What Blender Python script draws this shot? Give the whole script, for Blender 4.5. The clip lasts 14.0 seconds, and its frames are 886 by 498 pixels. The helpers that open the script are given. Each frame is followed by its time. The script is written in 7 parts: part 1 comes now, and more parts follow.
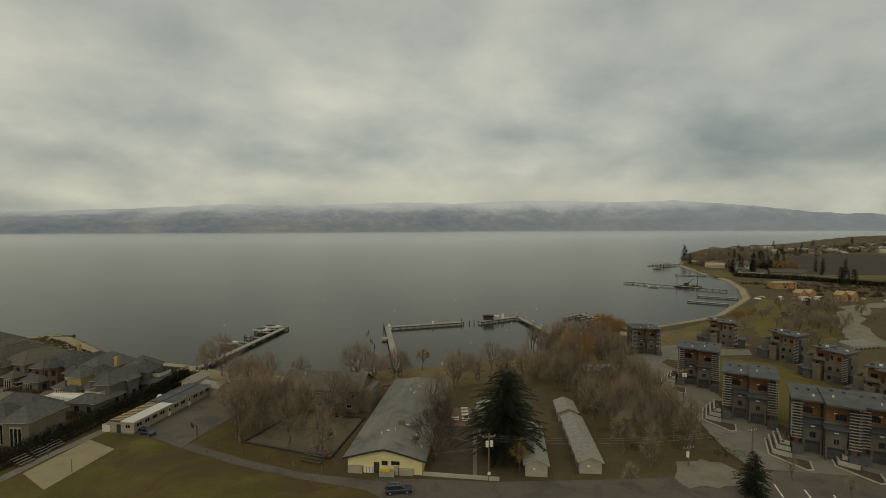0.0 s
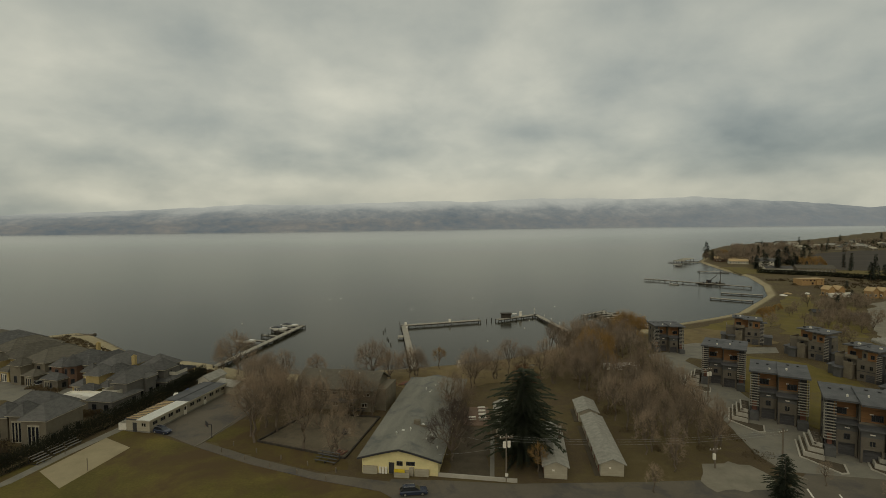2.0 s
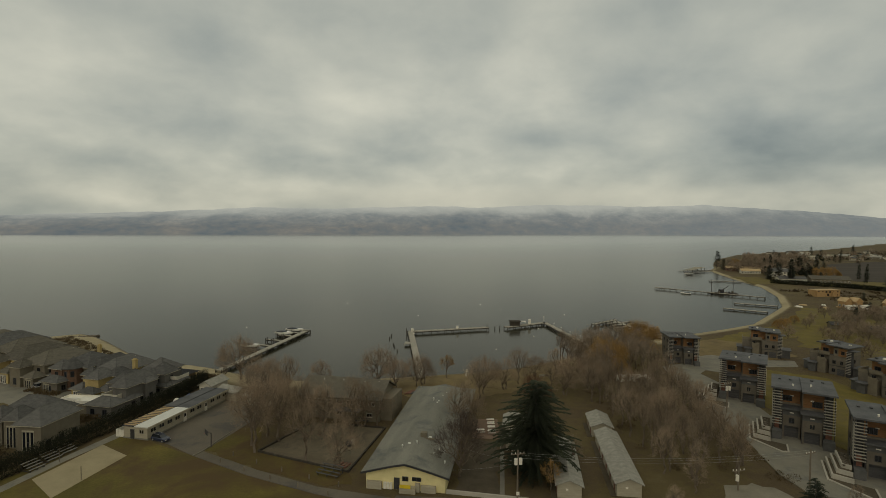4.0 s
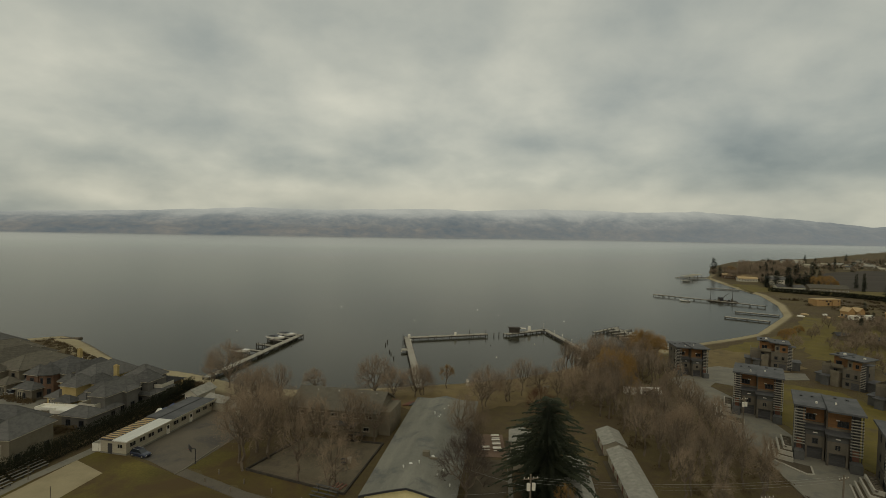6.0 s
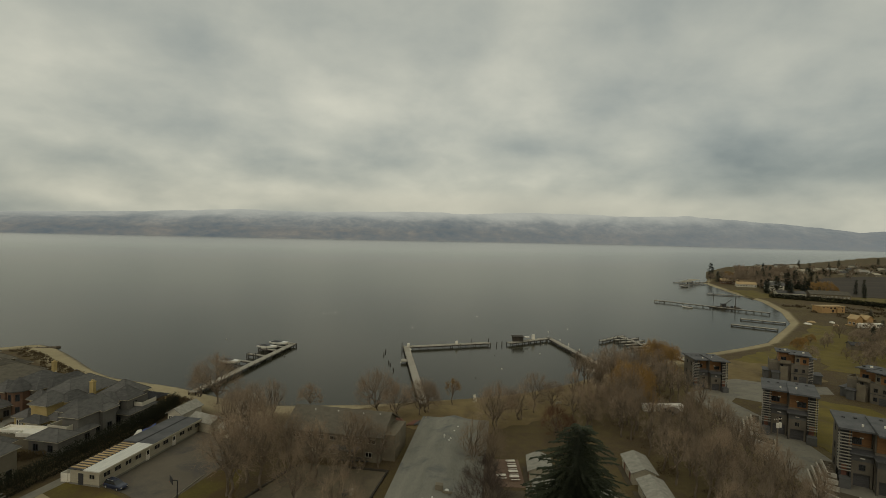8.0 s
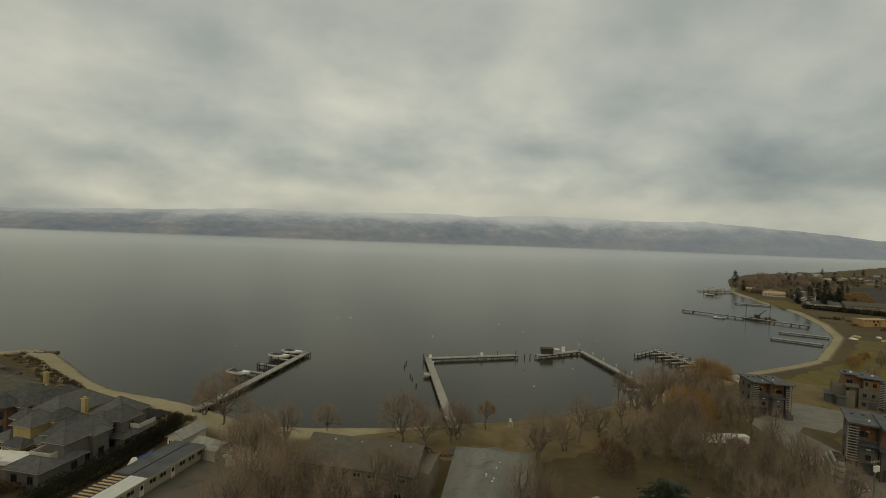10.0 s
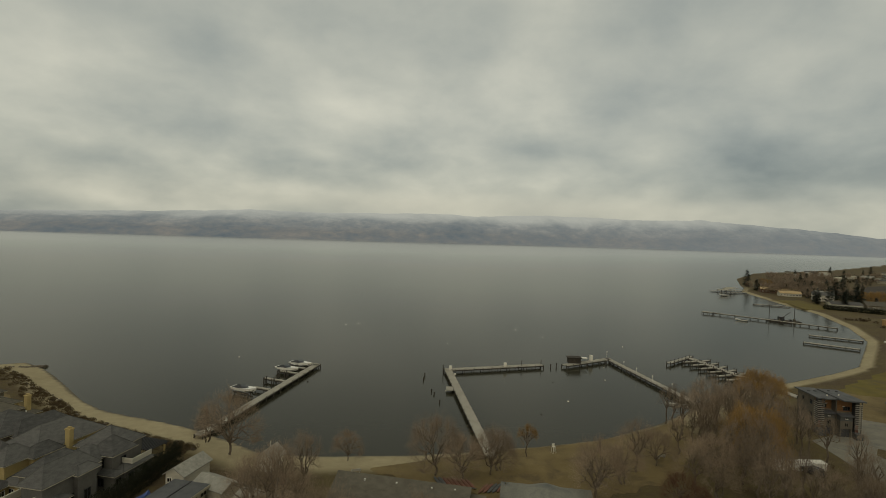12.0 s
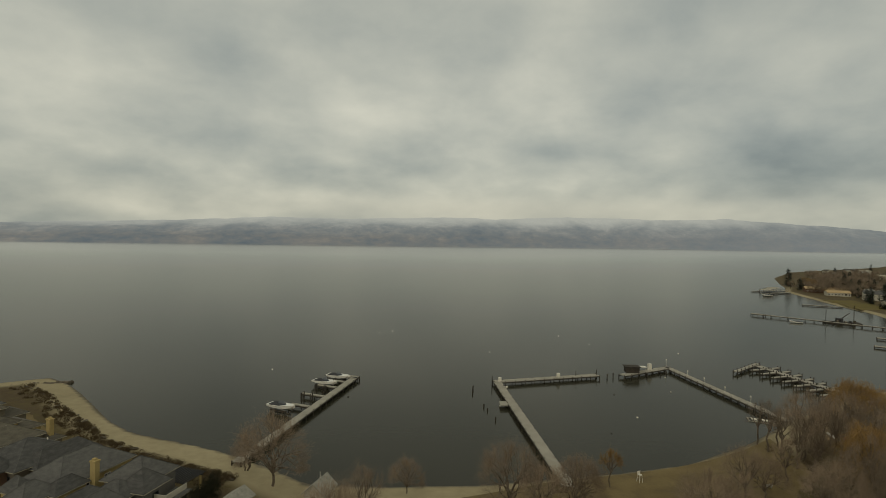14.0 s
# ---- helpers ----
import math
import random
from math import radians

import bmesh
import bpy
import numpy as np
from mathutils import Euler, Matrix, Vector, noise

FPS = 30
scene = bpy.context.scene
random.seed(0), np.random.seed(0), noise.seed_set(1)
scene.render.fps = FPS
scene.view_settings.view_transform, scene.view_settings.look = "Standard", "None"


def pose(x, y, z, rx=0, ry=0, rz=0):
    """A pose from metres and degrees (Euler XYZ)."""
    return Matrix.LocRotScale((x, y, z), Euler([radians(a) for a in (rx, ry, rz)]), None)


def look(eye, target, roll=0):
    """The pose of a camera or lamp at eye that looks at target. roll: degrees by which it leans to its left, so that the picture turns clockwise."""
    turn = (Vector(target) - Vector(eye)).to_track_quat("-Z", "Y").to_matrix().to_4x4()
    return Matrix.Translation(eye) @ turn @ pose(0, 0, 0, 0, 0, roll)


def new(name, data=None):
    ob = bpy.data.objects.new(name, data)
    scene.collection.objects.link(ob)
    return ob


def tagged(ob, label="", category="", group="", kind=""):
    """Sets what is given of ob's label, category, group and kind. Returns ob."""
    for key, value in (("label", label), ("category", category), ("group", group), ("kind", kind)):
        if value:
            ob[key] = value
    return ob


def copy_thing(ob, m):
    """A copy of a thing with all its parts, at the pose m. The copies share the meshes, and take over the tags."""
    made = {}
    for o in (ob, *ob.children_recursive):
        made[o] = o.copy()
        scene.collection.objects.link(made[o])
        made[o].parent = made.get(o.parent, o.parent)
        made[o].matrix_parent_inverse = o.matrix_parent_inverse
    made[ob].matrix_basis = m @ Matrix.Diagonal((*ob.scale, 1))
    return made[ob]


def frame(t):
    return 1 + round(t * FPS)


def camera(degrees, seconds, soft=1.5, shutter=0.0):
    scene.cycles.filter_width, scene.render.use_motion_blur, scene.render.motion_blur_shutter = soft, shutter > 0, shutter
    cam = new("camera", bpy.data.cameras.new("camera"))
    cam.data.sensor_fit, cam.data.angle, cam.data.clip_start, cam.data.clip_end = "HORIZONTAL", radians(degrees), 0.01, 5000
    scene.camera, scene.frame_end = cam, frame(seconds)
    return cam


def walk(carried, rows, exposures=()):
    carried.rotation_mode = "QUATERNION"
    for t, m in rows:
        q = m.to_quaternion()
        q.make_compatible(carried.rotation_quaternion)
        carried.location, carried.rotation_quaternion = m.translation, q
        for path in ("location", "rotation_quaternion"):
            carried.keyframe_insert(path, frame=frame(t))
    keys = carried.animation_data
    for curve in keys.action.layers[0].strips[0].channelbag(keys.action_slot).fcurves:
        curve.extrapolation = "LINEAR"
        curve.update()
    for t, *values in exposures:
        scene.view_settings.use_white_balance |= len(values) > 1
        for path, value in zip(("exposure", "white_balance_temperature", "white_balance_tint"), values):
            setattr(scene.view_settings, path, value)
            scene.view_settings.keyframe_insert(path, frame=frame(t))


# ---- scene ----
cam = camera(80.0, 14.0, soft=0.65)
PATH = [
    (0, (-0.510, 0.730, 46.111), (-0.416, 2.726, 46.017), 0.15),
    (0.5, (-0.294, 1.164, 45.889), (-0.248, 3.161, 45.789), -0.25),
    (1, (-0.179, 1.692, 45.651), (-0.137, 3.689, 45.553), -0.34),
    (1.5, (-0.056, 2.376, 45.508), (-0.019, 4.373, 45.409), -0.38),
    (2, (0.083, 3.157, 45.421), (0.111, 5.154, 45.322), -0.34),
    (2.5, (0.091, 4.007, 45.391), (0.090, 6.005, 45.294), -0.19),
    (3, (0.024, 4.932, 45.365), (0.010, 6.930, 45.273), 0.13),
    (5.5, (-2.213, 12.430, 45.199), (-2.181, 14.429, 45.131), 1.07),
    (6, (-2.969, 14.618, 45.241), (-2.942, 16.616, 45.173), 1.29),
    (6.5, (-3.772, 16.941, 45.297), (-3.736, 18.940, 45.233), 1.39),
    (7, (-4.641, 19.445, 45.392), (-4.596, 21.443, 45.329), 1.44),
    (7.5, (-5.655, 22.186, 45.489), (-5.613, 24.185, 45.431), 1.62),
    (8, (-6.748, 25.163, 45.524), (-6.690, 27.161, 45.468), 1.59),
    (10.5, (-14.037, 44.508, 45.782), (-14.024, 46.508, 45.733), 2.49),
    (11, (-15.907, 48.134, 45.821), (-15.895, 50.134, 45.772), 2.38),
    (11.5, (-17.775, 51.808, 45.833), (-17.759, 53.807, 45.785), 2.22),
    (12, (-19.683, 55.570, 45.804), (-19.658, 57.569, 45.755), 2.09),
    (12.5, (-21.713, 59.366, 45.663), (-21.729, 61.365, 45.618), 1.97),
    (13, (-23.841, 62.926, 45.412), (-23.887, 64.925, 45.372), 1.97),
    (13.5, (-26.015, 66.137, 45.049), (-26.074, 68.135, 45.005), 1.59),
    (14, (-28.298, 69.087, 44.660), (-28.344, 71.086, 44.624), 1.09),
]
walk(cam, [(t, look(eye, target, roll)) for t, eye, target, roll in PATH])

# ---- sky, sun and exposure ----
world = bpy.data.worlds.new("overcast_sky")
scene.world = world
world.use_nodes = True
wt = world.node_tree
wt.nodes.clear()


def node(tree, kind, **values):
    n = tree.nodes.new(kind)
    for k, v in values.items():
        if k in n.inputs:
            n.inputs[k].default_value = v
    return n


def math_node(tree, op, a, b=None, clamp=False):
    n = tree.nodes.new("ShaderNodeMath")
    n.operation, n.use_clamp = op, clamp
    for i, v in enumerate((a, b)):
        if v is None:
            continue
        if isinstance(v, (int, float)):
            n.inputs[i].default_value = v
        else:
            tree.links.new(v, n.inputs[i])
    return n.outputs[0]


def ramp(tree, fac, stops):
    n = tree.nodes.new("ShaderNodeValToRGB")
    el = n.color_ramp.elements
    while len(el) < len(stops):
        el.new(0.5)
    for e, (p, c) in zip(el, stops):
        e.position = p
        e.color = (*c, 1) if len(c) == 3 else c
    tree.links.new(fac, n.inputs[0])
    return n.outputs[0]


def mix_rgb(tree, fac, a, b, blend="MIX"):
    n = tree.nodes.new("ShaderNodeMix")
    n.data_type, n.blend_type = "RGBA", blend
    for i, v in ((0, fac), (6, a), (7, b)):
        if isinstance(v, (int, float)):
            n.inputs[i].default_value = v
        elif isinstance(v, tuple):
            n.inputs[i].default_value = (*v, 1)
        else:
            tree.links.new(v, n.inputs[i])
    return n.outputs[2]


SUN_UP, SUN_TURN = radians(38), radians(200)
sky = node(wt, "ShaderNodeTexSky")
sky.sky_type, sky.sun_disc, sky.sun_elevation, sky.sun_rotation = "NISHITA", False, SUN_UP, SUN_TURN
sky.dust_density = 4.0
place = node(wt, "ShaderNodeTexCoord").outputs["Generated"]
axes = node(wt, "ShaderNodeSeparateXYZ")
wt.links.new(place, axes.inputs[0])
up = math_node(wt, "MAXIMUM", axes.outputs[2], 0.0)
bearing = math_node(wt, "ARCTAN2", axes.outputs[0], axes.outputs[1])
height = math_node(wt, "ARCSINE", axes.outputs[2])
# the cloud deck lies flat overhead, so its cells crowd together towards the horizon
deep = math_node(wt, "ADD", up, 0.5)
deck = node(wt, "ShaderNodeCombineXYZ")
wt.links.new(math_node(wt, "DIVIDE", axes.outputs[0], deep), deck.inputs[0])
wt.links.new(math_node(wt, "DIVIDE", axes.outputs[1], deep), deck.inputs[1])
level = node(wt, "ShaderNodeCombineXYZ")
wt.links.new(math_node(wt, "MULTIPLY", bearing, 3.4), level.inputs[0])
wt.links.new(math_node(wt, "MULTIPLY", height, 8.0), level.inputs[1])


def cloud_noise(coords, scale, detail, rough, offset, warp):
    m = node(wt, "ShaderNodeMapping")
    m.inputs["Location"].default_value = offset
    wt.links.new(coords.outputs[0], m.inputs[0])
    n = node(wt, "ShaderNodeTexNoise", Scale=scale, Detail=detail, Roughness=rough, Distortion=warp)
    wt.links.new(m.outputs[0], n.inputs["Vector"])
    return math_node(wt, "SUBTRACT", n.outputs[0], 0.5)


def swell(value, centre, width):
    """A bell curve of value round centre."""
    d = math_node(wt, "DIVIDE", math_node(wt, "SUBTRACT", value, centre), width)
    return math_node(wt, "EXPONENT", math_node(wt, "MULTIPLY", math_node(wt, "MULTIPLY", d, d), -1.0))


def cloud_bank(az, el, wide, high, amount):
    """A long thinner (brighter) or thicker (darker) bank of cloud round one bearing, in degrees."""
    near = math_node(wt, "MULTIPLY", swell(bearing, radians(az), radians(wide)), swell(height, radians(el), radians(high)))
    return math_node(wt, "MULTIPLY", near, amount)


big = cloud_noise(deck, 2.3, 3.0, 0.5, (5.4, 2.9, 0.4), 0.1)
small = cloud_noise(deck, 5.6, 6.0, 0.55, (0.3, 7.7, 2.0), 0.15)
streak = cloud_noise(level, 1.9, 4.0, 0.48, (3.1, 0.4, 0.0), 0.1)
low = ramp(wt, up, [(0.02, (1, 1, 1)), (0.3, (0.25, 0.25, 0.25))])
bright = math_node(wt, "ADD", math_node(wt, "MULTIPLY", big, 0.34), math_node(wt, "MULTIPLY", small, 0.22))
bright = math_node(wt, "ADD", bright, math_node(wt, "MULTIPLY", math_node(wt, "MULTIPLY", streak, low), 0.42))
bright = math_node(wt, "ADD", bright, 0.475)
for bank in ((-37, 13, 9, 5, 0.10), (-25, 18, 9, 4, -0.06), (-10, 12.5, 9, 4.5, 0.06), (-10, 7.2, 6, 0.9, -0.08), (9, 9.6, 7, 1.4, -0.035), (17, 6.8, 5, 1.2, 0.08), (26, 6.4, 7, 2.2, -0.06), (33, 8.2, 11, 4.0, -0.085),
             (21, 15, 5, 2, -0.06), (-33, 5.4, 9, 1.2, -0.08), (-20, 9.5, 9, 1.0, -0.03), (-14, 4.2, 7, 0.8, 0.06), (4, 4.0, 12, 0.8, 0.05), (41, 10, 8, 6, -0.06), (6, 21, 12, 5, -0.03), (30, 4.6, 7, 0.6, -0.05)):
    bright = math_node(wt, "ADD", bright, cloud_bank(*bank))
clouds = ramp(wt, bright, [(0.22, (0.17, 0.195, 0.185)), (0.28, (0.225, 0.250, 0.228)), (0.38, (0.315, 0.334, 0.292)), (0.50, (0.435, 0.440, 0.366)), (0.63, (0.585, 0.572, 0.462))])
cream = math_node(wt, "MULTIPLY", swell(height, radians(3.3), radians(1.5)), swell(bearing, radians(5), radians(27)))
clouds = mix_rgb(wt, math_node(wt, "MULTIPLY", cream, 0.55), clouds, (0.56, 0.535, 0.425))
veil = mix_rgb(wt, 0.012, clouds, sky.outputs[0])
back = node(wt, "ShaderNodeBackground", Strength=1.0)
wt.links.new(veil, back.inputs[0])
wt.links.new(back.outputs[0], node(wt, "ShaderNodeOutputWorld").inputs[0])

sun_lamp = bpy.data.lights.new("sun", "SUN")
sun_lamp.energy, sun_lamp.angle, sun_lamp.color = 0.25, radians(25), (1.0, 0.96, 0.88)
sun = new("sun", sun_lamp)
sun.matrix_world = look((0, 0, 300), (math.sin(SUN_TURN) * -100, math.cos(SUN_TURN) * -100, 300 - 100 * math.tan(SUN_UP)))
scene.view_settings.exposure = 0.0


# ---- materials ----
MATS = {}


def surface(name, dark, light, rough=0.85, scale=0.6, fine=9.0, bump=0.15, metal=0.0, mid=0.5, island=0.0, spec=0.3, stretch=(1, 1, 1)):
    """A weathered surface: two scales of variation between two colours, with fine relief."""
    m = bpy.data.materials.new(name)
    m.use_nodes = True
    dark, light = (tuple(v * k for v, k in zip(c, (1.06, 0.985, 0.84))) for c in (dark, light))
    t = m.node_tree
    p = t.nodes["Principled BSDF"]
    co = node(t, "ShaderNodeTexCoord").outputs["Object"]
    mp = node(t, "ShaderNodeMapping")
    mp.inputs["Scale"].default_value = stretch
    t.links.new(co, mp.inputs[0])
    n1 = node(t, "ShaderNodeTexNoise", Scale=scale, Detail=4.0, Roughness=0.6)
    n2 = node(t, "ShaderNodeTexNoise", Scale=fine, Detail=3.0, Roughness=0.7)
    for n in (n1, n2):
        t.links.new(mp.outputs[0], n.inputs["Vector"])
    f = math_node(t, "ADD", math_node(t, "MULTIPLY", n1.outputs[0], 0.62), math_node(t, "MULTIPLY", n2.outputs[0], 0.38))
    if island:
        info = node(t, "ShaderNodeObjectInfo").outputs["Random"]
        f = math_node(t, "ADD", f, math_node(t, "MULTIPLY", math_node(t, "SUBTRACT", info, 0.5), island))
    col = ramp(t, f, [(mid - 0.17, dark), (mid + 0.17, light)])
    t.links.new(col, p.inputs["Base Color"])
    p.inputs["Roughness"].default_value = rough
    p.inputs["Metallic"].default_value = metal
    p.inputs["Specular IOR Level"].default_value = spec
    if bump:
        b = node(t, "ShaderNodeBump", Strength=bump, Distance=0.05)
        t.links.new(n2.outputs[0], b.inputs["Height"])
        t.links.new(b.outputs[0], p.inputs["Normal"])
    MATS[name] = m
    return m


surface("shingle", (0.062, 0.064, 0.067), (0.128, 0.130, 0.134), 0.9, 0.9, 7.0, 0.5, stretch=(1, 1, 3), island=0.22)
surface("shingle_brown", (0.072, 0.068, 0.058), (0.138, 0.130, 0.110), 0.9, 0.9, 7.0, 0.5, stretch=(1, 1, 3), island=0.22)
surface("hall_roofing", (0.13, 0.135, 0.125), (0.235, 0.24, 0.22), 0.9, 0.12, 2.5, 0.25, stretch=(2.5, 0.6, 1))
surface("pale_shingle", (0.20, 0.202, 0.190), (0.36, 0.362, 0.342), 0.9, 1.2, 8.0, 0.25)
surface("membrane", (0.052, 0.056, 0.064), (0.120, 0.125, 0.138), 0.7, 0.4, 6.0, 0.1)
surface("stucco_grey", (0.098, 0.090, 0.078), (0.165, 0.153, 0.132), 0.9, 0.5, 8.0, 0.1)
surface("stucco_blue", (0.070, 0.074, 0.080), (0.118, 0.122, 0.128), 0.9, 0.5, 8.0, 0.1)
surface("stucco_slate", (0.105, 0.105, 0.103), (0.165, 0.163, 0.158), 0.9, 0.5, 8.0, 0.1)
surface("stucco_taupe", (0.130, 0.118, 0.094), (0.205, 0.188, 0.150), 0.9, 0.5, 8.0, 0.1)
surface("stucco_yellow", (0.344, 0.271, 0.123), (0.459, 0.377, 0.189), 0.9, 0.5, 8.0, 0.1)
surface("stucco_cream", (0.607, 0.557, 0.309), (0.790, 0.728, 0.435), 0.9, 0.5, 8.0, 0.1)
surface("siding_white", (0.405, 0.396, 0.352), (0.546, 0.537, 0.484), 0.8, 0.5, 8.0, 0.1, stretch=(1, 1, 6))
surface("siding_beige", (0.306, 0.288, 0.234), (0.423, 0.405, 0.342), 0.85, 0.5, 8.0, 0.1, stretch=(1, 1, 6))
surface("brick_brown", (0.10, 0.062, 0.045), (0.175, 0.112, 0.082), 0.9, 0.8, 9.0, 0.2)
surface("brick_red", (0.13, 0.07, 0.05), (0.22, 0.12, 0.09), 0.9, 0.8, 9.0, 0.2)
surface("cedar_panel", (0.15, 0.078, 0.034), (0.25, 0.135, 0.06), 0.6, 0.6, 5.0, 0.15, stretch=(0.5, 0.5, 7))
surface("new_timber", (0.295, 0.187, 0.084), (0.436, 0.297, 0.150), 0.8, 0.6, 6.0, 0.15, stretch=(3, 3, 1))
surface("plywood", (0.360, 0.266, 0.145), (0.520, 0.407, 0.251), 0.85, 0.6, 4.0, 0.1)
surface("metal_white", (0.50, 0.52, 0.53), (0.68, 0.70, 0.70), 0.4, 0.4, 4.0, 0.05, stretch=(6, 1, 1))
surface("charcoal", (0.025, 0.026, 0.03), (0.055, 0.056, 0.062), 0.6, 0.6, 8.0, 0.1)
surface("garage_door", (0.05, 0.052, 0.06), (0.09, 0.092, 0.10), 0.5, 0.6, 8.0, 0.1, stretch=(1, 1, 6))
surface("white_paint", (0.60, 0.60, 0.57), (0.80, 0.80, 0.77), 0.55, 0.8, 9.0, 0.05)
surface("white_tarp", (0.62, 0.63, 0.62), (0.82, 0.83, 0.82), 0.6, 0.5, 3.0, 0.3)
surface("red_paint", (0.20, 0.05, 0.035), (0.33, 0.10, 0.07), 0.6, 0.8, 9.0, 0.1)
surface("red_wood", (0.13, 0.065, 0.05), (0.22, 0.11, 0.085), 0.8, 0.8, 9.0, 0.1)
surface("patio_brick", (0.15, 0.105, 0.08), (0.21, 0.15, 0.118), 0.9, 0.4, 6.0, 0.1)
surface("blue_tarp", (0.03, 0.06, 0.22), (0.07, 0.11, 0.34), 0.5, 0.8, 4.0, 0.3)
surface("yellow_paint", (0.55, 0.42, 0.02), (0.75, 0.60, 0.05), 0.6, 0.8, 9.0, 0.05)
surface("concrete", (0.164, 0.161, 0.141), (0.236, 0.230, 0.203), 0.9, 0.25, 5.0, 0.1)
surface("concrete_edge", (0.33, 0.325, 0.30), (0.46, 0.45, 0.42), 0.9, 0.5, 7.0, 0.1)
surface("slat_paint", (0.25, 0.245, 0.225), (0.36, 0.35, 0.325), 0.8, 0.5, 7.0, 0.05)
surface("asphalt", (0.10, 0.096, 0.085), (0.165, 0.157, 0.138), 0.93, 0.12, 5.0, 0.15)
surface("asphalt_worn", (0.103, 0.094, 0.079), (0.153, 0.138, 0.116), 0.93, 0.1, 4.0, 0.15)
surface("gravel", (0.164, 0.156, 0.129), (0.266, 0.254, 0.215), 0.95, 0.3, 9.0, 0.3)
surface("pitch_sand", (0.250, 0.222, 0.146), (0.342, 0.302, 0.204), 0.95, 0.25, 7.0, 0.2)
surface("turf", (0.069, 0.063, 0.013), (0.151, 0.124, 0.031), 0.95, 0.09, 2.2, 0.3)
surface("lawn", (0.095, 0.079, 0.014), (0.171, 0.141, 0.033), 0.95, 0.15, 3.0, 0.3)
surface("dry_grass", (0.132, 0.100, 0.043), (0.212, 0.166, 0.081), 0.95, 0.15, 3.0, 0.3)
surface("soil", (0.05, 0.042, 0.03), (0.115, 0.098, 0.07), 0.95, 0.3, 5.0, 0.4)
surface("play_dirt", (0.10, 0.085, 0.06), (0.17, 0.148, 0.11), 0.95, 0.2, 4.0, 0.25)
surface("vineyard", (0.033, 0.028, 0.021), (0.066, 0.054, 0.040), 0.95, 0.02, 0.25, 0.3, stretch=(0.2, 2, 1))
surface("bark", (0.092, 0.075, 0.060), (0.19, 0.158, 0.127), 0.95, 0.7, 8.0, 0.5, stretch=(1, 1, 0.3))
surface("twig", (0.19, 0.150, 0.114), (0.34, 0.272, 0.208), 0.95, 0.25, 2.0, 0.0, island=0.35)
surface("twig_grey", (0.170, 0.138, 0.108), (0.29, 0.238, 0.188), 0.95, 0.25, 2.0, 0.0, island=0.35)
surface("twig_dark", (0.05, 0.04, 0.035), (0.10, 0.08, 0.07), 0.95, 0.25, 2.0, 0.0, island=0.2)
surface("twig_gold", (0.221, 0.140, 0.049), (0.350, 0.230, 0.095), 0.95, 0.25, 2.0, 0.0, island=0.25)
surface("twig_rust", (0.10, 0.055, 0.034), (0.175, 0.098, 0.06), 0.95, 0.25, 2.0, 0.0, island=0.25)
surface("needles", (0.015, 0.022, 0.014), (0.048, 0.058, 0.034), 0.8, 0.5, 3.0, 0.0, island=0.15)
surface("cedar_hedge", (0.011, 0.013, 0.006), (0.024, 0.027, 0.013), 0.9, 0.5, 3.0, 0.0)
surface("scrub", (0.045, 0.034, 0.020), (0.12, 0.09, 0.05), 0.95, 0.4, 3.0, 0.0, island=0.3)
surface("dock_wood", (0.25, 0.245, 0.225), (0.40, 0.39, 0.36), 0.9, 0.3, 5.0, 0.2)
surface("pile_wood", (0.030, 0.027, 0.023), (0.07, 0.062, 0.052), 0.9, 0.8, 6.0, 0.3)
surface("rock", (0.07, 0.062, 0.05), (0.17, 0.15, 0.125), 0.95, 0.5, 4.0, 0.5, island=0.3)
surface("galvanised", (0.32, 0.33, 0.34), (0.48, 0.49, 0.50), 0.45, 0.8, 6.0, 0.05, metal=0.6)
surface("pole_wood", (0.12, 0.105, 0.088), (0.22, 0.19, 0.155), 0.9, 0.8, 6.0, 0.3, stretch=(3, 3, 0.4))
surface("car_blue", (0.016, 0.022, 0.045), (0.03, 0.04, 0.075), 0.25, 0.5, 4.0, 0.0, spec=0.6)
surface("car_dark", (0.02, 0.021, 0.025), (0.04, 0.042, 0.048), 0.25, 0.5, 4.0, 0.0, spec=0.6)
surface("car_silver", (0.30, 0.31, 0.32), (0.42, 0.43, 0.44), 0.3, 0.5, 4.0, 0.0, metal=0.5)
surface("rubber", (0.012, 0.012, 0.012), (0.03, 0.03, 0.03), 0.9, 1.0, 9.0, 0.1)
surface("gelcoat", (0.68, 0.69, 0.69), (0.82, 0.83, 0.83), 0.25, 0.5, 5.0, 0.0, spec=0.6)
surface("canvas_dark", (0.02, 0.022, 0.026), (0.05, 0.053, 0.06), 0.8, 0.5, 5.0, 0.1)


def mottle(name, colour, scale, lo, hi):
    """Breaks a ground material up with worn or bare patches of another colour."""
    t = MATS[name].node_tree
    p = t.nodes["Principled BSDF"]
    plain = p.inputs["Base Color"].links[0].from_socket
    n = node(t, "ShaderNodeTexNoise", Scale=scale, Detail=7.0, Roughness=0.68, Distortion=0.4)
    t.links.new(node(t, "ShaderNodeTexCoord").outputs["Object"], n.inputs["Vector"])
    bare = ramp(t, n.outputs[0], [(lo, (0, 0, 0)), (hi, (1, 1, 1))])
    t.links.new(mix_rgb(t, bare, plain, colour), p.inputs["Base Color"])


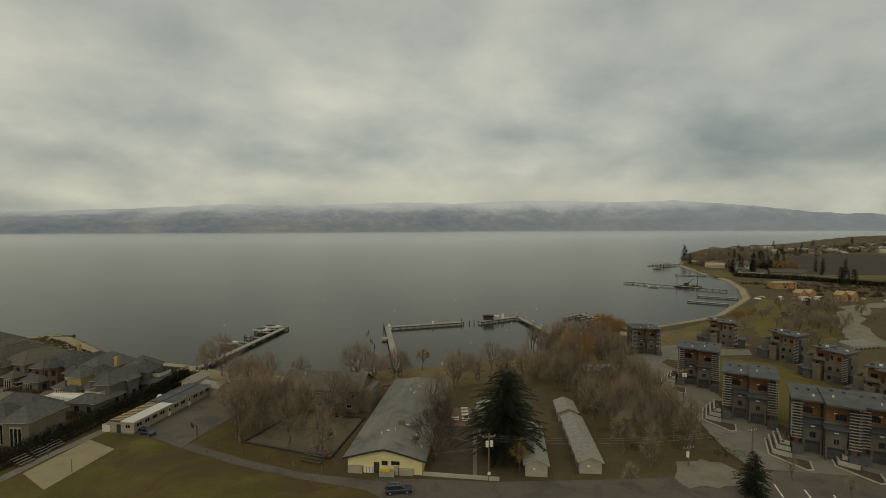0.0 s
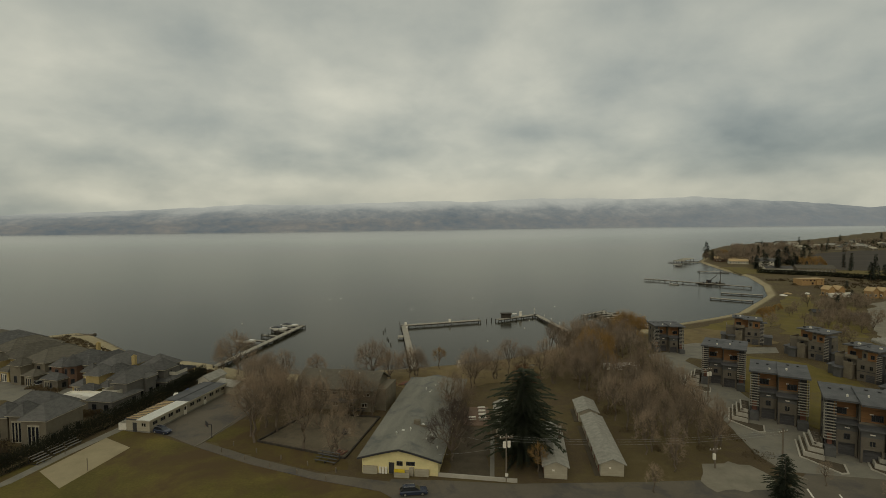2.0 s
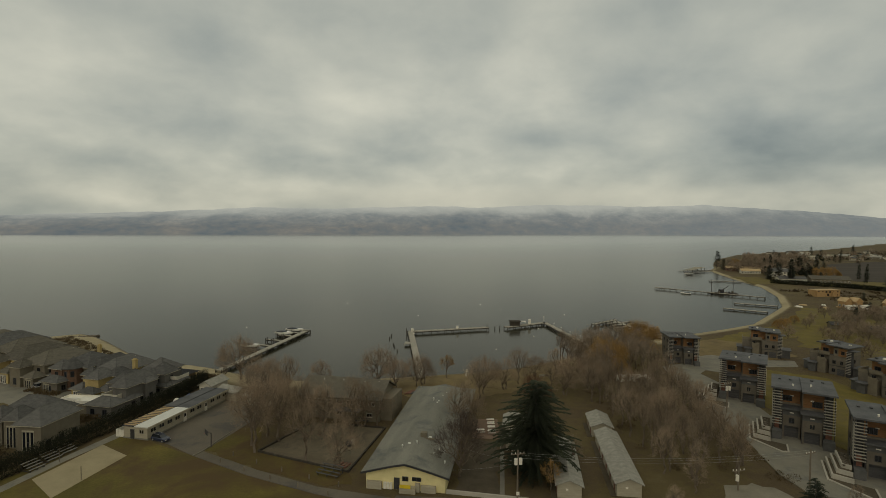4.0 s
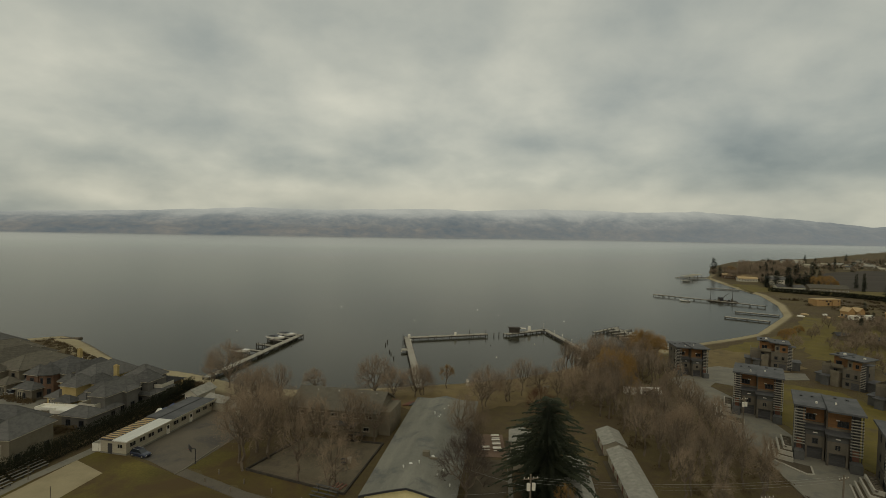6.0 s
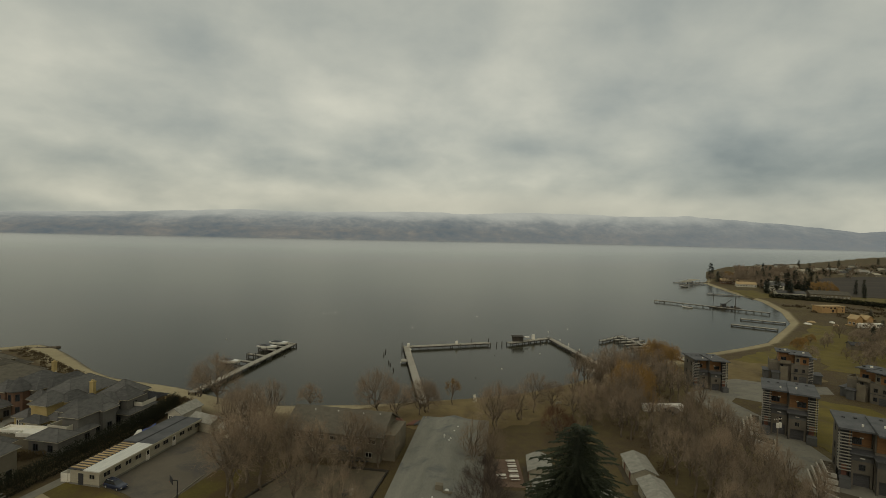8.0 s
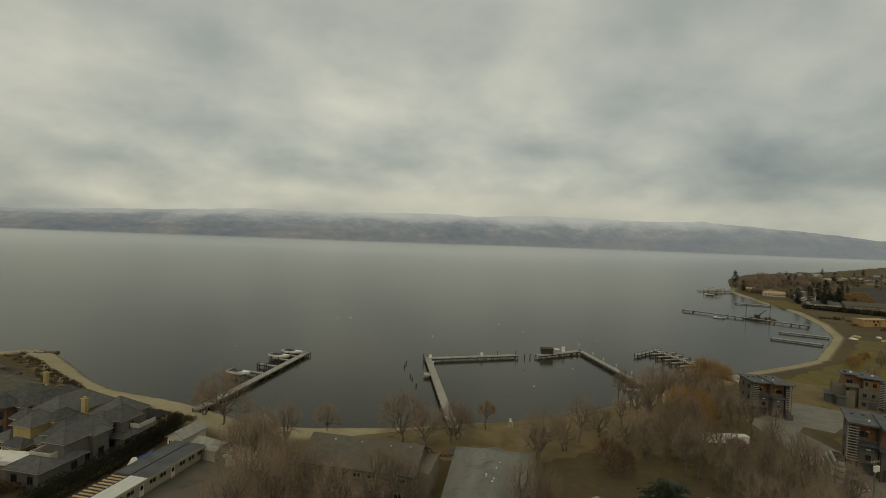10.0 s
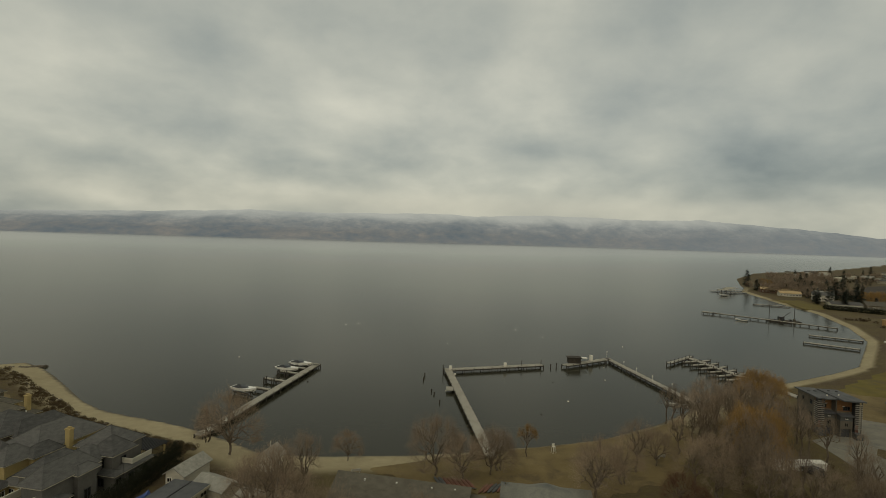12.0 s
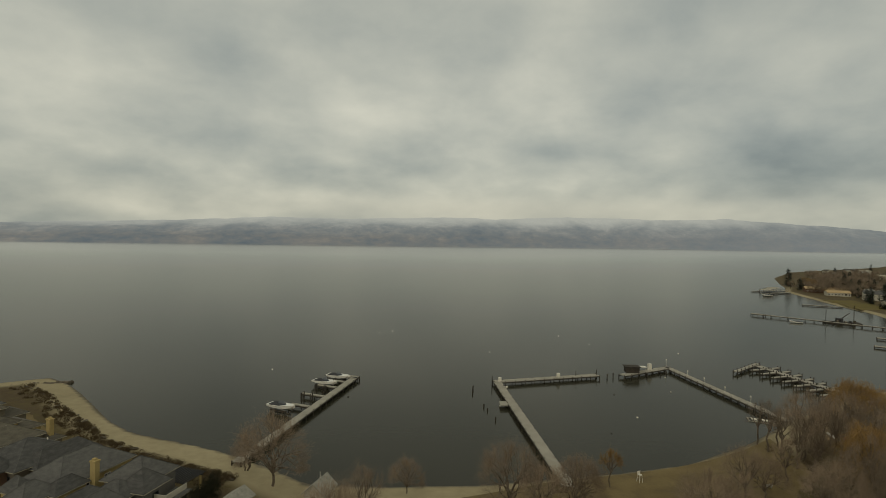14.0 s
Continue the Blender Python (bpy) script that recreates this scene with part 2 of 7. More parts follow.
mottle("turf", (0.088, 0.056, 0.020), 0.06, 0.43, 0.58)
mottle("lawn", (0.115, 0.085, 0.036), 0.12, 0.5, 0.66)
mottle("dry_grass", (0.105, 0.076, 0.036), 0.16, 0.5, 0.68)
mottle("play_dirt", (0.085, 0.070, 0.048), 0.3, 0.5, 0.7)
mottle("asphalt_worn", (0.088, 0.080, 0.068), 0.14, 0.5, 0.66)
mottle("concrete", (0.135, 0.130, 0.114), 0.3, 0.52, 0.7)
mottle("hall_roofing", (0.115, 0.115, 0.105), 0.22, 0.52, 0.7)



glass = bpy.data.materials.new("window_glass")
glass.use_nodes = True
gp = glass.node_tree.nodes["Principled BSDF"]
gp.inputs["Base Color"].default_value = (0.016, 0.019, 0.022, 1)
gp.inputs["Roughness"].default_value = 0.06
gp.inputs["Specular IOR Level"].default_value = 0.7
MATS["window_glass"] = glass

# lake water: a dark body under a faintly rippled surface
water = bpy.data.materials.new("lake_water")
water.use_nodes = True
t = water.node_tree
t.nodes.remove(t.nodes["Principled BSDF"])
co = node(t, "ShaderNodeTexCoord").outputs["Object"]
n1 = node(t, "ShaderNodeTexNoise", Scale=0.55, Detail=4.0, Roughness=0.6)
n2 = node(t, "ShaderNodeTexNoise", Scale=0.006, Detail=3.0, Roughness=0.5)
mp = node(t, "ShaderNodeMapping")
mp.inputs["Scale"].default_value = (0.5, 0.9, 1)
t.links.new(co, n1.inputs["Vector"])
t.links.new(co, mp.inputs[0])
t.links.new(mp.outputs[0], n2.inputs["Vector"])
zz = node(t, "ShaderNodeSeparateXYZ")
t.links.new(co, zz.inputs[0])
# the sheen is turned down by position towards +x, which darkens the bay
bay_dim = math_node(t, "MULTIPLY", math_node(t, "MAXIMUM", zz.outputs[0], 0.0), 0.75)
out = math_node(t, "DIVIDE", math_node(t, "SUBTRACT", zz.outputs[1], bay_dim), 3000.0)
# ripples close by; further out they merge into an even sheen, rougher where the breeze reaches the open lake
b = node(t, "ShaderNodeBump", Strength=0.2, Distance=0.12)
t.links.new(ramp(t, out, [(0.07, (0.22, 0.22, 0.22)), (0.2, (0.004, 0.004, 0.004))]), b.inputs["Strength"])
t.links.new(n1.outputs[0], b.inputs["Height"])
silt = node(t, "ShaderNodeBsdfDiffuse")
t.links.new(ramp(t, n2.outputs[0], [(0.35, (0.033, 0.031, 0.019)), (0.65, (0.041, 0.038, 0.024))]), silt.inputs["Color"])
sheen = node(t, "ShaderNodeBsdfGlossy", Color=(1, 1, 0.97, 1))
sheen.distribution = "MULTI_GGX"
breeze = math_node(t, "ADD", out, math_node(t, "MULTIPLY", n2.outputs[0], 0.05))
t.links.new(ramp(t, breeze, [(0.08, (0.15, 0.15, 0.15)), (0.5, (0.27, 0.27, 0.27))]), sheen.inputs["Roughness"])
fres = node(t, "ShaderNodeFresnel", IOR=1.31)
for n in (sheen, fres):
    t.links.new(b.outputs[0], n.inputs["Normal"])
# Reflection strength set by place: weaker near shore and towards +x, fuller far out
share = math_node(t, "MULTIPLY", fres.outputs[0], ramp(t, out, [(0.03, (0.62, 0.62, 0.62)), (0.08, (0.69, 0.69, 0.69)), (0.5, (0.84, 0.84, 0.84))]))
blend = node(t, "ShaderNodeMixShader")
t.links.new(share, blend.inputs[0])
t.links.new(silt.outputs[0], blend.inputs[1])
t.links.new(sheen.outputs[0], blend.inputs[2])
t.links.new(blend.outputs[0], t.nodes["Material Output"].inputs[0])
MATS["lake_water"] = water

# open ground: winter grass and leaf litter inland, pale sand where the beach falls to the water, wet at the edge
land = bpy.data.materials.new("winter_ground")
land.use_nodes = True
t = land.node_tree
p = t.nodes["Principled BSDF"]
co = node(t, "ShaderNodeTexCoord").outputs["Object"]
n1 = node(t, "ShaderNodeTexNoise", Scale=0.035, Detail=5.0, Roughness=0.6)
n2 = node(t, "ShaderNodeTexNoise", Scale=0.5, Detail=4.0, Roughness=0.65)
n3 = node(t, "ShaderNodeTexNoise", Scale=4.0, Detail=3.0, Roughness=0.7)
for n in (n1, n2, n3):
    t.links.new(co, n.inputs["Vector"])
mixf = math_node(t, "ADD", math_node(t, "MULTIPLY", n1.outputs[0], 0.6), math_node(t, "MULTIPLY", n2.outputs[0], 0.4))
cover = ramp(t, mixf, [(0.36, (0.066, 0.044, 0.023)), (0.46, (0.099, 0.069, 0.034)), (0.54, (0.12, 0.091, 0.032)), (0.66, (0.158, 0.122, 0.052))])
cover = mix_rgb(t, 0.35, cover, ramp(t, n3.outputs[0], [(0.3, (0.037, 0.027, 0.017)), (0.7, (0.18, 0.14, 0.08))]))
sand = ramp(t, mixf, [(0.35, (0.29, 0.238, 0.135)), (0.65, (0.42, 0.348, 0.205))])
zz = node(t, "ShaderNodeSeparateXYZ")
t.links.new(co, zz.inputs[0])
edge = math_node(t, "ADD", zz.outputs[2], math_node(t, "MULTIPLY", math_node(t, "SUBTRACT", mixf, 0.5), 0.5))
dry = ramp(t, math_node(t, "ADD", edge, 1.0), [(0.02, (0.0, 0.0, 0.0)), (0.16, (1, 1, 1))])
sand = mix_rgb(t, dry, (0.13, 0.11, 0.075), sand)
inland = ramp(t, math_node(t, "ADD", edge, 1.0), [(0.70, (0, 0, 0)), (0.96, (1, 1, 1))])
distant = ramp(t, math_node(t, "DIVIDE", zz.outputs[0], 1000.0), [(0.30, (0, 0, 0)), (0.36, (1, 1, 1))])
t.links.new(mix_rgb(t, math_node(t, "MAXIMUM", inland, distant), sand, cover), p.inputs["Base Color"])
p.inputs["Roughness"].default_value = 0.95
p.inputs["Specular IOR Level"].default_value = 0.15
b = node(t, "ShaderNodeBump", Strength=0.5, Distance=0.2)
t.links.new(n3.outputs[0], b.inputs["Height"])
t.links.new(b.outputs[0], p.inputs["Normal"])
MATS["winter_ground"] = land

# the hills across the lake, seen through kilometres of damp air: a distant backdrop with the air's own light painted in
# as emission
hills = bpy.data.materials.new("distant_hills")
hills.use_nodes = True
t = hills.node_tree
p = t.nodes["Principled BSDF"]
co = node(t, "ShaderNodeTexCoord").outputs["Object"]
mp = node(t, "ShaderNodeMapping")
mp.inputs["Scale"].default_value = (0.6, 0.3, 1.6)
t.links.new(co, mp.inputs[0])
n1 = node(t, "ShaderNodeTexNoise", Scale=0.0035, Detail=4.0, Roughness=0.6, Distortion=0.4)
n2 = node(t, "ShaderNodeTexNoise", Scale=0.02, Detail=9.0, Roughness=0.8, Distortion=0.2)
for n in (n1, n2):
    t.links.new(mp.outputs[0], n.inputs["Vector"])
zz = node(t, "ShaderNodeSeparateXYZ")
t.links.new(co, zz.inputs[0])
f = math_node(t, "ADD", math_node(t, "MULTIPLY", n1.outputs[0], 0.42), math_node(t, "MULTIPLY", n2.outputs[0], 0.58))
# dark conifer slopes, brown fields and pale clearings below; old snow towards the crest, where haze and thinning cloud
# are painted in as paler tones
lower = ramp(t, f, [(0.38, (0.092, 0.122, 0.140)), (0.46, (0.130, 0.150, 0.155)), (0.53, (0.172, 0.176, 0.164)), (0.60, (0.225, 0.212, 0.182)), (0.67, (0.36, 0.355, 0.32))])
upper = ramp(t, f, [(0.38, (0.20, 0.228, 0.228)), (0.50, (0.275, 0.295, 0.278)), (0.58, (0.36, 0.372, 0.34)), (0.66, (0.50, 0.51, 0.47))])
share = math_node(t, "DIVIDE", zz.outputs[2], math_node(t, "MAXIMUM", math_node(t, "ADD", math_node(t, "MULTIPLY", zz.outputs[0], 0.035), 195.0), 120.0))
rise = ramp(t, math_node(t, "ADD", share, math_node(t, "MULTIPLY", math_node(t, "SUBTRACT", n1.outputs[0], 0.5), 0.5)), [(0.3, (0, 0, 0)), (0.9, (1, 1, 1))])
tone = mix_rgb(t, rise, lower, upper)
# Haze painted in with distance: tones drift to an even grey-blue towards +x
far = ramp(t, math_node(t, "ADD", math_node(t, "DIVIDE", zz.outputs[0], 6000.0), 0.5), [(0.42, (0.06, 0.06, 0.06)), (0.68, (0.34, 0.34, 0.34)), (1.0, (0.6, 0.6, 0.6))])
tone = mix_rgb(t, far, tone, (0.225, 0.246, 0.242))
# Mist put into the colour: the crest fades to nearly the sky's tone
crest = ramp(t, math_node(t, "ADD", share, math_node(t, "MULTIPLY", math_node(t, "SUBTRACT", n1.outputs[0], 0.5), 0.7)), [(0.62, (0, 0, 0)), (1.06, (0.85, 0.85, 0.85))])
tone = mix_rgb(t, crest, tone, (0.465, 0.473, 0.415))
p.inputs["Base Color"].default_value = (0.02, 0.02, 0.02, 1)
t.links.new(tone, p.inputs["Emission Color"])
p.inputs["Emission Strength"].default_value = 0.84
p.inputs["Roughness"].default_value = 1.0
MATS["distant_hills"] = hills


# ---- mesh helpers ----
def box(bm, x0, x1, y0, y1, z0, z1):
    v = [bm.verts.new((x, y, z)) for z in (z0, z1) for x, y in ((x0, y0), (x1, y0), (x1, y1), (x0, y1))]
    for f in ((3, 2, 1, 0), (4, 5, 6, 7), (0, 1, 5, 4), (1, 2, 6, 5), (2, 3, 7, 6), (3, 0, 4, 7)):
        bm.faces.new([v[i] for i in f])
    return v


def prism(bm, pts, z0, z1):
    lo = [bm.verts.new((x, y, z0)) for x, y in pts]
    hi = [bm.verts.new((x, y, z1)) for x, y in pts]
    bm.faces.new(hi)
    bm.faces.new(lo[::-1])
    n = len(pts)
    for i in range(n):
        bm.faces.new((lo[i], lo[(i + 1) % n], hi[(i + 1) % n], hi[i]))


def tube(bm, a, b, r0, r1=None, n=6):
    r1 = r0 if r1 is None else r1
    a, b = Vector(a), Vector(b)
    q = (b - a).to_track_quat("Z", "Y")
    rings = []
    for c, r in ((a, r0), (b, r1)):
        rings.append([bm.verts.new(c + q @ Vector((r * math.cos(2 * math.pi * i / n), r * math.sin(2 * math.pi * i / n), 0))) for i in range(n)])
    for i in range(n):
        bm.faces.new((rings[0][i], rings[0][(i + 1) % n], rings[1][(i + 1) % n], rings[1][i]))
    bm.faces.new(rings[1])
    bm.faces.new(rings[0][::-1])


def gable(bm, x0, x1, y0, y1, z, h, over=0.4, thick=0.18, axis="y", end_over=None):
    """A two-sided roof over a rectangle; the ridge runs along axis."""
    eo = over if end_over is None else end_over
    if axis == "y":
        prof = [(x0 - over, z - h * over / ((x1 - x0) / 2)), ((x0 + x1) / 2, z + h), (x1 + over, z - h * over / ((x1 - x0) / 2))]
        ends = (y0 - eo, y1 + eo)
        at = lambda u, e, w: (u, e, w)
    else:
        prof = [(y0 - over, z - h * over / ((y1 - y0) / 2)), ((y0 + y1) / 2, z + h), (y1 + over, z - h * over / ((y1 - y0) / 2))]
        ends = (x0 - eo, x1 + eo)
        at = lambda u, e, w: (e, u, w)
    sec = prof + [(u, w - thick) for u, w in prof[::-1]]
    rows = [[bm.verts.new(at(u, e, w)) for u, w in sec] for e in ends]
    n = len(sec)
    for i in range(n):
        bm.faces.new((rows[0][i], rows[0][(i + 1) % n], rows[1][(i + 1) % n], rows[1][i]))
    bm.faces.new(rows[0][::-1])
    bm.faces.new(rows[1])


def hip(bm, x0, x1, y0, y1, z, h, over=0.5, fascia=0.22):
    x0, x1, y0, y1 = x0 - over, x1 + over, y0 - over, y1 + over
    w, d = x1 - x0, y1 - y0
    k = min(w, d) / 2 * 0.98
    if w > d:
        ridge = ((x0 + k, (y0 + y1) / 2), (x1 - k, (y0 + y1) / 2))
    else:
        ridge = (((x0 + x1) / 2, y0 + k), ((x0 + x1) / 2, y1 - k))
    e = [(x0, y0), (x1, y0), (x1, y1), (x0, y1)]
    lo = [bm.verts.new((*c, z - fascia)) for c in e]
    hi = [bm.verts.new((*c, z)) for c in e]
    r = [bm.verts.new((*c, z + h)) for c in ridge]
    bm.faces.new(lo[::-1])
    for i in range(4):
        bm.faces.new((lo[i], lo[(i + 1) % 4], hi[(i + 1) % 4], hi[i]))
    if w > d:
        faces = ((hi[0], hi[1], r[1], r[0]), (hi[1], hi[2], r[1]), (hi[2], hi[3], r[0], r[1]), (hi[3], hi[0], r[0]))
    else:
        faces = ((hi[0], hi[1], r[0]), (hi[1], hi[2], r[1], r[0]), (hi[2], hi[3], r[1]), (hi[3], hi[0], r[0], r[1]))
    for f in faces:
        bm.faces.new(f)


def mesh_of(bm, name, material):
    me = bpy.data.meshes.new(name)
    bmesh.ops.recalc_face_normals(bm, faces=bm.faces)
    bm.to_mesh(me)
    bm.free()
    me.materials.append(MATS[material])
    return me


def part(name, bm, material, parent, label=""):
    ob = new(name, mesh_of(bm, name, material))
    ob.parent = parent
    return tagged(ob, label)


def thing(name, label, category, m=None, group=""):
    ob = new(name)
    ob.empty_display_size = 0.3
    if m is not None:
        ob.matrix_basis = m
    return tagged(ob, label, category, group)


def solid(name, bm, material, label, category, m=None, group="", kind=""):
    ob = new(name, mesh_of(bm, name, material))
    if m is not None:
        ob.matrix_basis = m
    return tagged(ob, label, category, group, kind)


def boxes(*items):
    bm = bmesh.new()
    for it in items:
        box(bm, *it)
    return bm


def tubes(*items):
    bm = bmesh.new()
    for it in items:
        tube(bm, *it)
    return bm


# ---- ground, lake and far shore ----
SHORE = [(-4900, -700), (-700, 150), (-240, 195), (-172, 219), (-154, 231), (-143.7, 224.6), (-132.9, 215.4), (-120.8, 203.8), (-110.9, 194.4), (-101.8, 188), (-94, 185), (-88, 183), (-81.5, 180.6), (-75.9, 178.3), (-64, 171.5),
         (-54, 165), (-40, 165), (-22, 167), (5, 173.6), (20.5, 178.6), (40, 191), (60, 208), (80, 223), (103, 236), (133, 253), (153, 266), (176, 292), (205, 325), (232, 372),
         (258, 434), (274, 507), (300, 601), (331, 650), (350, 690), (420, 820), (547, 990), (913, 1280), (1738, 2070), (4900, 4300)]


def axis_steps(lo, hi, step, far_lo, far_hi):
    mid = list(np.arange(lo, hi + 0.1, step))
    out, s, v = [], step, hi
    while v < far_hi:
        s *= 1.035
        v = min(v + s, far_hi)
        out.append(v)
    inn, s, v = [], step, lo
    while v > far_lo:
        s *= 1.15
        v = max(v - s, far_lo)
        inn.append(v)
    return np.array(inn[::-1] + mid + out)


gx = axis_steps(-190, 330, 2.6, -4900, 4900)
gy = axis_steps(60, 400, 2.2, -900, 4800)
GX, GY = np.meshgrid(gx, gy)
sh = np.array(SHORE, float)
dist = np.full(GX.shape, 1e9)
for (ax, ay), (bx, by) in zip(sh[:-1], sh[1:]):
    u = np.clip(((GX - ax) * (bx - ax) + (GY - ay) * (by - ay)) / ((bx - ax) ** 2 + (by - ay) ** 2), 0, 1)
    dist = np.minimum(dist, np.hypot(GX - ax - u * (bx - ax), GY - ay - u * (by - ay)))
inside = np.zeros(GX.shape, bool)
ring = np.vstack([sh, [(4900, -2000), (-4900, -2000)]])
for (ax, ay), (bx, by) in zip(ring, np.roll(ring, -1, axis=0)):
    if ay == by:
        continue
    cross = ((ay > GY) != (by > GY)) & (GX < (bx - ax) * (GY - ay) / (by - ay) + ax)
    inside ^= cross
sd = np.where(inside, dist, -dist)
beach = np.where(GX > 150, 5.5, np.where(GX > 95, 7.0, 11.5))
GZ = np.where(sd > 0, -1.0 + 1.0 * np.clip(sd / beach, 0, 1) ** 0.8, -1.0 + np.clip(sd / 12.0, -1, 0) * 2.5)
me = bpy.data.meshes.new("ground")
ny, nx = GX.shape
idx = np.arange(nx * ny).reshape(ny, nx)
quads = np.stack([idx[:-1, :-1], idx[:-1, 1:], idx[1:, 1:], idx[1:, :-1]], -1).reshape(-1, 4)
me.from_pydata(np.stack([GX, GY, GZ], -1).reshape(-1, 3).tolist(), [], quads.tolist())
me.materials.append(land)
for poly in me.polygons:
    poly.use_smooth = True
tagged(new("ground", me), "winter grass, leaf litter and pale sand running down to the lake", "ground", kind="structure")

bm = bmesh.new()
bmesh.ops.create_grid(bm, x_segments=40, y_segments=40, size=4900)
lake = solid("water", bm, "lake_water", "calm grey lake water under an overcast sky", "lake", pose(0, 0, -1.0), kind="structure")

# far hills: ridge heights from layered noise
hx = np.linspace(-4900, 4900, 520)
hy = np.linspace(0, 1, 26)
rows = []
SHORE_X, SHORE_Y = [-4900, -3000, -1850, -1064, 0, 710, 1642, 3200, 4900], [1700, 2080, 2520, 2880, 3510, 4028, 4500, 4600, 4600]
RIDGE_X = [-4900, -2140, -1792, -1409, -1130, -651, -158, 182, 739, 1285, 1865, 2413, 2749, 3260, 3928, 4041, 4264, 4480, 4900]
RIDGE_Z = [60, 94, 116, 140, 157, 168, 195, 197, 236, 256, 252, 276, 252, 234, 178, 167, 184, 152, 140]
for v in hy:
    for x in hx:
        base = np.interp(x, SHORE_X, SHORE_Y) + 12 * math.sin(x / 260.0) + 20 * noise.noise((x / 500.0, 0.7, 0))
        crest = np.interp(x, RIDGE_X, RIDGE_Z) + 8 * noise.noise((x / 230.0, 1.3, 0)) + 5 * noise.noise((x / 70.0, 2.3, 0))
        wob = 0.22 * noise.noise((x / 260.0, v * 3.0, 5.0)) * v * (1 - v) * 4 + 0.07 * noise.noise((x / 70.0, v * 9.0, 8.0)) * v * (1 - v) * 4
        rows.append((x, base + 270 * v, -1.5 + crest * min(1.0, max(0.0, v * (1.5 - 0.5 * v) + wob))))
me = bpy.data.meshes.new("backdrop")
idx = np.arange(len(hx) * len(hy)).reshape(len(hy), len(hx))
me.from_pydata(rows, [], np.stack([idx[:-1, :-1], idx[:-1, 1:], idx[1:, 1:], idx[1:, :-1]], -1).reshape(-1, 4).tolist())
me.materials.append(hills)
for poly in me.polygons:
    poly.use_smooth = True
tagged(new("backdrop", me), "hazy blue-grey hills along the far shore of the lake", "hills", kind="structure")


def ragged(pts, step=1.6, sway=0.9):
    """The outline with uneven edges, as grass grows."""
    out = []
    for (ax, ay), (bx, by) in zip(pts, pts[1:] + pts[:1]):
        n = max(1, int(math.hypot(bx - ax, by - ay) / step))
        for i in range(n):
            x, y = ax + (bx - ax) * i / n, ay + (by - ay) * i / n
            p = Vector((x * 0.45, y * 0.45, 1.7))
            out.append((x + sway * (noise.noise(p) + 0.6 * noise.noise(p * 3.1)), y + sway * (noise.noise(p + Vector((9, 0, 3))) + 0.6 * noise.noise(p * 3.1 + Vector((0, 4, 0))))))
    return out


def sheet(name, pts, material, label, category, z=0.05):
    bm = bmesh.new()
    if material in ("turf", "lawn", "dry_grass", "soil", "play_dirt", "gravel") and name not in ("sports_field",):
        far = max(abs(p[0]) + abs(p[1]) for p in pts) > 420
        pts = ragged(pts, 6.0 if far else 1.6, 3.0 if far else 0.9 if material != "play_dirt" else 0.3)
    prism(bm, pts, -0.12, z)
    return solid(name, bm, material, label, category, kind="structure")


sheet("sports_field", [(-130, 20), (-84, 85), (-76.5, 104), (-70.5, 119), (-65, 118.3), (-49.5, 109.6), (-36, 101.5), (-22, 95), (-9.5, 90.5), (-5, 86), (-4, 20)], "turf", "dull green and brown winter turf of a school sports field", "field")
sheet("pitch", [(-65.1, 93), (-73.2, 99.4), (-70.4, 114.6), (-62.4, 109.5)], "pitch_sand", "pale sand volleyball court set in the turf", "sand court", 0.09)
sheet("path", [(-50.5, 110.6), (-49.3, 109.6), (-35.5, 101.5), (-22, 95.2), (-9.5, 90.6), (-8, 93.8), (-22, 97.6), (-34.7, 103.8), (-44.6, 109.6), (-48.4, 111.8)], "asphalt_worn", "grey asphalt path along the field edge", "path", 0.07)
sheet("yard", [(-64.2, 118.2), (-57.3, 143.5), (-52, 148), (-42, 140), (-46, 122), (-48.6, 111), (-50.2, 110.2), (-57, 115)], "asphalt_worn", "worn brownish asphalt schoolyard", "yard", 0.06)
sheet("road", [(-9.5, 90.6), (-8, 94.8), (0.5, 94.2), (13, 92.6), (36, 92.6), (47, 93), (60, 90), (66.5, 95), (80, 92), (94, 84), (94, 20), (-4, 20), (-5, 86)], "asphalt_worn", "worn grey-brown asphalt road and parking area", "road", 0.065)
sheet("driveway", [(66.5, 95), (80, 92), (93, 84.5), (96, 92), (86, 100), (82, 107), (79, 118), (79, 128), (81, 142), (82, 160), (81, 172), (90, 182), (84, 186), (72, 180), (70.5, 165), (69.5, 150), (67, 132), (65.8, 122), (64.2, 113), (62.4, 103), (63.2, 96)], "concrete", "pale concrete driveway in front of the townhouses", "driveway", 0.08)
sheet("gravel_lot", [(50, 98.5), (55, 100), (58.5, 98), (59.5, 93.5), (57, 89.5), (47, 89), (46, 93)], "gravel", "pale gravel parking patch beside the road", "gravel", 0.09)
sheet("lawn", [(84, 104), (92, 100), (112, 128), (118, 146), (118, 168), (104, 178), (96, 172), (86, 168), (84, 150), (82, 128)], "lawn", "yellow-green lawn between the townhouse rows", "lawn", 0.055)
sheet("beach_lawn", [(86, 196), (100, 184), (128, 196), (126, 226), (112, 225), (98, 218)], "dry_grass", "yellowish lawn above the bay beach", "lawn", 0.05)
sheet("bay_lawn", [(112, 225), (138, 244), (159, 257), (183, 283.5), (211, 316), (222, 312), (204, 282), (180, 256), (150, 230), (128, 214)], "lawn", "yellow-green grass behind the bay beach", "lawn", 0.062)
sheet("side_path", [(-81, 88), (-79.4, 87.4), (-74.9, 95), (-72.6, 107), (-69.0, 119.6), (-71.2, 120.6), (-74.6, 107), (-77, 95.4)], "concrete", "grey concrete path between the hedge and the field", "path", 0.075)
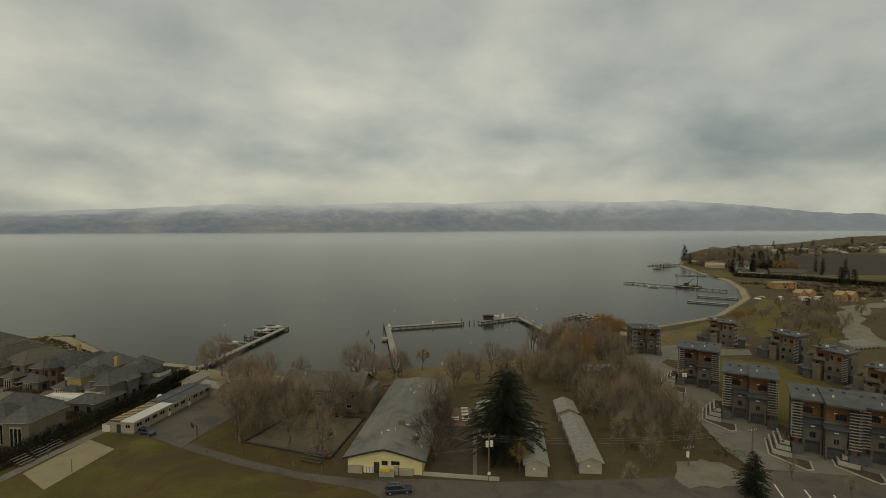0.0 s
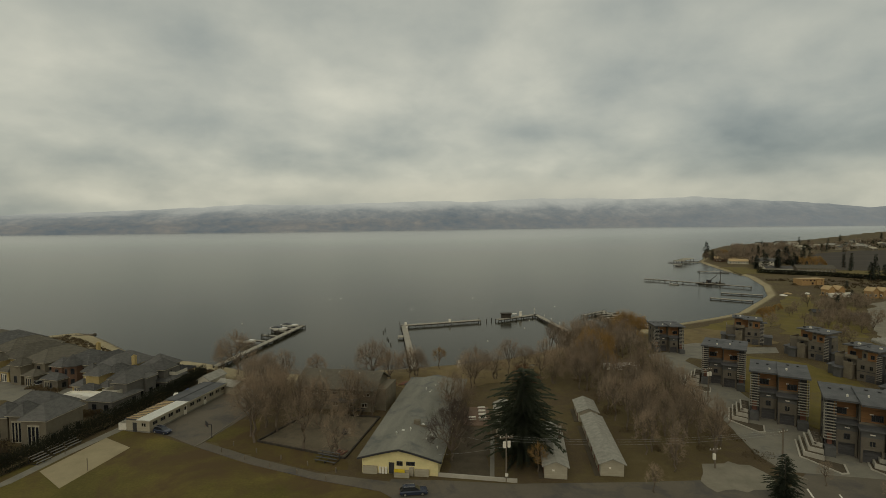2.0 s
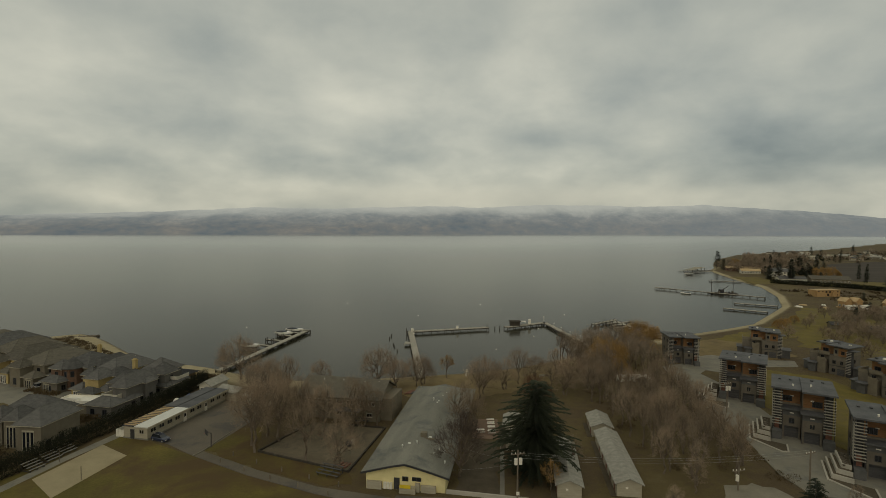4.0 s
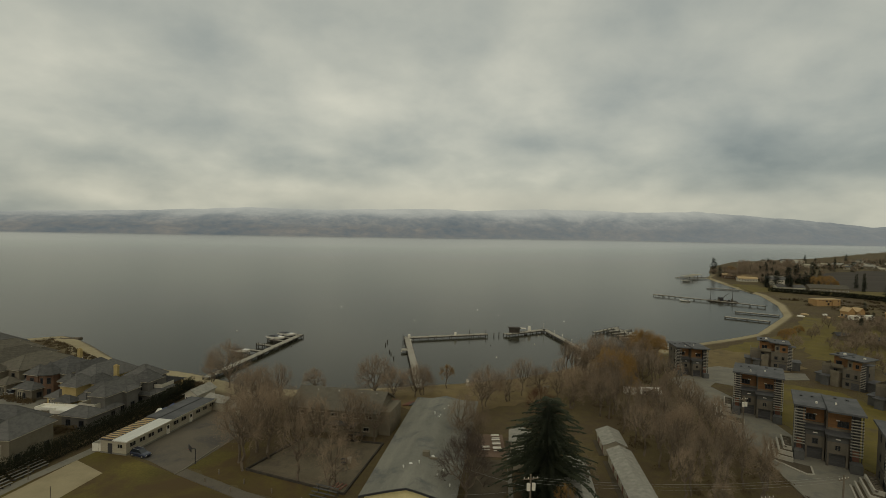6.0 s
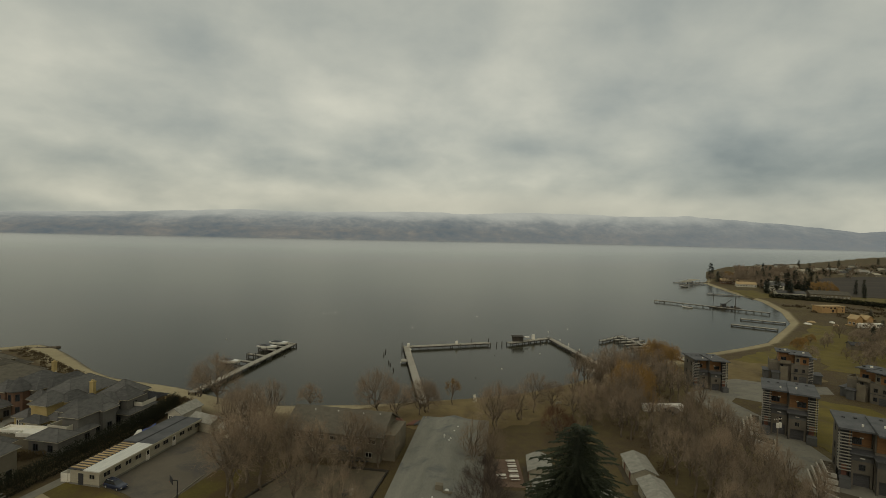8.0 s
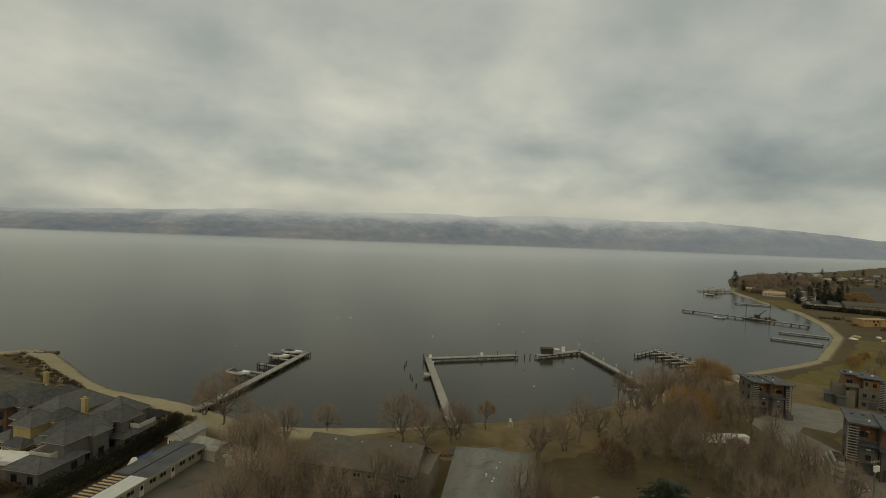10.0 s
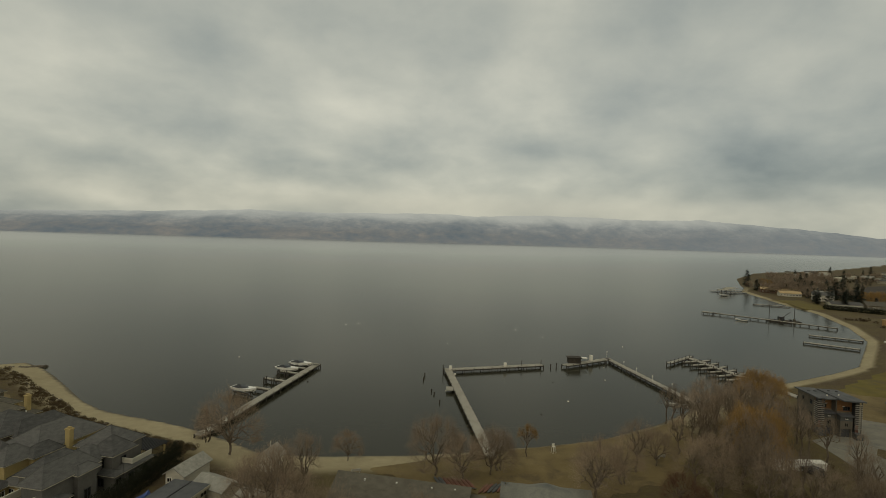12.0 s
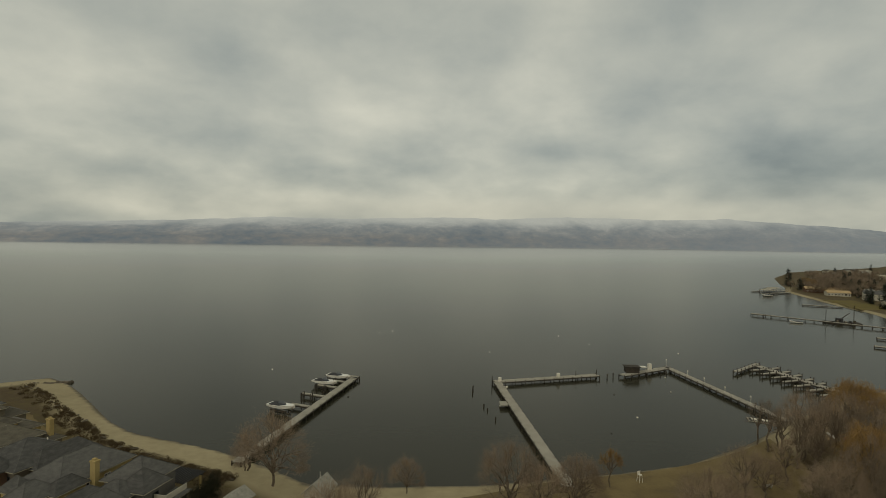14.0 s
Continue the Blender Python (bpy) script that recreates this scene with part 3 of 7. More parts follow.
sheet("grove_lawn", [(-48.2, 112.2), (-45.4, 123.6), (-41, 125), (-37.6, 112.4), (-17.9, 103.3), (-16.5, 99), (-22, 97.9), (-34.5, 104.2), (-44.4, 110)], "turf", "olive winter grass between the path and the play yard", "grass", 0.04)
sheet("play_yard", [(-37.3, 111.7), (-17.7, 103.1), (-13.2, 124.6), (-30, 128)], "play_dirt", "bare brown dirt of a walled play yard", "play yard", 0.045)


def ground_z(x, y):
    """Height of the beach slope at a place on land."""
    best = 1e9
    for (ax, ay), (bx, by) in zip(SHORE[:-1], SHORE[1:]):
        u = max(0.0, min(1.0, ((x - ax) * (bx - ax) + (y - ay) * (by - ay)) / ((bx - ax) ** 2 + (by - ay) ** 2)))
        best = min(best, math.hypot(x - ax - u * (bx - ax), y - ay - u * (by - ay)))
    return -1.0 + min(1.0, best / 11.5) ** 0.8


def strip(name, inland, lakeward, material, label, category, across=10, lift=0.06):
    """A sheet draped over the slope between two lines of equal length."""
    bm = bmesh.new()
    rows = []
    fine = []
    for i in range(len(inland) - 1):
        for k in range(8):
            u = k / 8
            a, b = (tuple(p + (q - p) * u for p, q in zip(line[i], line[i + 1])) for line in (inland, lakeward))
            w = noise.noise((a[0] * 0.3, a[1] * 0.3, 4.0)) * 2.4 + noise.noise((a[0] * 1.1, a[1] * 1.1, 7.0)) * 1.1
            fine.append(((a[0], a[1] + w), b))
    for (ax, ay), (bx, by) in fine:
        row = []
        for k in range(across + 1):
            x, y = ax + (bx - ax) * k / across, ay + (by - ay) * k / across
            row.append(bm.verts.new((x, y, ground_z(x, y) + lift)))
        rows.append(row)
    for r0, r1 in zip(rows[:-1], rows[1:]):
        for k in range(across):
            bm.faces.new((r0[k], r1[k], r1[k + 1], r0[k + 1]))
    return solid(name, bm, material, label, category, kind="structure")


strip("shore_lawn", [(-31, 157), (-22, 152), (-9, 147), (0, 147), (8, 146), (16, 150), (26, 156), (36, 166), (45, 178)], [(-31, 158.4), (-22, 162.5), (-10, 168.2), (-2, 170.6), (8, 173.6), (16, 176.3), (25, 180.3), (36, 186.4), (48, 195.5)], "dry_grass", "yellowed winter grass running down to the water", "lawn")
sheet("garden_lawn", [(-76, 156), (-92, 165), (-110, 178), (-134, 197), (-140, 191), (-116, 170), (-98, 158), (-80, 151)], "dry_grass", "strip of winter lawn in the beach gardens", "lawn", 0.05)
sheet("cul_de_sac", [(-160, 170), (-140, 185), (-122, 170), (-104, 152), (-94, 142), (-92, 136), (-98, 132), (-112, 140), (-126, 140), (-150, 150)], "concrete", "pale concrete cul-de-sac between large houses", "street", 0.06)
sheet("vineyard", [(372, 480), (436, 468), (700, 560), (900, 800), (640, 790), (520, 720), (400, 560)], "vineyard", "dark bare vineyard rows on the plain", "vineyard", 0.1)
sheet("park_road", [(168, 196), (180, 190), (206, 236), (248, 278), (300, 300), (296, 308), (240, 288), (196, 240)], "gravel", "pale gravel lane through a campground", "lane", 0.07)
sheet("park_lawn", [(140, 212), (160, 196), (176, 214), (200, 250), (222, 278), (190, 286), (172, 262)], "lawn", "thin yellow-green campground grass", "lawn", 0.05)
sheet("green_strip", [(296, 452), (330, 440), (372, 430), (420, 430), (436, 462), (376, 474)], "lawn", "strip of pale green grass by the vineyard", "lawn", 0.09)
sheet("turnaround", [(82, 178), (90, 172), (100, 180), (118, 181), (122, 189), (108, 190), (97, 197), (86, 193)], "concrete", "pale concrete turning area behind the townhouses", "driveway", 0.085)
sheet("point_lawn", [(262, 452), (292, 452), (306, 520), (282, 520)], "lawn", "lawn in front of a lakeside house", "lawn", 0.05)


# ---- houses and other buildings ----
def window(parent, w, h, m, frame_mat="white_paint", bars=1):
    """A window in the xz plane facing -y: frame with panes, sill below. m places it under parent."""
    bm = bmesh.new()
    f = 0.09
    xs = [-w / 2, -w / 2 + f]
    for i in range(bars):
        x = -w / 2 + w * (i + 1) / (bars + 1)
        xs += [x - 0.035, x + 0.035]
    xs += [w / 2 - f, w / 2]
    zs = [0, f, h - f, h]
    n = len(xs)
    front, rear = ([[bm.verts.new((x, y, z)) for x in xs] for z in zs] for y in (-0.08, 0.02))
    for i in range(n - 1):
        if i % 2 == 1:
            bm.faces.new((front[1][i], front[1][i + 1], rear[1][i + 1], rear[1][i]))
            bm.faces.new((front[2][i], rear[2][i], rear[2][i + 1], front[2][i + 1]))
        for j in (0, 2) if i % 2 else (0, 1, 2):
            bm.faces.new((front[j][i], front[j][i + 1], front[j + 1][i + 1], front[j + 1][i]))
        for j in (0, 3):
            bm.faces.new((front[j][i], front[j][i + 1], rear[j][i + 1], rear[j][i]))
    for i in range(n):
        for j in (0, 1, 2) if i in (0, n - 1) else (1,):
            bm.faces.new((front[j][i], front[j + 1][i], rear[j + 1][i], rear[j][i]))
    ob = part("window", bm, frame_mat, parent)
    ob.matrix_basis = m
    part("pane", boxes((-w / 2 + f, w / 2 - f, -0.03, -0.01, f, h - f)), "window_glass", ob)
    return ob


def row_windows(parent, x0, x1, y0, y1, z, sides, every=3.4, w=1.3, h=1.3, frame_mat="white_paint", skip=0.0):
    """Windows along the sides of a block: s faces -y, n +y, w -x, e +x."""
    for s in sides:
        length = (x1 - x0) if s in "sn" else (y1 - y0)
        n = max(1, int(length / every))
        for i in range(n):
            if random.random() < skip:
                continue
            u = (i + 0.5) / n
            if s == "s":
                m = pose(x0 + u * length, y0, z)
            elif s == "n":
                m = pose(x0 + u * length, y1, z, 0, 0, 180)
            elif s == "w":
                m = pose(x0, y0 + u * length, z, 0, 0, -90)
            else:
                m = pose(x1, y0 + u * length, z, 0, 0, 90)
            window(parent, w, h, m, frame_mat, 1 if w < 1.8 else 2)


def turret(bm, x, y, r, z, h, over=0.0):
    """An eight-sided pointed roof."""
    ring = [bm.verts.new((x + (r + over) * math.cos((k + 0.5) * math.pi / 4), y + (r + over) * math.sin((k + 0.5) * math.pi / 4), z)) for k in range(8)]
    low = [bm.verts.new((v.co.x, v.co.y, z - 0.2)) for v in ring]
    tip = bm.verts.new((x, y, z + h))
    bm.faces.new(low[::-1])
    for k in range(8):
        bm.faces.new((ring[k], ring[(k + 1) % 8], tip))
        bm.faces.new((low[k], low[(k + 1) % 8], ring[(k + 1) % 8], ring[k]))


def villa(label, m, wall, roof, blocks, chimney=None, trim="siding_beige", tower=None, columns=(), arches=(), group="lakeside houses"):
    """A large house of hip-roofed blocks: (x0, x1, y0, y1, wall height, roof height[, wall material])."""
    h = thing("house", label, "house", m, group)
    for x0, x1, y0, y1, wz, rh, *own in blocks:
        part("wall", boxes((x0, x1, y0, y1, -0.1, wz)), own[0] if own else wall, h)
        bm = bmesh.new()
        hip(bm, x0, x1, y0, y1, wz + 0.12, rh)
        rf = part("roof", bm, roof, h)
        o = 0.56
        bm = bmesh.new()
        for a in ((x0 - o, x1 + o, y0 - o, y0 - o + 0.1), (x0 - o, x1 + o, y1 + o - 0.1, y1 + o), (x0 - o, x0 - o + 0.1, y0 - o, y1 + o), (x1 + o - 0.1, x1 + o, y0 - o, y1 + o)):
            box(bm, *a, wz - 0.06, wz + 0.05)
        part("gutter", bm, trim, rf)
        # ridge caps along the hips
        w, d, ov = x1 - x0 + 1, y1 - y0 + 1, 0.5
        k = min(w, d) / 2 * 0.98
        cx, cy = (x0 + x1) / 2, (y0 + y1) / 2
        ra, rb = ((x0 - ov + k, cy), (x1 + ov - k, cy)) if w > d else ((cx, y0 - ov + k), (cx, y1 + ov - k))
        near = (ra, rb, rb, ra) if w > d else (ra, ra, rb, rb)
        zt, zr = wz + 0.12, wz + 0.12 + rh
        runs = [((ex, ey, zt), (*p, zr), 0.07, 0.07, 5) for (ex, ey), p in zip(((x0 - ov, y0 - ov), (x1 + ov, y0 - ov), (x1 + ov, y1 + ov), (x0 - ov, y1 + ov)), near)]
        runs.append(((*ra, zr), (*rb, zr), 0.08, 0.08, 5))
        part("ridge_cap", tubes(*runs), roof, rf)
        for floor in range(max(1, int(wz / 2.9))):
            tall = wz > 5 and x1 - x0 < 5.5 and floor == 0
            row_windows(h, x0, x1, y0, y1, 0.7 + floor * 2.9, "swe", 3.2, 1.2, 1.9 if tall else 1.4, "charcoal" if wall != "stucco_yellow" else "white_paint", 0.2)
        if wz > 5.7 and x1 - x0 > 6:
            x, y = x0 + (x1 - x0) * 0.62, y0 + (y1 - y0) * 0.72
            part("roof_vent", tubes(((x, y, wz + 0.3), (x, y, wz + rh * 0.75 + 0.2), 0.09, 0.09, 6)), "white_paint", rf)
    if tower:
        x, y, r, z, th = tower
        bm = bmesh.new()
        prism(bm, [(x + r * math.cos((k + 0.5) * math.pi / 4), y + r * math.sin((k + 0.5) * math.pi / 4)) for k in range(8)], -0.1, z)
        tw = part("turret", bm, "brick_brown", h, "brown brick corner turret")
        bm = bmesh.new()
        turret(bm, x, y, r, z + 0.12, th, 0.5)
        part("turret_roof", bm, roof, tw)
        for k in range(4, 8):
            a = k * math.pi / 4
            for zz in (0.9, 3.8):
                window(tw, 0.9, 1.6, pose(x + r * 0.925 * math.cos(a), y + r * 0.925 * math.sin(a), zz, 0, 0, math.degrees(a) + 90), "charcoal", 0)
    for x, y, z in columns:
        part("column", tubes(((x, y, -0.1), (x, y, z), 0.28, 0.24, 10)), "siding_beige", h)
    for x, y, z, w in arches:
        bm = bmesh.new()
        prism(bm, [(x - w / 2, y - 0.12), (x + w / 2, y - 0.12), (x + w / 2, y), (x - w / 2, y)], z, z + 0.2)
        part("lintel", bm, "siding_beige", h)
        for k in range(3):
            window(h, w / 3 - 0.06, z - 0.1, pose(x + (k - 1) * w / 3, y - 0.01, 0.05), "siding_beige" if wall != "stucco_yellow" else "white_paint", 0)
    if chimney:
        x, y, z = chimney
        part("chimney", boxes((x - 0.5, x + 0.5, y - 0.42, y + 0.42, 0, z - 0.5), (x - 0.6, x + 0.6, y - 0.52, y + 0.52, z - 0.5, z - 0.3), (x - 0.3, x + 0.3, y - 0.22, y + 0.22, z - 0.3, z)), "stucco_yellow", h, "yellow stucco chimney")
    return h


def garage_door(parent, x, y, w=2.6, h=2.3, material="garage_door", m=None):
    bm = bmesh.new()
    for i in range(4):
        box(bm, x - w / 2, x + w / 2, y - 0.06, y + 0.02, i * h / 4 + 0.02, (i + 1) * h / 4 - 0.02)
    d = part("garage_door", bm, material, parent, "panelled overhead garage door")
    if m is not None:
        d.matrix_basis = m
    return d


# the row of big houses west of the hedge
villa("large taupe stucco house with a dark hipped roof and bay", pose(-86.4, 117.6, 0, 0, 0, -6), "stucco_taupe", "shingle",
      [(1.6, 7.2, -6.4, 3.4, 5.4, 2.7), (-7.4, 4, -1.5, 6.0, 5.4, 3.1), (-8.0, -3.4, -4.4, 0.5, 5.1, 2.3), (-2.4, 1.0, -5.0, -0.5, 5.7, 2.2), (-6.5, -2.0, 5.0, 9.0, 3.2, 1.6)],
      columns=((-6.9, -5.6, 4.6), (-4.4, -5.6, 4.6)), arches=((-0.7, -5.0, 4.4, 2.2), (4.4, -6.4, 4.2, 2.6)))
hb = villa("blue-grey two-storey house with stepped hipped roofs", pose(-78.0, 140.0, 0, 0, 0, -12), "stucco_slate", "shingle",
           [(-2.2, 1.6, -5.2, 4.6, 5.7, 2.5), (-6.0, -1.4, -2.4, 5.8, 5.6, 2.2), (0.6, 2.4, 0.2, 3.8, 5.5, 1.0), (-2.2, 2.4, 7.0, 11.8, 5.8, 2.5), (-7.0, 0.2, 9.2, 16.2, 5.7, 2.8),
            (-5.0, 0.4, 4.6, 9.4, 5.5, 1.8), (-4.4, 2.4, -10.6, -6.0, 2.9, 1.5), (0.8, 2.3, -6.0, -1.4, 2.8, 0.7), (-1.8, 3.6, 6.2, 8.0, 2.8, 0.6), (1.8, 3.8, 8.0, 14.6, 2.9, 0.8)])
part("parapet", boxes((-4.2, 0.4, -6.7, -6.5, 2.9, 4.3), (-4.2, 0.4, -3.1, -2.95, 2.9, 4.3), (-4.2, -4.0, -6.5, -3.1, 2.9, 4.3), (0.2, 0.4, -6.5, -3.1, 2.9, 4.3)), "siding_white", hb, "white parapet round a roof terrace")
part("terrace", boxes((-4.0, 0.2, -6.5, -3.1, 2.9, 3.2)), "concrete", hb)
part("terrace_wall", boxes((-4.1, 0.3, -6.6, -3.05, -0.1, 2.9)), "stucco_slate", hb)
part("balcony_rail", boxes((2.4, 4.6, 9.0, 9.1, 3.9, 4.8), (4.5, 4.6, 9.1, 13.6, 3.9, 4.8)), "siding_white", hb, "pale balcony with a solid rail")
villa("yellow stucco house with a dark hipped roof and tall chimney", pose(-88.0, 151.5, 0, 0, 0, -14), "stucco_yellow", "shingle",
      [(-6.2, 2.0, -4.6, 8.6, 5.8, 3.1), (-2.6, 1.6, -9.8, -4.4, 5.7, 2.2), (0.2, 2.8, -5.8, -1.0, 5.6, 1.6), (-6.4, -3.2, -7.0, -4.4, 5.6, 1.8), (-6.4, -2.8, -10.4, -6.8, 2.8, 1.4), (1.4, 4.4, -9.6, -4.2, 2.8, 1.5), (-1.8, 2.4, -12.2, -9.6, 2.7, 1.2), (-7.4, -3.0, 5.6, 11.0, 4.6, 2.0)],
      chimney=(3.4, 0.1, 9.0), arches=((0.0, -12.2, 2.3, 2.2), (-4.8, -10.4, 2.3, 2.0), (-4.8, -7.0, 5.0, 1.8)))
villa("grey house with brown brick bays and a corner turret", pose(-101.6, 157.4, 0, 0, 0, -18), "stucco_grey", "shingle",
      [(-5.5, 5.0, -4.5, 6.2, 6.0, 2.9), (-4.6, -0.5, -7.6, -3.5, 5.8, 2.2, "brick_brown"), (-4.4, 1.4, -10.4, -7.0, 3.0, 1.4), (2.0, 6.4, -2.0, 8.5, 5.6, 2.2, "brick_brown"), (-7.5, -4.0, -6, 0, 3.2, 1.6)],
      tower=(0.9, -5.4, 2.4, 6.1, 2.9), arches=((-2.6, -10.4, 2.3, 2.0),))
villa("tan stucco house with a brown-grey hipped roof", pose(-114.2, 161.8, 0, 0, 0, -20), "stucco_taupe", "shingle_brown",
      [(-5, 4.6, -6.5, 8.5, 5.9, 3.0), (-4.4, 0, -10, -6, 5.6, 2.1), (0.7, 4.6, -9.6, -6, 3.0, 1.5), (-2.5, 5.6, 3.0, 11.5, 4.4, 2.0), (-7.6, -4.4, -6.5, -1.5, 3.0, 1.4)], chimney=(4.4, 10.0, 8.6), arches=((2.6, -9.6, 2.3, 2.4),))
villa("ochre stucco house with a long brown-grey hipped roof", pose(-124.2, 168.2, 0, 0, 0, -21), "stucco_yellow", "shingle_brown",
      [(-5, 5, -8, 8, 5.9, 3.0), (-4.6, -0.2, -11.8, -7.5, 5.6, 2.2), (0.6, 4.8, -11.4, -7.5, 3.1, 1.5), (-3, 5.8, 5, 12, 4.2, 1.8), (-7.8, -4.5, -8, -2.5, 3.0, 1.4)], arches=((-2.4, -11.8, 3.6, 1.8), (2.7, -11.4, 2.3, 2.6)))
villa("beige house with a brown roof near the point", pose(-134.4, 176.8, 0, 0, 0, -24), "stucco_taupe", "shingle_brown",
      [(-5, 5.2, -7.5, 8, 5.9, 3.0), (-4.2, 0.6, -11, -7, 5.4, 2.2), (-1, 5.5, 6.5, 12, 3.8, 1.5), (1.2, 5, -10.5, -7, 3.0, 1.4)])
villa("grey house with a broad hipped roof at the street end", pose(-146.5, 184.5, 0, 0, 0, -28), "stucco_grey", "shingle",
      [(-6, 6, -7, 9, 5.9, 3.2), (-4.5, 2.5, -10.5, -6, 4.0, 2.0), (2, 8, 4, 11, 4.0, 1.8)])
villa("brown-roofed house at the far side of the point", pose(-158, 193, 0, 0, 0, -32), "stucco_taupe", "shingle_brown",
      [(-6, 6, -6, 8, 5.0, 2.8), (-4, 2, -9.5, -5, 3.4, 1.6)])

# white covered terrace between the houses
tr = thing("pavilion", "low pavilion with a bright white membrane roof beside the houses", "pavilion", pose(-88.3, 135.0, 0, 0, 0, -4))
part("wall", boxes((-4.8, 4.6, -1.2, 1.6, -0.1, 2.7)), "stucco_taupe", tr)
part("roof", boxes((-4.6, 4.4, -1.0, 1.4, 2.7, 2.85)), "white_tarp", tr, "bright white flat roof")
for a in ((-4.8, 4.6, 1.4, 1.6), (-4.8, 0.2, -1.2, -1.0), (-4.8, -4.6, -1.0, 1.4), (4.4, 4.6, -2.6, 1.4), (0.0, 4.4, -2.6, -2.4), (0.0, 0.2, -2.4, -1.2)):
    part("parapet", boxes((*a, 2.5, 3.3)), "white_tarp", tr)
part("wall", boxes((0.1, 4.5, -2.5, -1.2, -0.1, 2.7)), "stucco_taupe", tr)
part("roof", boxes((0.2, 4.4, -2.4, -1.0, 2.71, 2.86)), "white_tarp", tr)

# classroom block: three roof stretches, one stripped to its boards
cb = thing("classroom_block", "long low cream classroom block with its near roof stripped for repair", "school building", pose(-62.5, 117.0, 0, 0, 0, -12.6))
L = 26.5
part("wall", boxes((-5.9, 0, 0, L, -0.1, 2.75)), "siding_beige", cb)
part("plinth", boxes((-6.0, 0.06, -0.06, L, -0.1, 0.35)), "concrete", cb)
part("metal_roof", boxes((-2.9, 0.55, -0.4, 12.2, 2.75, 2.95)), "metal_white", cb, "white ribbed metal roof sheets")
part("roof_deck", boxes((-6.1, -2.9, -0.3, 12.2, 2.75, 2.85)), "charcoal", cb, "bare dark roof deck")
for i in range(13):
    y = 0.2 + i * 0.92
    part("roof_board", boxes((-5.95 + 0.15 * (i % 2), -3.15, y, y + 0.38, 2.86, 2.95)), "plywood", cb)
part("felt_roof", boxes((-6.2, 0.6, 12.25, L + 0.5, 2.75, 3.0)), "membrane", cb, "grey felt roof")
part("ridge_board", boxes((-3.0, -2.8, 12.25, L + 0.5, 3.0, 3.1)), "charcoal", cb)
part("fascia", boxes((0.5, 0.66, -0.45, L + 0.5, 2.5, 2.99)), "siding_beige", cb)
for i in range(11):
    y = 1.6 + i * 2.45
    if i in (4, 7):
        d = part("door", boxes((0, 0.06, y - 0.5, y + 0.5, 0.1, 2.15)), "white_paint", cb, "white door")
        part("pane", boxes((0.06, 0.075, y - 0.3, y + 0.3, 1.2, 1.95)), "window_glass", d)
    else:
        window(cb, 1.6, 0.95, pose(0, y, 1.3, 0, 0, 90), "siding_beige", 1)
part("door", boxes((-4.2, -3.2, -0.07, 0, 0.1, 2.1)), "charcoal", cb, "dark door in the end wall")
window(cb, 1.2, 0.9, pose(-1.4, 0, 1.3), "siding_beige", 1)
sf = thing("site_fence", "short white panel fence beside the school block", "fence", pose(-62.5, 117.0, 0, 0, 0, -12.6))
for i in range(3):
    part("panel", boxes((-8.1 + i * 0.7, -7.44 + i * 0.7, 0.2 + 0.05 * i, 0.28 + 0.05 * i, 0, 1.6)), "white_paint", sf)
part("panel", boxes((-8.14, -8.06, 0.3, 2.6, 0, 1.6)), "white_paint", sf)

# stored materials behind the block
for i, (mat_name, lab, sx, sy, sz) in enumerate((("blue_tarp", "blue tarpaulin over a heap of materials", 2.6, 1.2, 2.0), ("plywood", "stack of pale plywood boards", 1.8, 1.2, 0.8), ("white_paint", "pile of white panels", 1.2, 1.0, 2.2), ("rock", "heap of rubble", 1.6, 1.1, 0.8), ("plywood", "stack of timber offcuts", 2.4, 0.9, 0.6), ("charcoal", "pile of dark roof felt", 2.0, 1.1, 0.6))):
    bm = bmesh.new()
    bmesh.ops.create_icosphere(bm, subdivisions=2, radius=1.0)
    for v in bm.verts:
        k = 1 + 0.35 * noise.noise(v.co * 1.7 + Vector((i * 3.0, 0, 0)))
        v.co = Vector((max(-0.8, min(0.8, v.co.x)) * sx * k, max(-0.8, min(0.8, v.co.y)) * sy * k, max(-0.1, min(0.75, v.co.z)) * sz * k + 0.1))
    s = (23.2, 15.8, 20.0)[i] if i < 3 else 13.5 + i * 2.3 - 7.0 * (i == 3) + (i > 3) * 5.0
    out = 1.5 if i in (0, 2) else 0.6
    solid("covered_load", bm, mat_name, lab + " behind the school block", "pile", pose(-62.5 - out - 7.7 * math.cos(radians(12.6)) + s * math.sin(radians(12.6)), 117.0 + 1.7 + s * math.cos(radians(12.6)), 0, 0, 0, 76), "piles behind the school")


def shed(label, m, w, d, wz, rh, wall, roof, name="shed", lean=None):
    s = thing(name, label, "shed", m)
    part("wall", boxes((-w / 2, w / 2, 0, d, -0.1, wz)), wall, s)
    for y in (0.0, d - 0.12):
        bm = bmesh.new()
        a = [bm.verts.new((x, yy, z)) for yy in (y, y + 0.12) for x, z in ((-w / 2, wz), (w / 2, wz), (0, wz + rh))]
        bm.faces.new(a[:3])
        bm.faces.new(a[3:][::-1])
        for i in range(3):
            bm.faces.new((a[i], a[(i + 1) % 3], a[3 + (i + 1) % 3], a[3 + i]))
        part("gable", bm, wall, s)
    bm = bmesh.new()
    gable(bm, -w / 2, w / 2, 0, d, wz + 0.1, rh, 0.4, 0.16)
    part("roof", bm, roof, s)
    return s


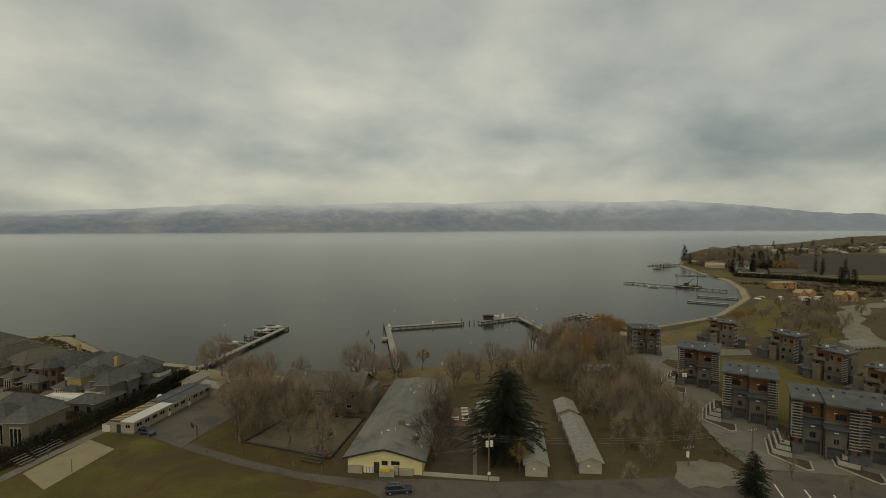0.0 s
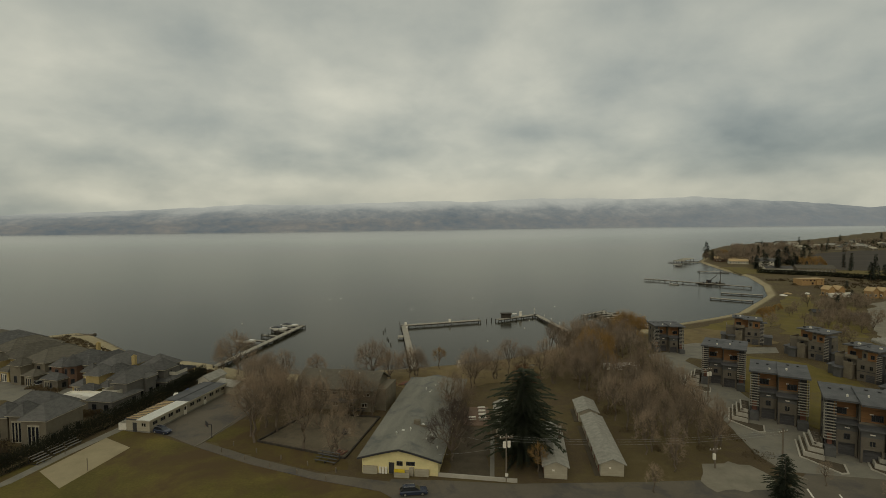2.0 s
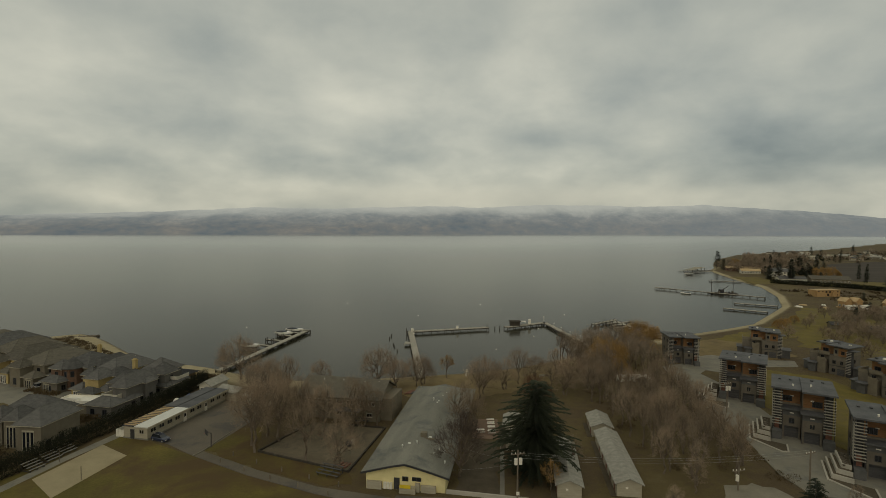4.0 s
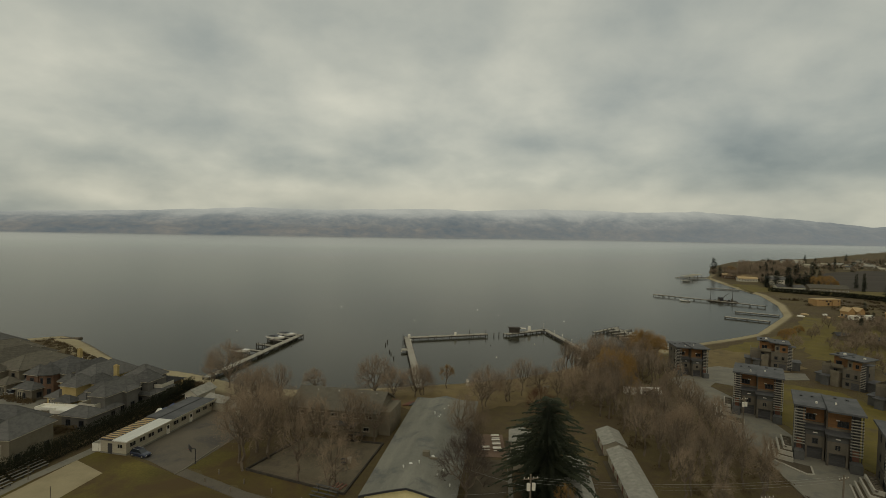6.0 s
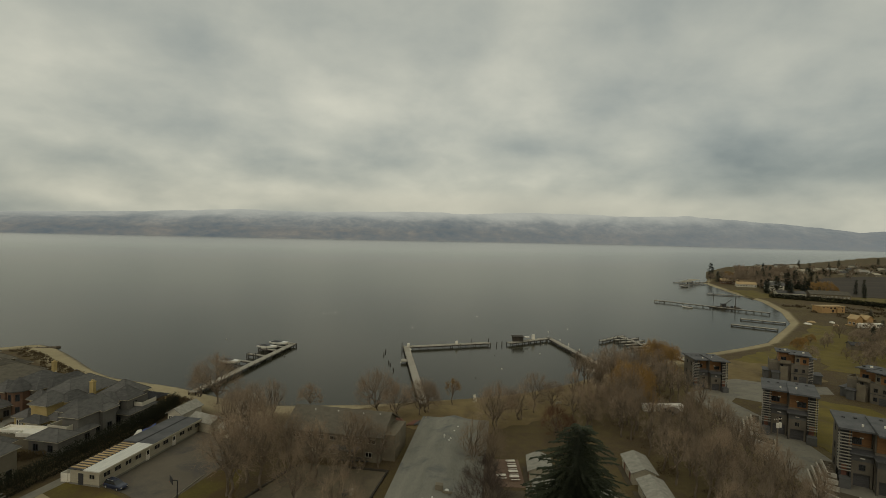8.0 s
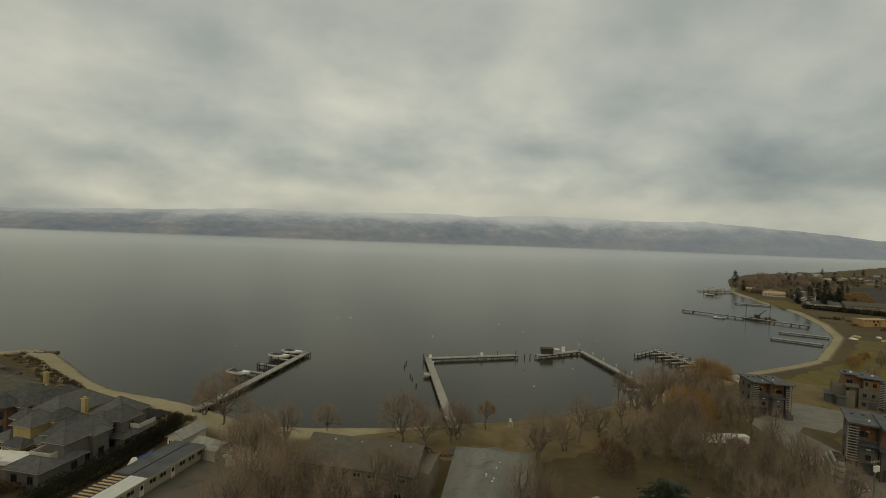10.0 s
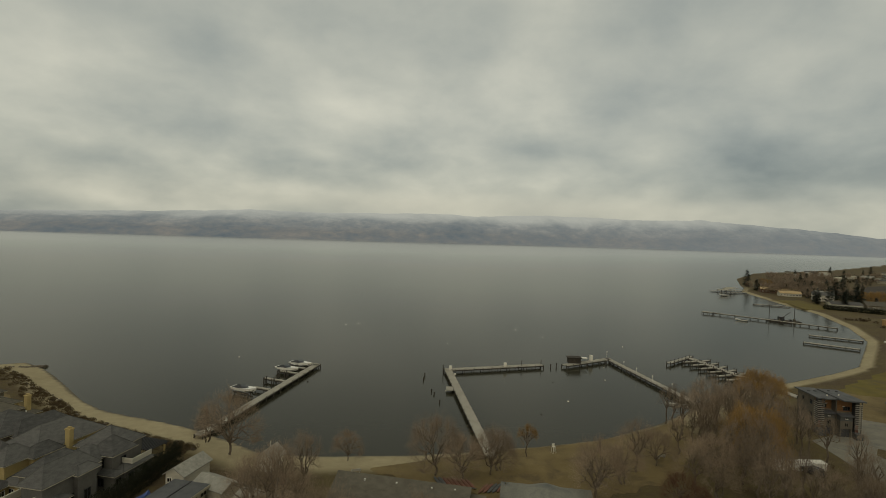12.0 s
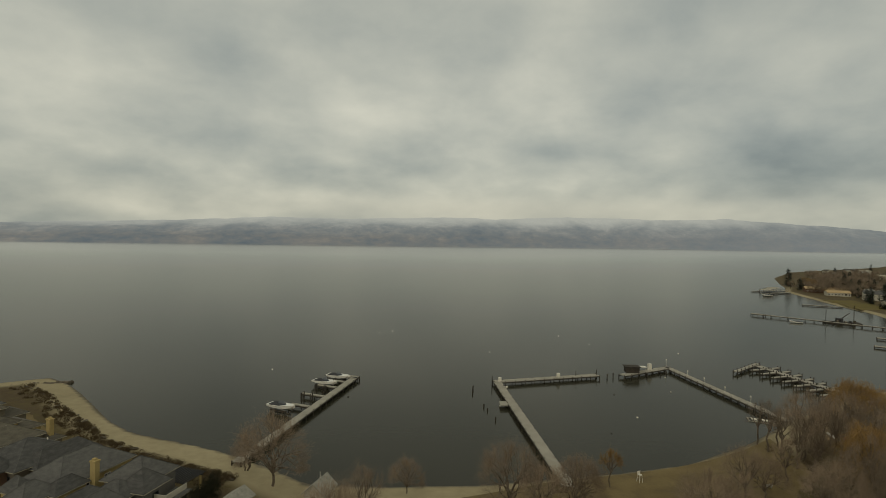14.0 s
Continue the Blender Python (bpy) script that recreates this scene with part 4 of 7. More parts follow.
s = shed("small white shed with a pale gable roof", pose(-63.6, 146.6, 0, 0, 0, -13), 3.6, 7.0, 2.9, 1.1, "siding_white", "pale_shingle")
window(s, 1.0, 0.9, pose(-1, 0, 1.3))
part("door", boxes((0.5, 1.5, -0.06, 0, 0, 2.05)), "charcoal", s)
s = shed("low beige storage shed with a pale roof", pose(-58.6, 146.6, 0, 0, 0, -117), 3.8, 6.6, 2.4, 0.9, "siding_beige", "pale_shingle")
window(s, 1.2, 0.8, pose(0, 0, 1.3))
s = shed("low beige hut with a pale gable roof among bare trees", pose(-50.2, 142.2, 0, 0, 0, -115), 3.8, 6.6, 2.2, 0.8, "siding_beige", "pale_shingle")
window(s, 1.2, 0.8, pose(0, 0, 1.2))
# beach hut with a little mast
s = shed("white beach hut with a pale gable roof and a finial", pose(-50.8, 154.8, 0, 0, 0, -14), 3.4, 4.2, 2.5, 1.5, "siding_white", "pale_shingle", "beach_hut")
part("finial", tubes(((0, 2.1, 3.9), (0, 2.1, 5.2), 0.08, 0.03)), "white_paint", s)
window(s, 0.9, 0.9, pose(0, 0, 1.2))
part("door", boxes((1.7, 1.76, 1.6, 2.6, 0, 2.05)), "charcoal", s)

# the long hall: low gable roof, cream front
HALL_TURN = -8.6
hall = thing("hall", "long hall with a weathered grey low-pitched roof and cream front", "hall", pose(-13.6, 97.8, 0, 0, 0, HALL_TURN))
W, D, EZ, RH = 14.0, 50.0, 2.85, 1.85
part("wall", boxes((0, W, 0, D, -0.1, EZ)), "stucco_cream", hall)
bm = bmesh.new()
a = [bm.verts.new((x, y, z)) for y in (0.0, 0.15) for x, z in ((0, EZ), (W, EZ), (W / 2, EZ + RH))]
bm.faces.new(a[:3])
bm.faces.new(a[3:][::-1])
for i in range(3):
    bm.faces.new((a[i], a[(i + 1) % 3], a[3 + (i + 1) % 3], a[3 + i]))
part("gable", bm, "stucco_cream", hall)
bm = bmesh.new()
o, n = 0.75, 12
sec = []
for i in range(n + 1):
    u = i / n
    x = -o + (W + 2 * o) * u
    k = abs(u - 0.5) * 2
    sec.append((x, EZ + 0.2 + RH * (1 - k ** 1.15) - 0.1 * k))
rows = []
for y in (-0.7, D - 6, D - 2.5, D + 0.4):
    drop = 0.0 if y < D - 3 else (0.35 if y < D else 1.5)
    rows.append([bm.verts.new((x, y, max(EZ, z - drop))) for x, z in sec] + [bm.verts.new((x, y, max(EZ - 0.25, z - drop - 0.25))) for x, z in sec[::-1]])
k = len(rows[0])
for r0, r1 in zip(rows[:-1], rows[1:]):
    for i in range(k):
        bm.faces.new((r0[i], r0[(i + 1) % k], r1[(i + 1) % k], r1[i]))
bm.faces.new(rows[0][::-1])
bm.faces.new(rows[-1])
part("roof", bm, "hall_roofing", hall, "weathered grey rolled roofing")
bm = bmesh.new()
for sx in (0, 1):
    for i in range(n // 2):
        (xa, za), (xb, zb) = (sec[i], sec[i + 1]) if sx == 0 else (sec[n - i], sec[n - i - 1])
        va = [bm.verts.new((x, y, z)) for y in (-0.86, -0.7) for x, z in ((xa, za + 0.03), (xb, zb + 0.03), (xb, zb - 0.3), (xa, za - 0.3))]
        for f in ((0, 1, 2, 3), (4, 5, 6, 7), (0, 1, 5, 4), (2, 3, 7, 6)):
            bm.faces.new([va[j] for j in f])
part("fascia", bm, "charcoal", hall, "dark brown fascia")
for x0, x1, z1 in ((0.2, 2.9, 1.35), (8.8, 9.6, 1.5), (9.8, 12.4, 1.2)):
    part("panel", boxes((x0, x1, -0.5, -0.02, 0, z1)), "siding_beige", hall)
for x in (3.2, 3.75, 4.3):
    part("utility_box", boxes((x, x + 0.42, -0.35, -0.02, 0.1, 1.25)), "white_paint", hall)
part("entrance_door", boxes((5.0, 6.0, -0.08, -0.005, 0.05, 2.1)), "charcoal", hall, "dark entrance door")
d = part("porch", boxes((6.2, 9.0, -1.3, -0.02, 0, 0.9), (6.2, 6.3, -1.3, -1.2, 0.9, 1.3), (8.9, 9.0, -1.3, -1.2, 0.9, 1.3)), "siding_beige", hall, "beige entrance porch")
part("sign", boxes((6.3, 8.2, -1.42, -1.3, 1.0, 1.55)), "yellow_paint", hall, "bright yellow notice board")
window(hall, 1.1, 0.8, pose(7.0, 0, 1.6), "charcoal", 1)
window(hall, 1.6, 0.7, pose(9.0, 0, 1.7), "charcoal", 1)
for i in range(12):
    window(hall, 1.5, 0.9, pose(0, 3 + i * 3.6, 1.3, 0, 0, -90), "white_paint", 2)
    window(hall, 1.5, 0.9, pose(W, 3 + i * 3.6, 1.3, 0, 0, 90), "white_paint", 2)
for x, y, r, hh in ((4.9, 7.0, 0.22, 0.8), (5.9, 8.4, 0.42, 0.35), (7.4, 8.3, 0.22, 0.9), (9.2, 12.2, 0.5, 0.5), (11.6, 8.4, 0.25, 0.6), (12.6, 8.0, 0.2, 0.5), (13.3, 4.0, 0.2, 0.7), (6.3, 33.5, 0.25, 1.0), (7.4, 31.8, 0.3, 0.4), (7.6, 33.0, 0.25, 0.4), (7.9, 37.5, 0.25, 0.35), (8.4, 40.2, 0.22, 0.35), (10.9, 6.2, 0.18, 0.5)):
    z = EZ + 0.2 + RH * (1 - (abs(x - W / 2) / (W / 2 + o)) ** 1.15) - 0.12
    r, hh = r * 0.8, hh * 0.75
    part("roof_vent", tubes(((x, y, z), (x, y, z + hh * 0.7), r * 0.6), ((x, y, z + hh * 0.6), (x, y, z + hh), r, r * 0.7, 10)), "metal_white", hall, "white roof vent")
part("exhaust_unit", boxes((7.4, 8.6, 11.6, 12.6, EZ + 1.7, EZ + 2.7), (8.6, 10.2, 11.3, 11.6, EZ + 1.6, EZ + 1.9)), "stucco_taupe", hall, "boxy rooftop exhaust unit")

# two-storey lodge behind the trees
lodge = thing("lodge", "two-storey tan lodge with a broad grey gable roof behind bare trees", "lodge", pose(-34.2, 132.4, 0, 0, 0, -12))
LW, LD = 19.6, 11.0
part("wall", boxes((0, LW, 0, LD, -0.1, 5.6)), "stucco_taupe", lodge)
for x in (0.0, LW - 0.15):
    bm = bmesh.new()
    a = [bm.verts.new((xx, y, z)) for xx in (x, x + 0.15) for y, z in ((0, 5.6), (LD, 5.6), (LD / 2, 8.3))]
    bm.faces.new(a[:3])
    bm.faces.new(a[3:][::-1])
    for i in range(3):
        bm.faces.new((a[i], a[(i + 1) % 3], a[3 + (i + 1) % 3], a[3 + i]))
    part("gable", bm, "stucco_taupe", lodge)
bm = bmesh.new()
gable(bm, 0, LW, 0, LD, 5.75, 2.7, 0.8, 0.2, "x")
part("roof", bm, "shingle_brown", lodge)
row_windows(lodge, 0.5, LW - 0.5, 0, LD, 3.7, "s", 2.6, 1.6, 0.9, "siding_white")
row_windows(lodge, 0.5, LW - 0.5, 0, LD, 1.0, "s", 3.4, 1.4, 1.0, "siding_white", 0.2)
part("wing", boxes((LW - 0.2, LW + 2.6, 1.5, LD - 1, -0.1, 5.2)), "stucco_taupe", lodge, "taupe stair wing")
part("porch_roof", boxes((9.5, 15.5, -2.6, 0, 2.75, 2.95)), "membrane", lodge)
for x in (9.7, 12.5, 15.3):
    part("porch_post", boxes((x - 0.1, x + 0.1, -2.5, -2.3, 0, 2.75)), "pole_wood", lodge)
for x, y in ((4, 4.4), (9, 4.6), (14.5, 4.5), (18, 4.8)):
    part("roof_vent", tubes(((x, y, 7.4), (x, y, 8.15), 0.14, 0.14, 8)), "metal_white", lodge, "white roof vent")

# cabins with pale roofs
def cabin(label, m, w, d, doors="e"):
    c = shed(label, m, w, d, 2.35, 0.85, "siding_beige", "pale_shingle", "cabin")
    tagged(c, category="cabin", group="row cabins")
    x = w / 2
    for i in range(int(d / 4)):
        y = 2.0 + i * 4.0
        part("door", boxes((-x - 0.06, -x, y - 0.45, y + 0.45, 0, 2.0)), "red_wood", c)
        window(c, 1.0, 0.8, pose(-x, y + 1.6, 1.2, 0, 0, -90))
        window(c, 1.0, 0.8, pose(x, y + 0.8, 1.2, 0, 0, 90))
    part("walkway", boxes((-x - 1.0, -x - 0.05, -0.3, d, -0.05, 0.1)), "soil", c)
    part("notice", boxes((-0.6, -0.2, -0.04, 0, 1.35, 1.65)), "white_paint", c, "small white wall notice")
    return c


cabin("beige row cabin with a pale grey gable roof below the spruce", pose(21.1, 94.3, 0, 0, 0, -9), 4.0, 19.0)
cabin("long beige row cabin with a pale grey gable roof", pose(31.4, 95.0, 0, 0, 0, -7.4), 4.1, 23.0)
cabin("short beige cabin with a pale gable roof behind the row", pose(34.5, 120.6, 0, 0, 0, -7.4), 4.2, 8.0)
cabin("small beige cabin with a pale roof beside the spruce", pose(15.2, 121.0, 0, 0, 0, -8), 4.0, 6.5)
cabin("small beige cabin with a pale gable roof behind the spruce", pose(14.6, 113.0, 0, 0, 0, -8), 4.0, 4.0)


# ---- townhouses ----
def duplex(label, m):
    """Two staggered three-storey units: slatted corner towers, amber top storey under overlapping flat roofs, canopied bays over garages. Front faces -y; the second unit stands forward."""
    h = thing("townhouse", label, "townhouse", m, "slatted townhouses")
    for s, x0, x1, dy in ((-1, -5.2, 0.0, 1.9), (1, 0.0, 5.6, 0.0)):
        f = 1.5 + dy
        dz = 0.0 if s < 0 else 0.32
        rear = 11.9 if s < 0 else 10.0
        part("wall", boxes((x0 + 0.002 * s, x1, f, rear, -0.1, 7.0)), "stucco_grey", h)
        part("upper_wall", boxes((x0 + 0.002 * s, x1, f + 0.5, rear, 7.0, 10.15 + dz)), "stucco_grey", h)
        part("amber_storey", boxes((x0 + 0.25, x1 - 0.25, f + 0.22, f + 0.5, 7.0, 10.1 + dz)), "cedar_panel", h, "amber cedar cladding")
        # bay with garage, canopy and dark band
        a, b = (x0 + 1.7, x1 - 0.12) if s < 0 else (x0 + 0.12, x1 - 1.9)
        c = (a + b) / 2
        part("bay", boxes((a, b, dy + 0.1, f, 2.55, 6.2)), "stucco_grey", h)
        part("bay_pier", boxes((a, a + 0.35, dy + 0.1, f, -0.1, 2.55)), "stucco_grey", h)
        part("bay_pier", boxes((b - 0.35, b, dy + 0.1, f, -0.1, 2.55)), "stucco_grey", h)
        part("bay_band", boxes((a - 0.03, b + 0.03, dy + 0.04, f, 4.85, 6.22)), "stucco_blue", h, "dark blue-grey upper band")
        bm = bmesh.new()
        for v in box(bm, a - 0.45, b + 0.35, dy - 0.75, f + 0.2, 6.24, 6.46):
            v.co.z += (v.co.y - dy) * 0.09
        part("canopy", bm, "membrane", h, "dark flat canopy roof")
        part("downpipe", boxes((a - 0.12, a - 0.02, dy + 0.02, dy + 0.1, 0, 6.2)), "charcoal", h)
        part("wall_lamp", boxes((c - 0.4, c + 0.4, dy - 0.02, dy + 0.04, 5.3, 5.5)), "white_paint", h)
        part("wall_lamp", boxes((c - 0.3, c + 0.3, f + 0.14, f + 0.22, 8.4, 8.62)), "white_paint", h)
        window(h, 1.05, 1.1, pose(c, dy + 0.1, 3.2), "stucco_taupe" if s > 0 else "charcoal", 1)
        window(h, 1.9, 1.2, pose(c + 0.9 * s, f + 0.22, 7.3), "charcoal", 2)
        garage_door(h, c, dy + 0.75, b - a - 0.7, 2.45)
        # slatted screen at the outer corner, returning along the side
        a, b = (x0 - 0.35, x0 + 1.55) if s < 0 else (x1 - 1.75, x1 + 0.35)
        e = a if s < 0 else b
        # Solid charcoal core: its colour gives the slat gaps their shade
        part("tower_core", boxes((a + 0.4, b - 0.4, dy + 0.35, f, -0.1, 10.0 + dz)), "charcoal", h, "solid charcoal core painted dark for the shaded recess behind the slats")
        for i in range(13):
            z = 2.9 + i * 0.56
            part("slat", boxes((a, b, dy - 0.55, dy - 0.37, z, z + 0.16)), "slat_paint", h)
            if i < 12:
                part("side_slat", boxes((e - 0.09, e + 0.09, dy - 0.36, f - 0.1, z, z + 0.16)), "slat_paint", h)
        for x in (a + 0.12, b - 0.12):
            part("tower_post", boxes((x - 0.08, x + 0.08, dy - 0.37, dy - 0.2, 0, 10.1 + dz)), "charcoal", h)
        part("planter_base", boxes((a, b, dy - 1.6, dy + 0.3, -0.1, 1.75)), "stucco_blue", h)
        part("entry_door", boxes((a + 0.5, b - 0.5, dy + 0.28, dy + 0.35, 1.75, 3.9)), "red_wood", h, "dark red entrance door")
        # roof plate, falling gently to the rear
        rx0, rx1 = (-5.9, 0.35) if s < 0 else (-0.15, 6.2)
        bm = bmesh.new()
        for v in box(bm, rx0, rx1, dy - 1.3 - 0.3 * s, rear + 0.8, 10.2 + dz, 10.55 + dz):
            v.co.z += (6 - v.co.y) * 0.03
        rf = part("roof", bm, "membrane", h)
        for x, y in ((1.7, 3.6), (4.2, 8.2), (2.1, 8.6)):
            z = 10.55 + dz + (6 - y) * 0.03
            if x == 1.7:
                part("roof_vent", tubes(((x * s, y, z - 0.05), (x * s, y, z + 0.4), 0.17, 0.2, 8)), "white_paint", rf)
            else:
                part("roof_curb", boxes((x * s - 0.28, x * s + 0.28, y - 0.28, y + 0.28, z - 0.05, z + 0.2)), "charcoal", rf)
        # side wall windows, bands and rear balcony
        e = x0 if s < 0 else x1
        part("side_band", boxes((min(e, e + 0.04 * s), max(e, e + 0.04 * s), f + 0.6, rear - 0.4, 3.1, 3.3)), "charcoal", h)
        for z in (1.0, 4.1, 7.6):
            window(h, 1.1, 1.3, pose(e, 5.2, z, 0, 0, 90 * s), "charcoal", 1)
            window(h, 0.9, 1.3, pose(e, 9.0, z, 0, 0, 90 * s), "charcoal", 1)
            window(h, 2.0, 1.7, pose(2.7 * s, rear, z, 0, 0, 180), "charcoal", 2)
        a, b = sorted((1.0 * s, 4.6 * s))
        part("balcony", boxes((a, b, rear, rear + 1.5, 6.1, 6.3), (a, b, rear + 1.4, rear + 1.5, 6.3, 7.3)), "stucco_blue", h)
    return h


TALL = Matrix.Diagonal((0.96, 1.16, 1.05, 1))
first = duplex("three-storey grey townhouse with amber panels and white slatted corners", pose(76.0, 117.8, 0, 0, 0, -32) @ TALL)
SPOTS = ((79.2, 98.8, -32, 1.0), (78.2, 144.6, -32, 0.97), (80.6, 182.6, -8, 0.82), (88.4, 93.0, -33, 1.0))
for x, y, rz, k in SPOTS:
    ob = copy_thing(first, pose(x, y, 0, 0, 0, rz))
    ob.matrix_basis = pose(x, y, 0, 0, 0, rz) @ Matrix.Diagonal((k, k, k, 1)) @ TALL


def terrace(label, m):
    """A stepped three-storey unit: amber top floor under zigzag roof plates, a slatted stair tower at one end and lower blocks at the other. Front faces -y."""
    h = thing("townhouse", label, "townhouse", m, "terraced townhouses")
    part("wall", boxes((-0.6, 5, 0, 10, -0.1, 6.4)), "stucco_grey", h)
    part("wall", boxes((-5, -0.602, 1.6, 10, -0.1, 6.4)), "stucco_grey", h)
    part("upper_wall", boxes((0.6, 5, 0.3, 10, 6.4, 9.2)), "stucco_taupe", h)
    part("amber_storey", boxes((-4.6, 0.598, 2.6, 10, 6.4, 9.5)), "cedar_panel", h, "amber cedar top storey")
    part("amber_panel", boxes((2.2, 4.9, 0.18, 0.298, 6.5, 9.1)), "cedar_panel", h)
    for x0, x1, z, y0, slope in ((-5.6, -1.0, 9.85, 1.2, -0.02), (-1.6, 5.9, 9.35, -0.9, 0.035)):
        bm = bmesh.new()
        for v in box(bm, x0, x1, y0, 10.8, z, z + 0.32):
            v.co.z += (5 - v.co.y) * 0.03 + (x1 - v.co.x) * slope
        rf = part("roof", bm, "membrane", h)
        for k in (0.3, 0.7):
            x, y = x0 + (x1 - x0) * k, 3.8 + 2 * k
            part("roof_curb", boxes((x - 0.35, x + 0.35, y - 0.35, y + 0.35, z + 0.2, z + 0.75)), "charcoal" if k < 0.5 else "white_paint", rf)
    # Charcoal block whose dark colour stands in for shade between the slats
    part("tower_core", boxes((5.0, 6.2, -0.3, 2.2, -0.1, 8.6)), "charcoal", h, "solid charcoal core painted dark for the shaded recess behind the slats")
    for i in range(14):
        z = 1.2 + i * 0.54
        part("slat", boxes((4.85, 6.5, -0.55, -0.38, z, z + 0.17)), "slat_paint", h)
    part("tower_cap", boxes((4.9, 7.6, 0.4, 3.6, 8.6, 8.8)), "membrane", h)
    for x0, x1, y0, y1, z, mat in ((-7.8, -5.0, 1.4, 7.5, 6.0, "stucco_grey"), (-9.6, -7.8, 1.0, 6.5, 2.9, "stucco_blue"), (-6.8, -4.4, -1.6, 1.4, 3.0, "stucco_blue"), (-4.2, -1.6, -0.6, 1.6, 4.4, "stucco_taupe"), (6.2, 9.4, 1.8, 7.5, 2.9, "stucco_blue")):
        part("block", boxes((x0, x1, y0, y1, -0.1, z)), mat, h)
        if z > 5 or z == 4.4:
            part("parapet", boxes((x0, x1, y0 - 0.1, y0 + 0.08, z, z + 0.9), (x0 - 0.02, x0 + 0.16, y0 + 0.08, y1, z, z + 0.9)), "stucco_taupe", h, "taupe roof terrace parapet")
        else:
            part("block_roof", boxes((x0 - 0.4, x1 + 0.4, y0 - 0.5, y1, z, z + 0.24)), "membrane", h)
    part("balcony", boxes((-4.4, -0.7, 0.6, 1.6, 6.2, 6.4), (-4.4, -0.7, 0.5, 0.6, 6.2, 7.4)), "stucco_taupe", h)
    for x, y, z, w in ((1.0, 0, 3.7, 1.1), (3.4, 0, 3.7, 0.9), (1.4, 0.3, 7.2, 0.8), (3.6, 0.18, 7.1, 1.1), (-3.0, 2.6, 7.0, 1.8), (-3.6, 1.6, 4.4, 1.2), (0.9, 0, 0.9, 1.1)):
        window(h, w, 1.2, pose(x, y, z), "charcoal", 1)
    for z in (1.0, 3.9):
        window(h, 1.2, 1.3, pose(-5.0, 8.6, z, 0, 0, -90), "charcoal", 1)
        window(h, 1.4, 1.3, pose(5.0, 5.5, z, 0, 0, 90), "charcoal", 1)
    part("band", boxes((-0.62, 5.05, -0.06, 0, 3.0, 3.16)), "charcoal", h)
    garage_door(h, 3.2, 0.0, 2.4, 2.2)
    return h


SMALL = Matrix.Diagonal((0.86, 0.9, 0.93, 1))
back = terrace("stepped grey townhouse with an amber top storey and slatted tower", pose(122.8, 173.0, 0, 0, 0, -60) @ SMALL)
for x, y, rz in ((120.0, 149.4, -62), (117.0, 127.4, -62), (114.6, 194.6, -30)):
    ob = copy_thing(back, pose(x, y, 0, 0, 0, rz))
    ob.matrix_basis = pose(x, y, 0, 0, 0, rz) @ SMALL


def planter(label, m):
    """Stepped planter beside a townhouse: a low kerbed bed with two concrete retaining edges above it, half filled with rubble."""
    pl = thing("planter", label, "planter", m, "stepped planters")
    tiers = ([(-9.9, 6.5), (-9.5, -2.6), (-3.4, -7.4), (-2.2, -6.6), (-2.4, -2.6), (-5.5, -2.0), (-5.5, 6.5)],
             [(-9.2, 7.0), (-8.8, -1.6), (-5.55, -2.4), (-5.55, 7.0)],
             [(-8.4, 7.5), (-8.0, -0.3), (-5.6, -0.9), (-5.6, 7.5)],
             [(-7.6, 8.0), (-7.2, 1.2), (-5.65, 0.8), (-5.65, 8.0)])
    for i, pts in enumerate(tiers):
        z = (0.25, 0.95, 1.6, 2.2)[i]
        bm = bmesh.new()
        for j in range((4, 2, 2, 2)[i]):
            (xa, ya), (xb, yb) = pts[j], pts[j + 1]
            d = Vector((xb - xa, yb - ya)).normalized()
            nx, ny = -d.y * 0.3, d.x * 0.3
            prism(bm, [(xa, ya), (xb, yb), (xb + nx, yb + ny), (xa + nx, ya + ny)], -0.1 + 0.002 * j, z + 0.002 * j)
        part("edge", bm, "concrete_edge", pl)
        bm = bmesh.new()
        cx, cy = sum(p[0] for p in pts) / len(pts), sum(p[1] for p in pts) / len(pts)
        prism(bm, [(cx + (x - cx) * 0.97, cy + (y - cy) * 0.97) for x, y in pts], -0.1, z - 0.14)
        part("bed", bm, "soil", pl)
    r = random.Random(12)
    for i in range(16):
        bm = bmesh.new()
        bmesh.ops.create_icosphere(bm, subdivisions=1, radius=r.uniform(0.18, 0.42))
        for v in bm.verts:
            v.co = Vector((v.co.x, v.co.y, v.co.z * 0.6)) * r.uniform(0.75, 1.15) + Vector((-6.5, 0, 2.1))
            v.co.y += 3.0
        for v in bm.verts:
            v.co += Vector((0.32 * ((i * 7) % 5 - 2) * 0.5, (i - 8) * 0.42 + 1.2, 0))
        part("rock", bm, "rock", pl)
    return pl


pl0 = planter("stepped concrete planter with bare soil beside a townhouse", pose(76.0, 117.8, 0, 0, 0, -32))
for x, y, rz, k in SPOTS[:2] + SPOTS[3:]:
    copy_thing(pl0, pose(x, y, 0, 0, 0, rz))


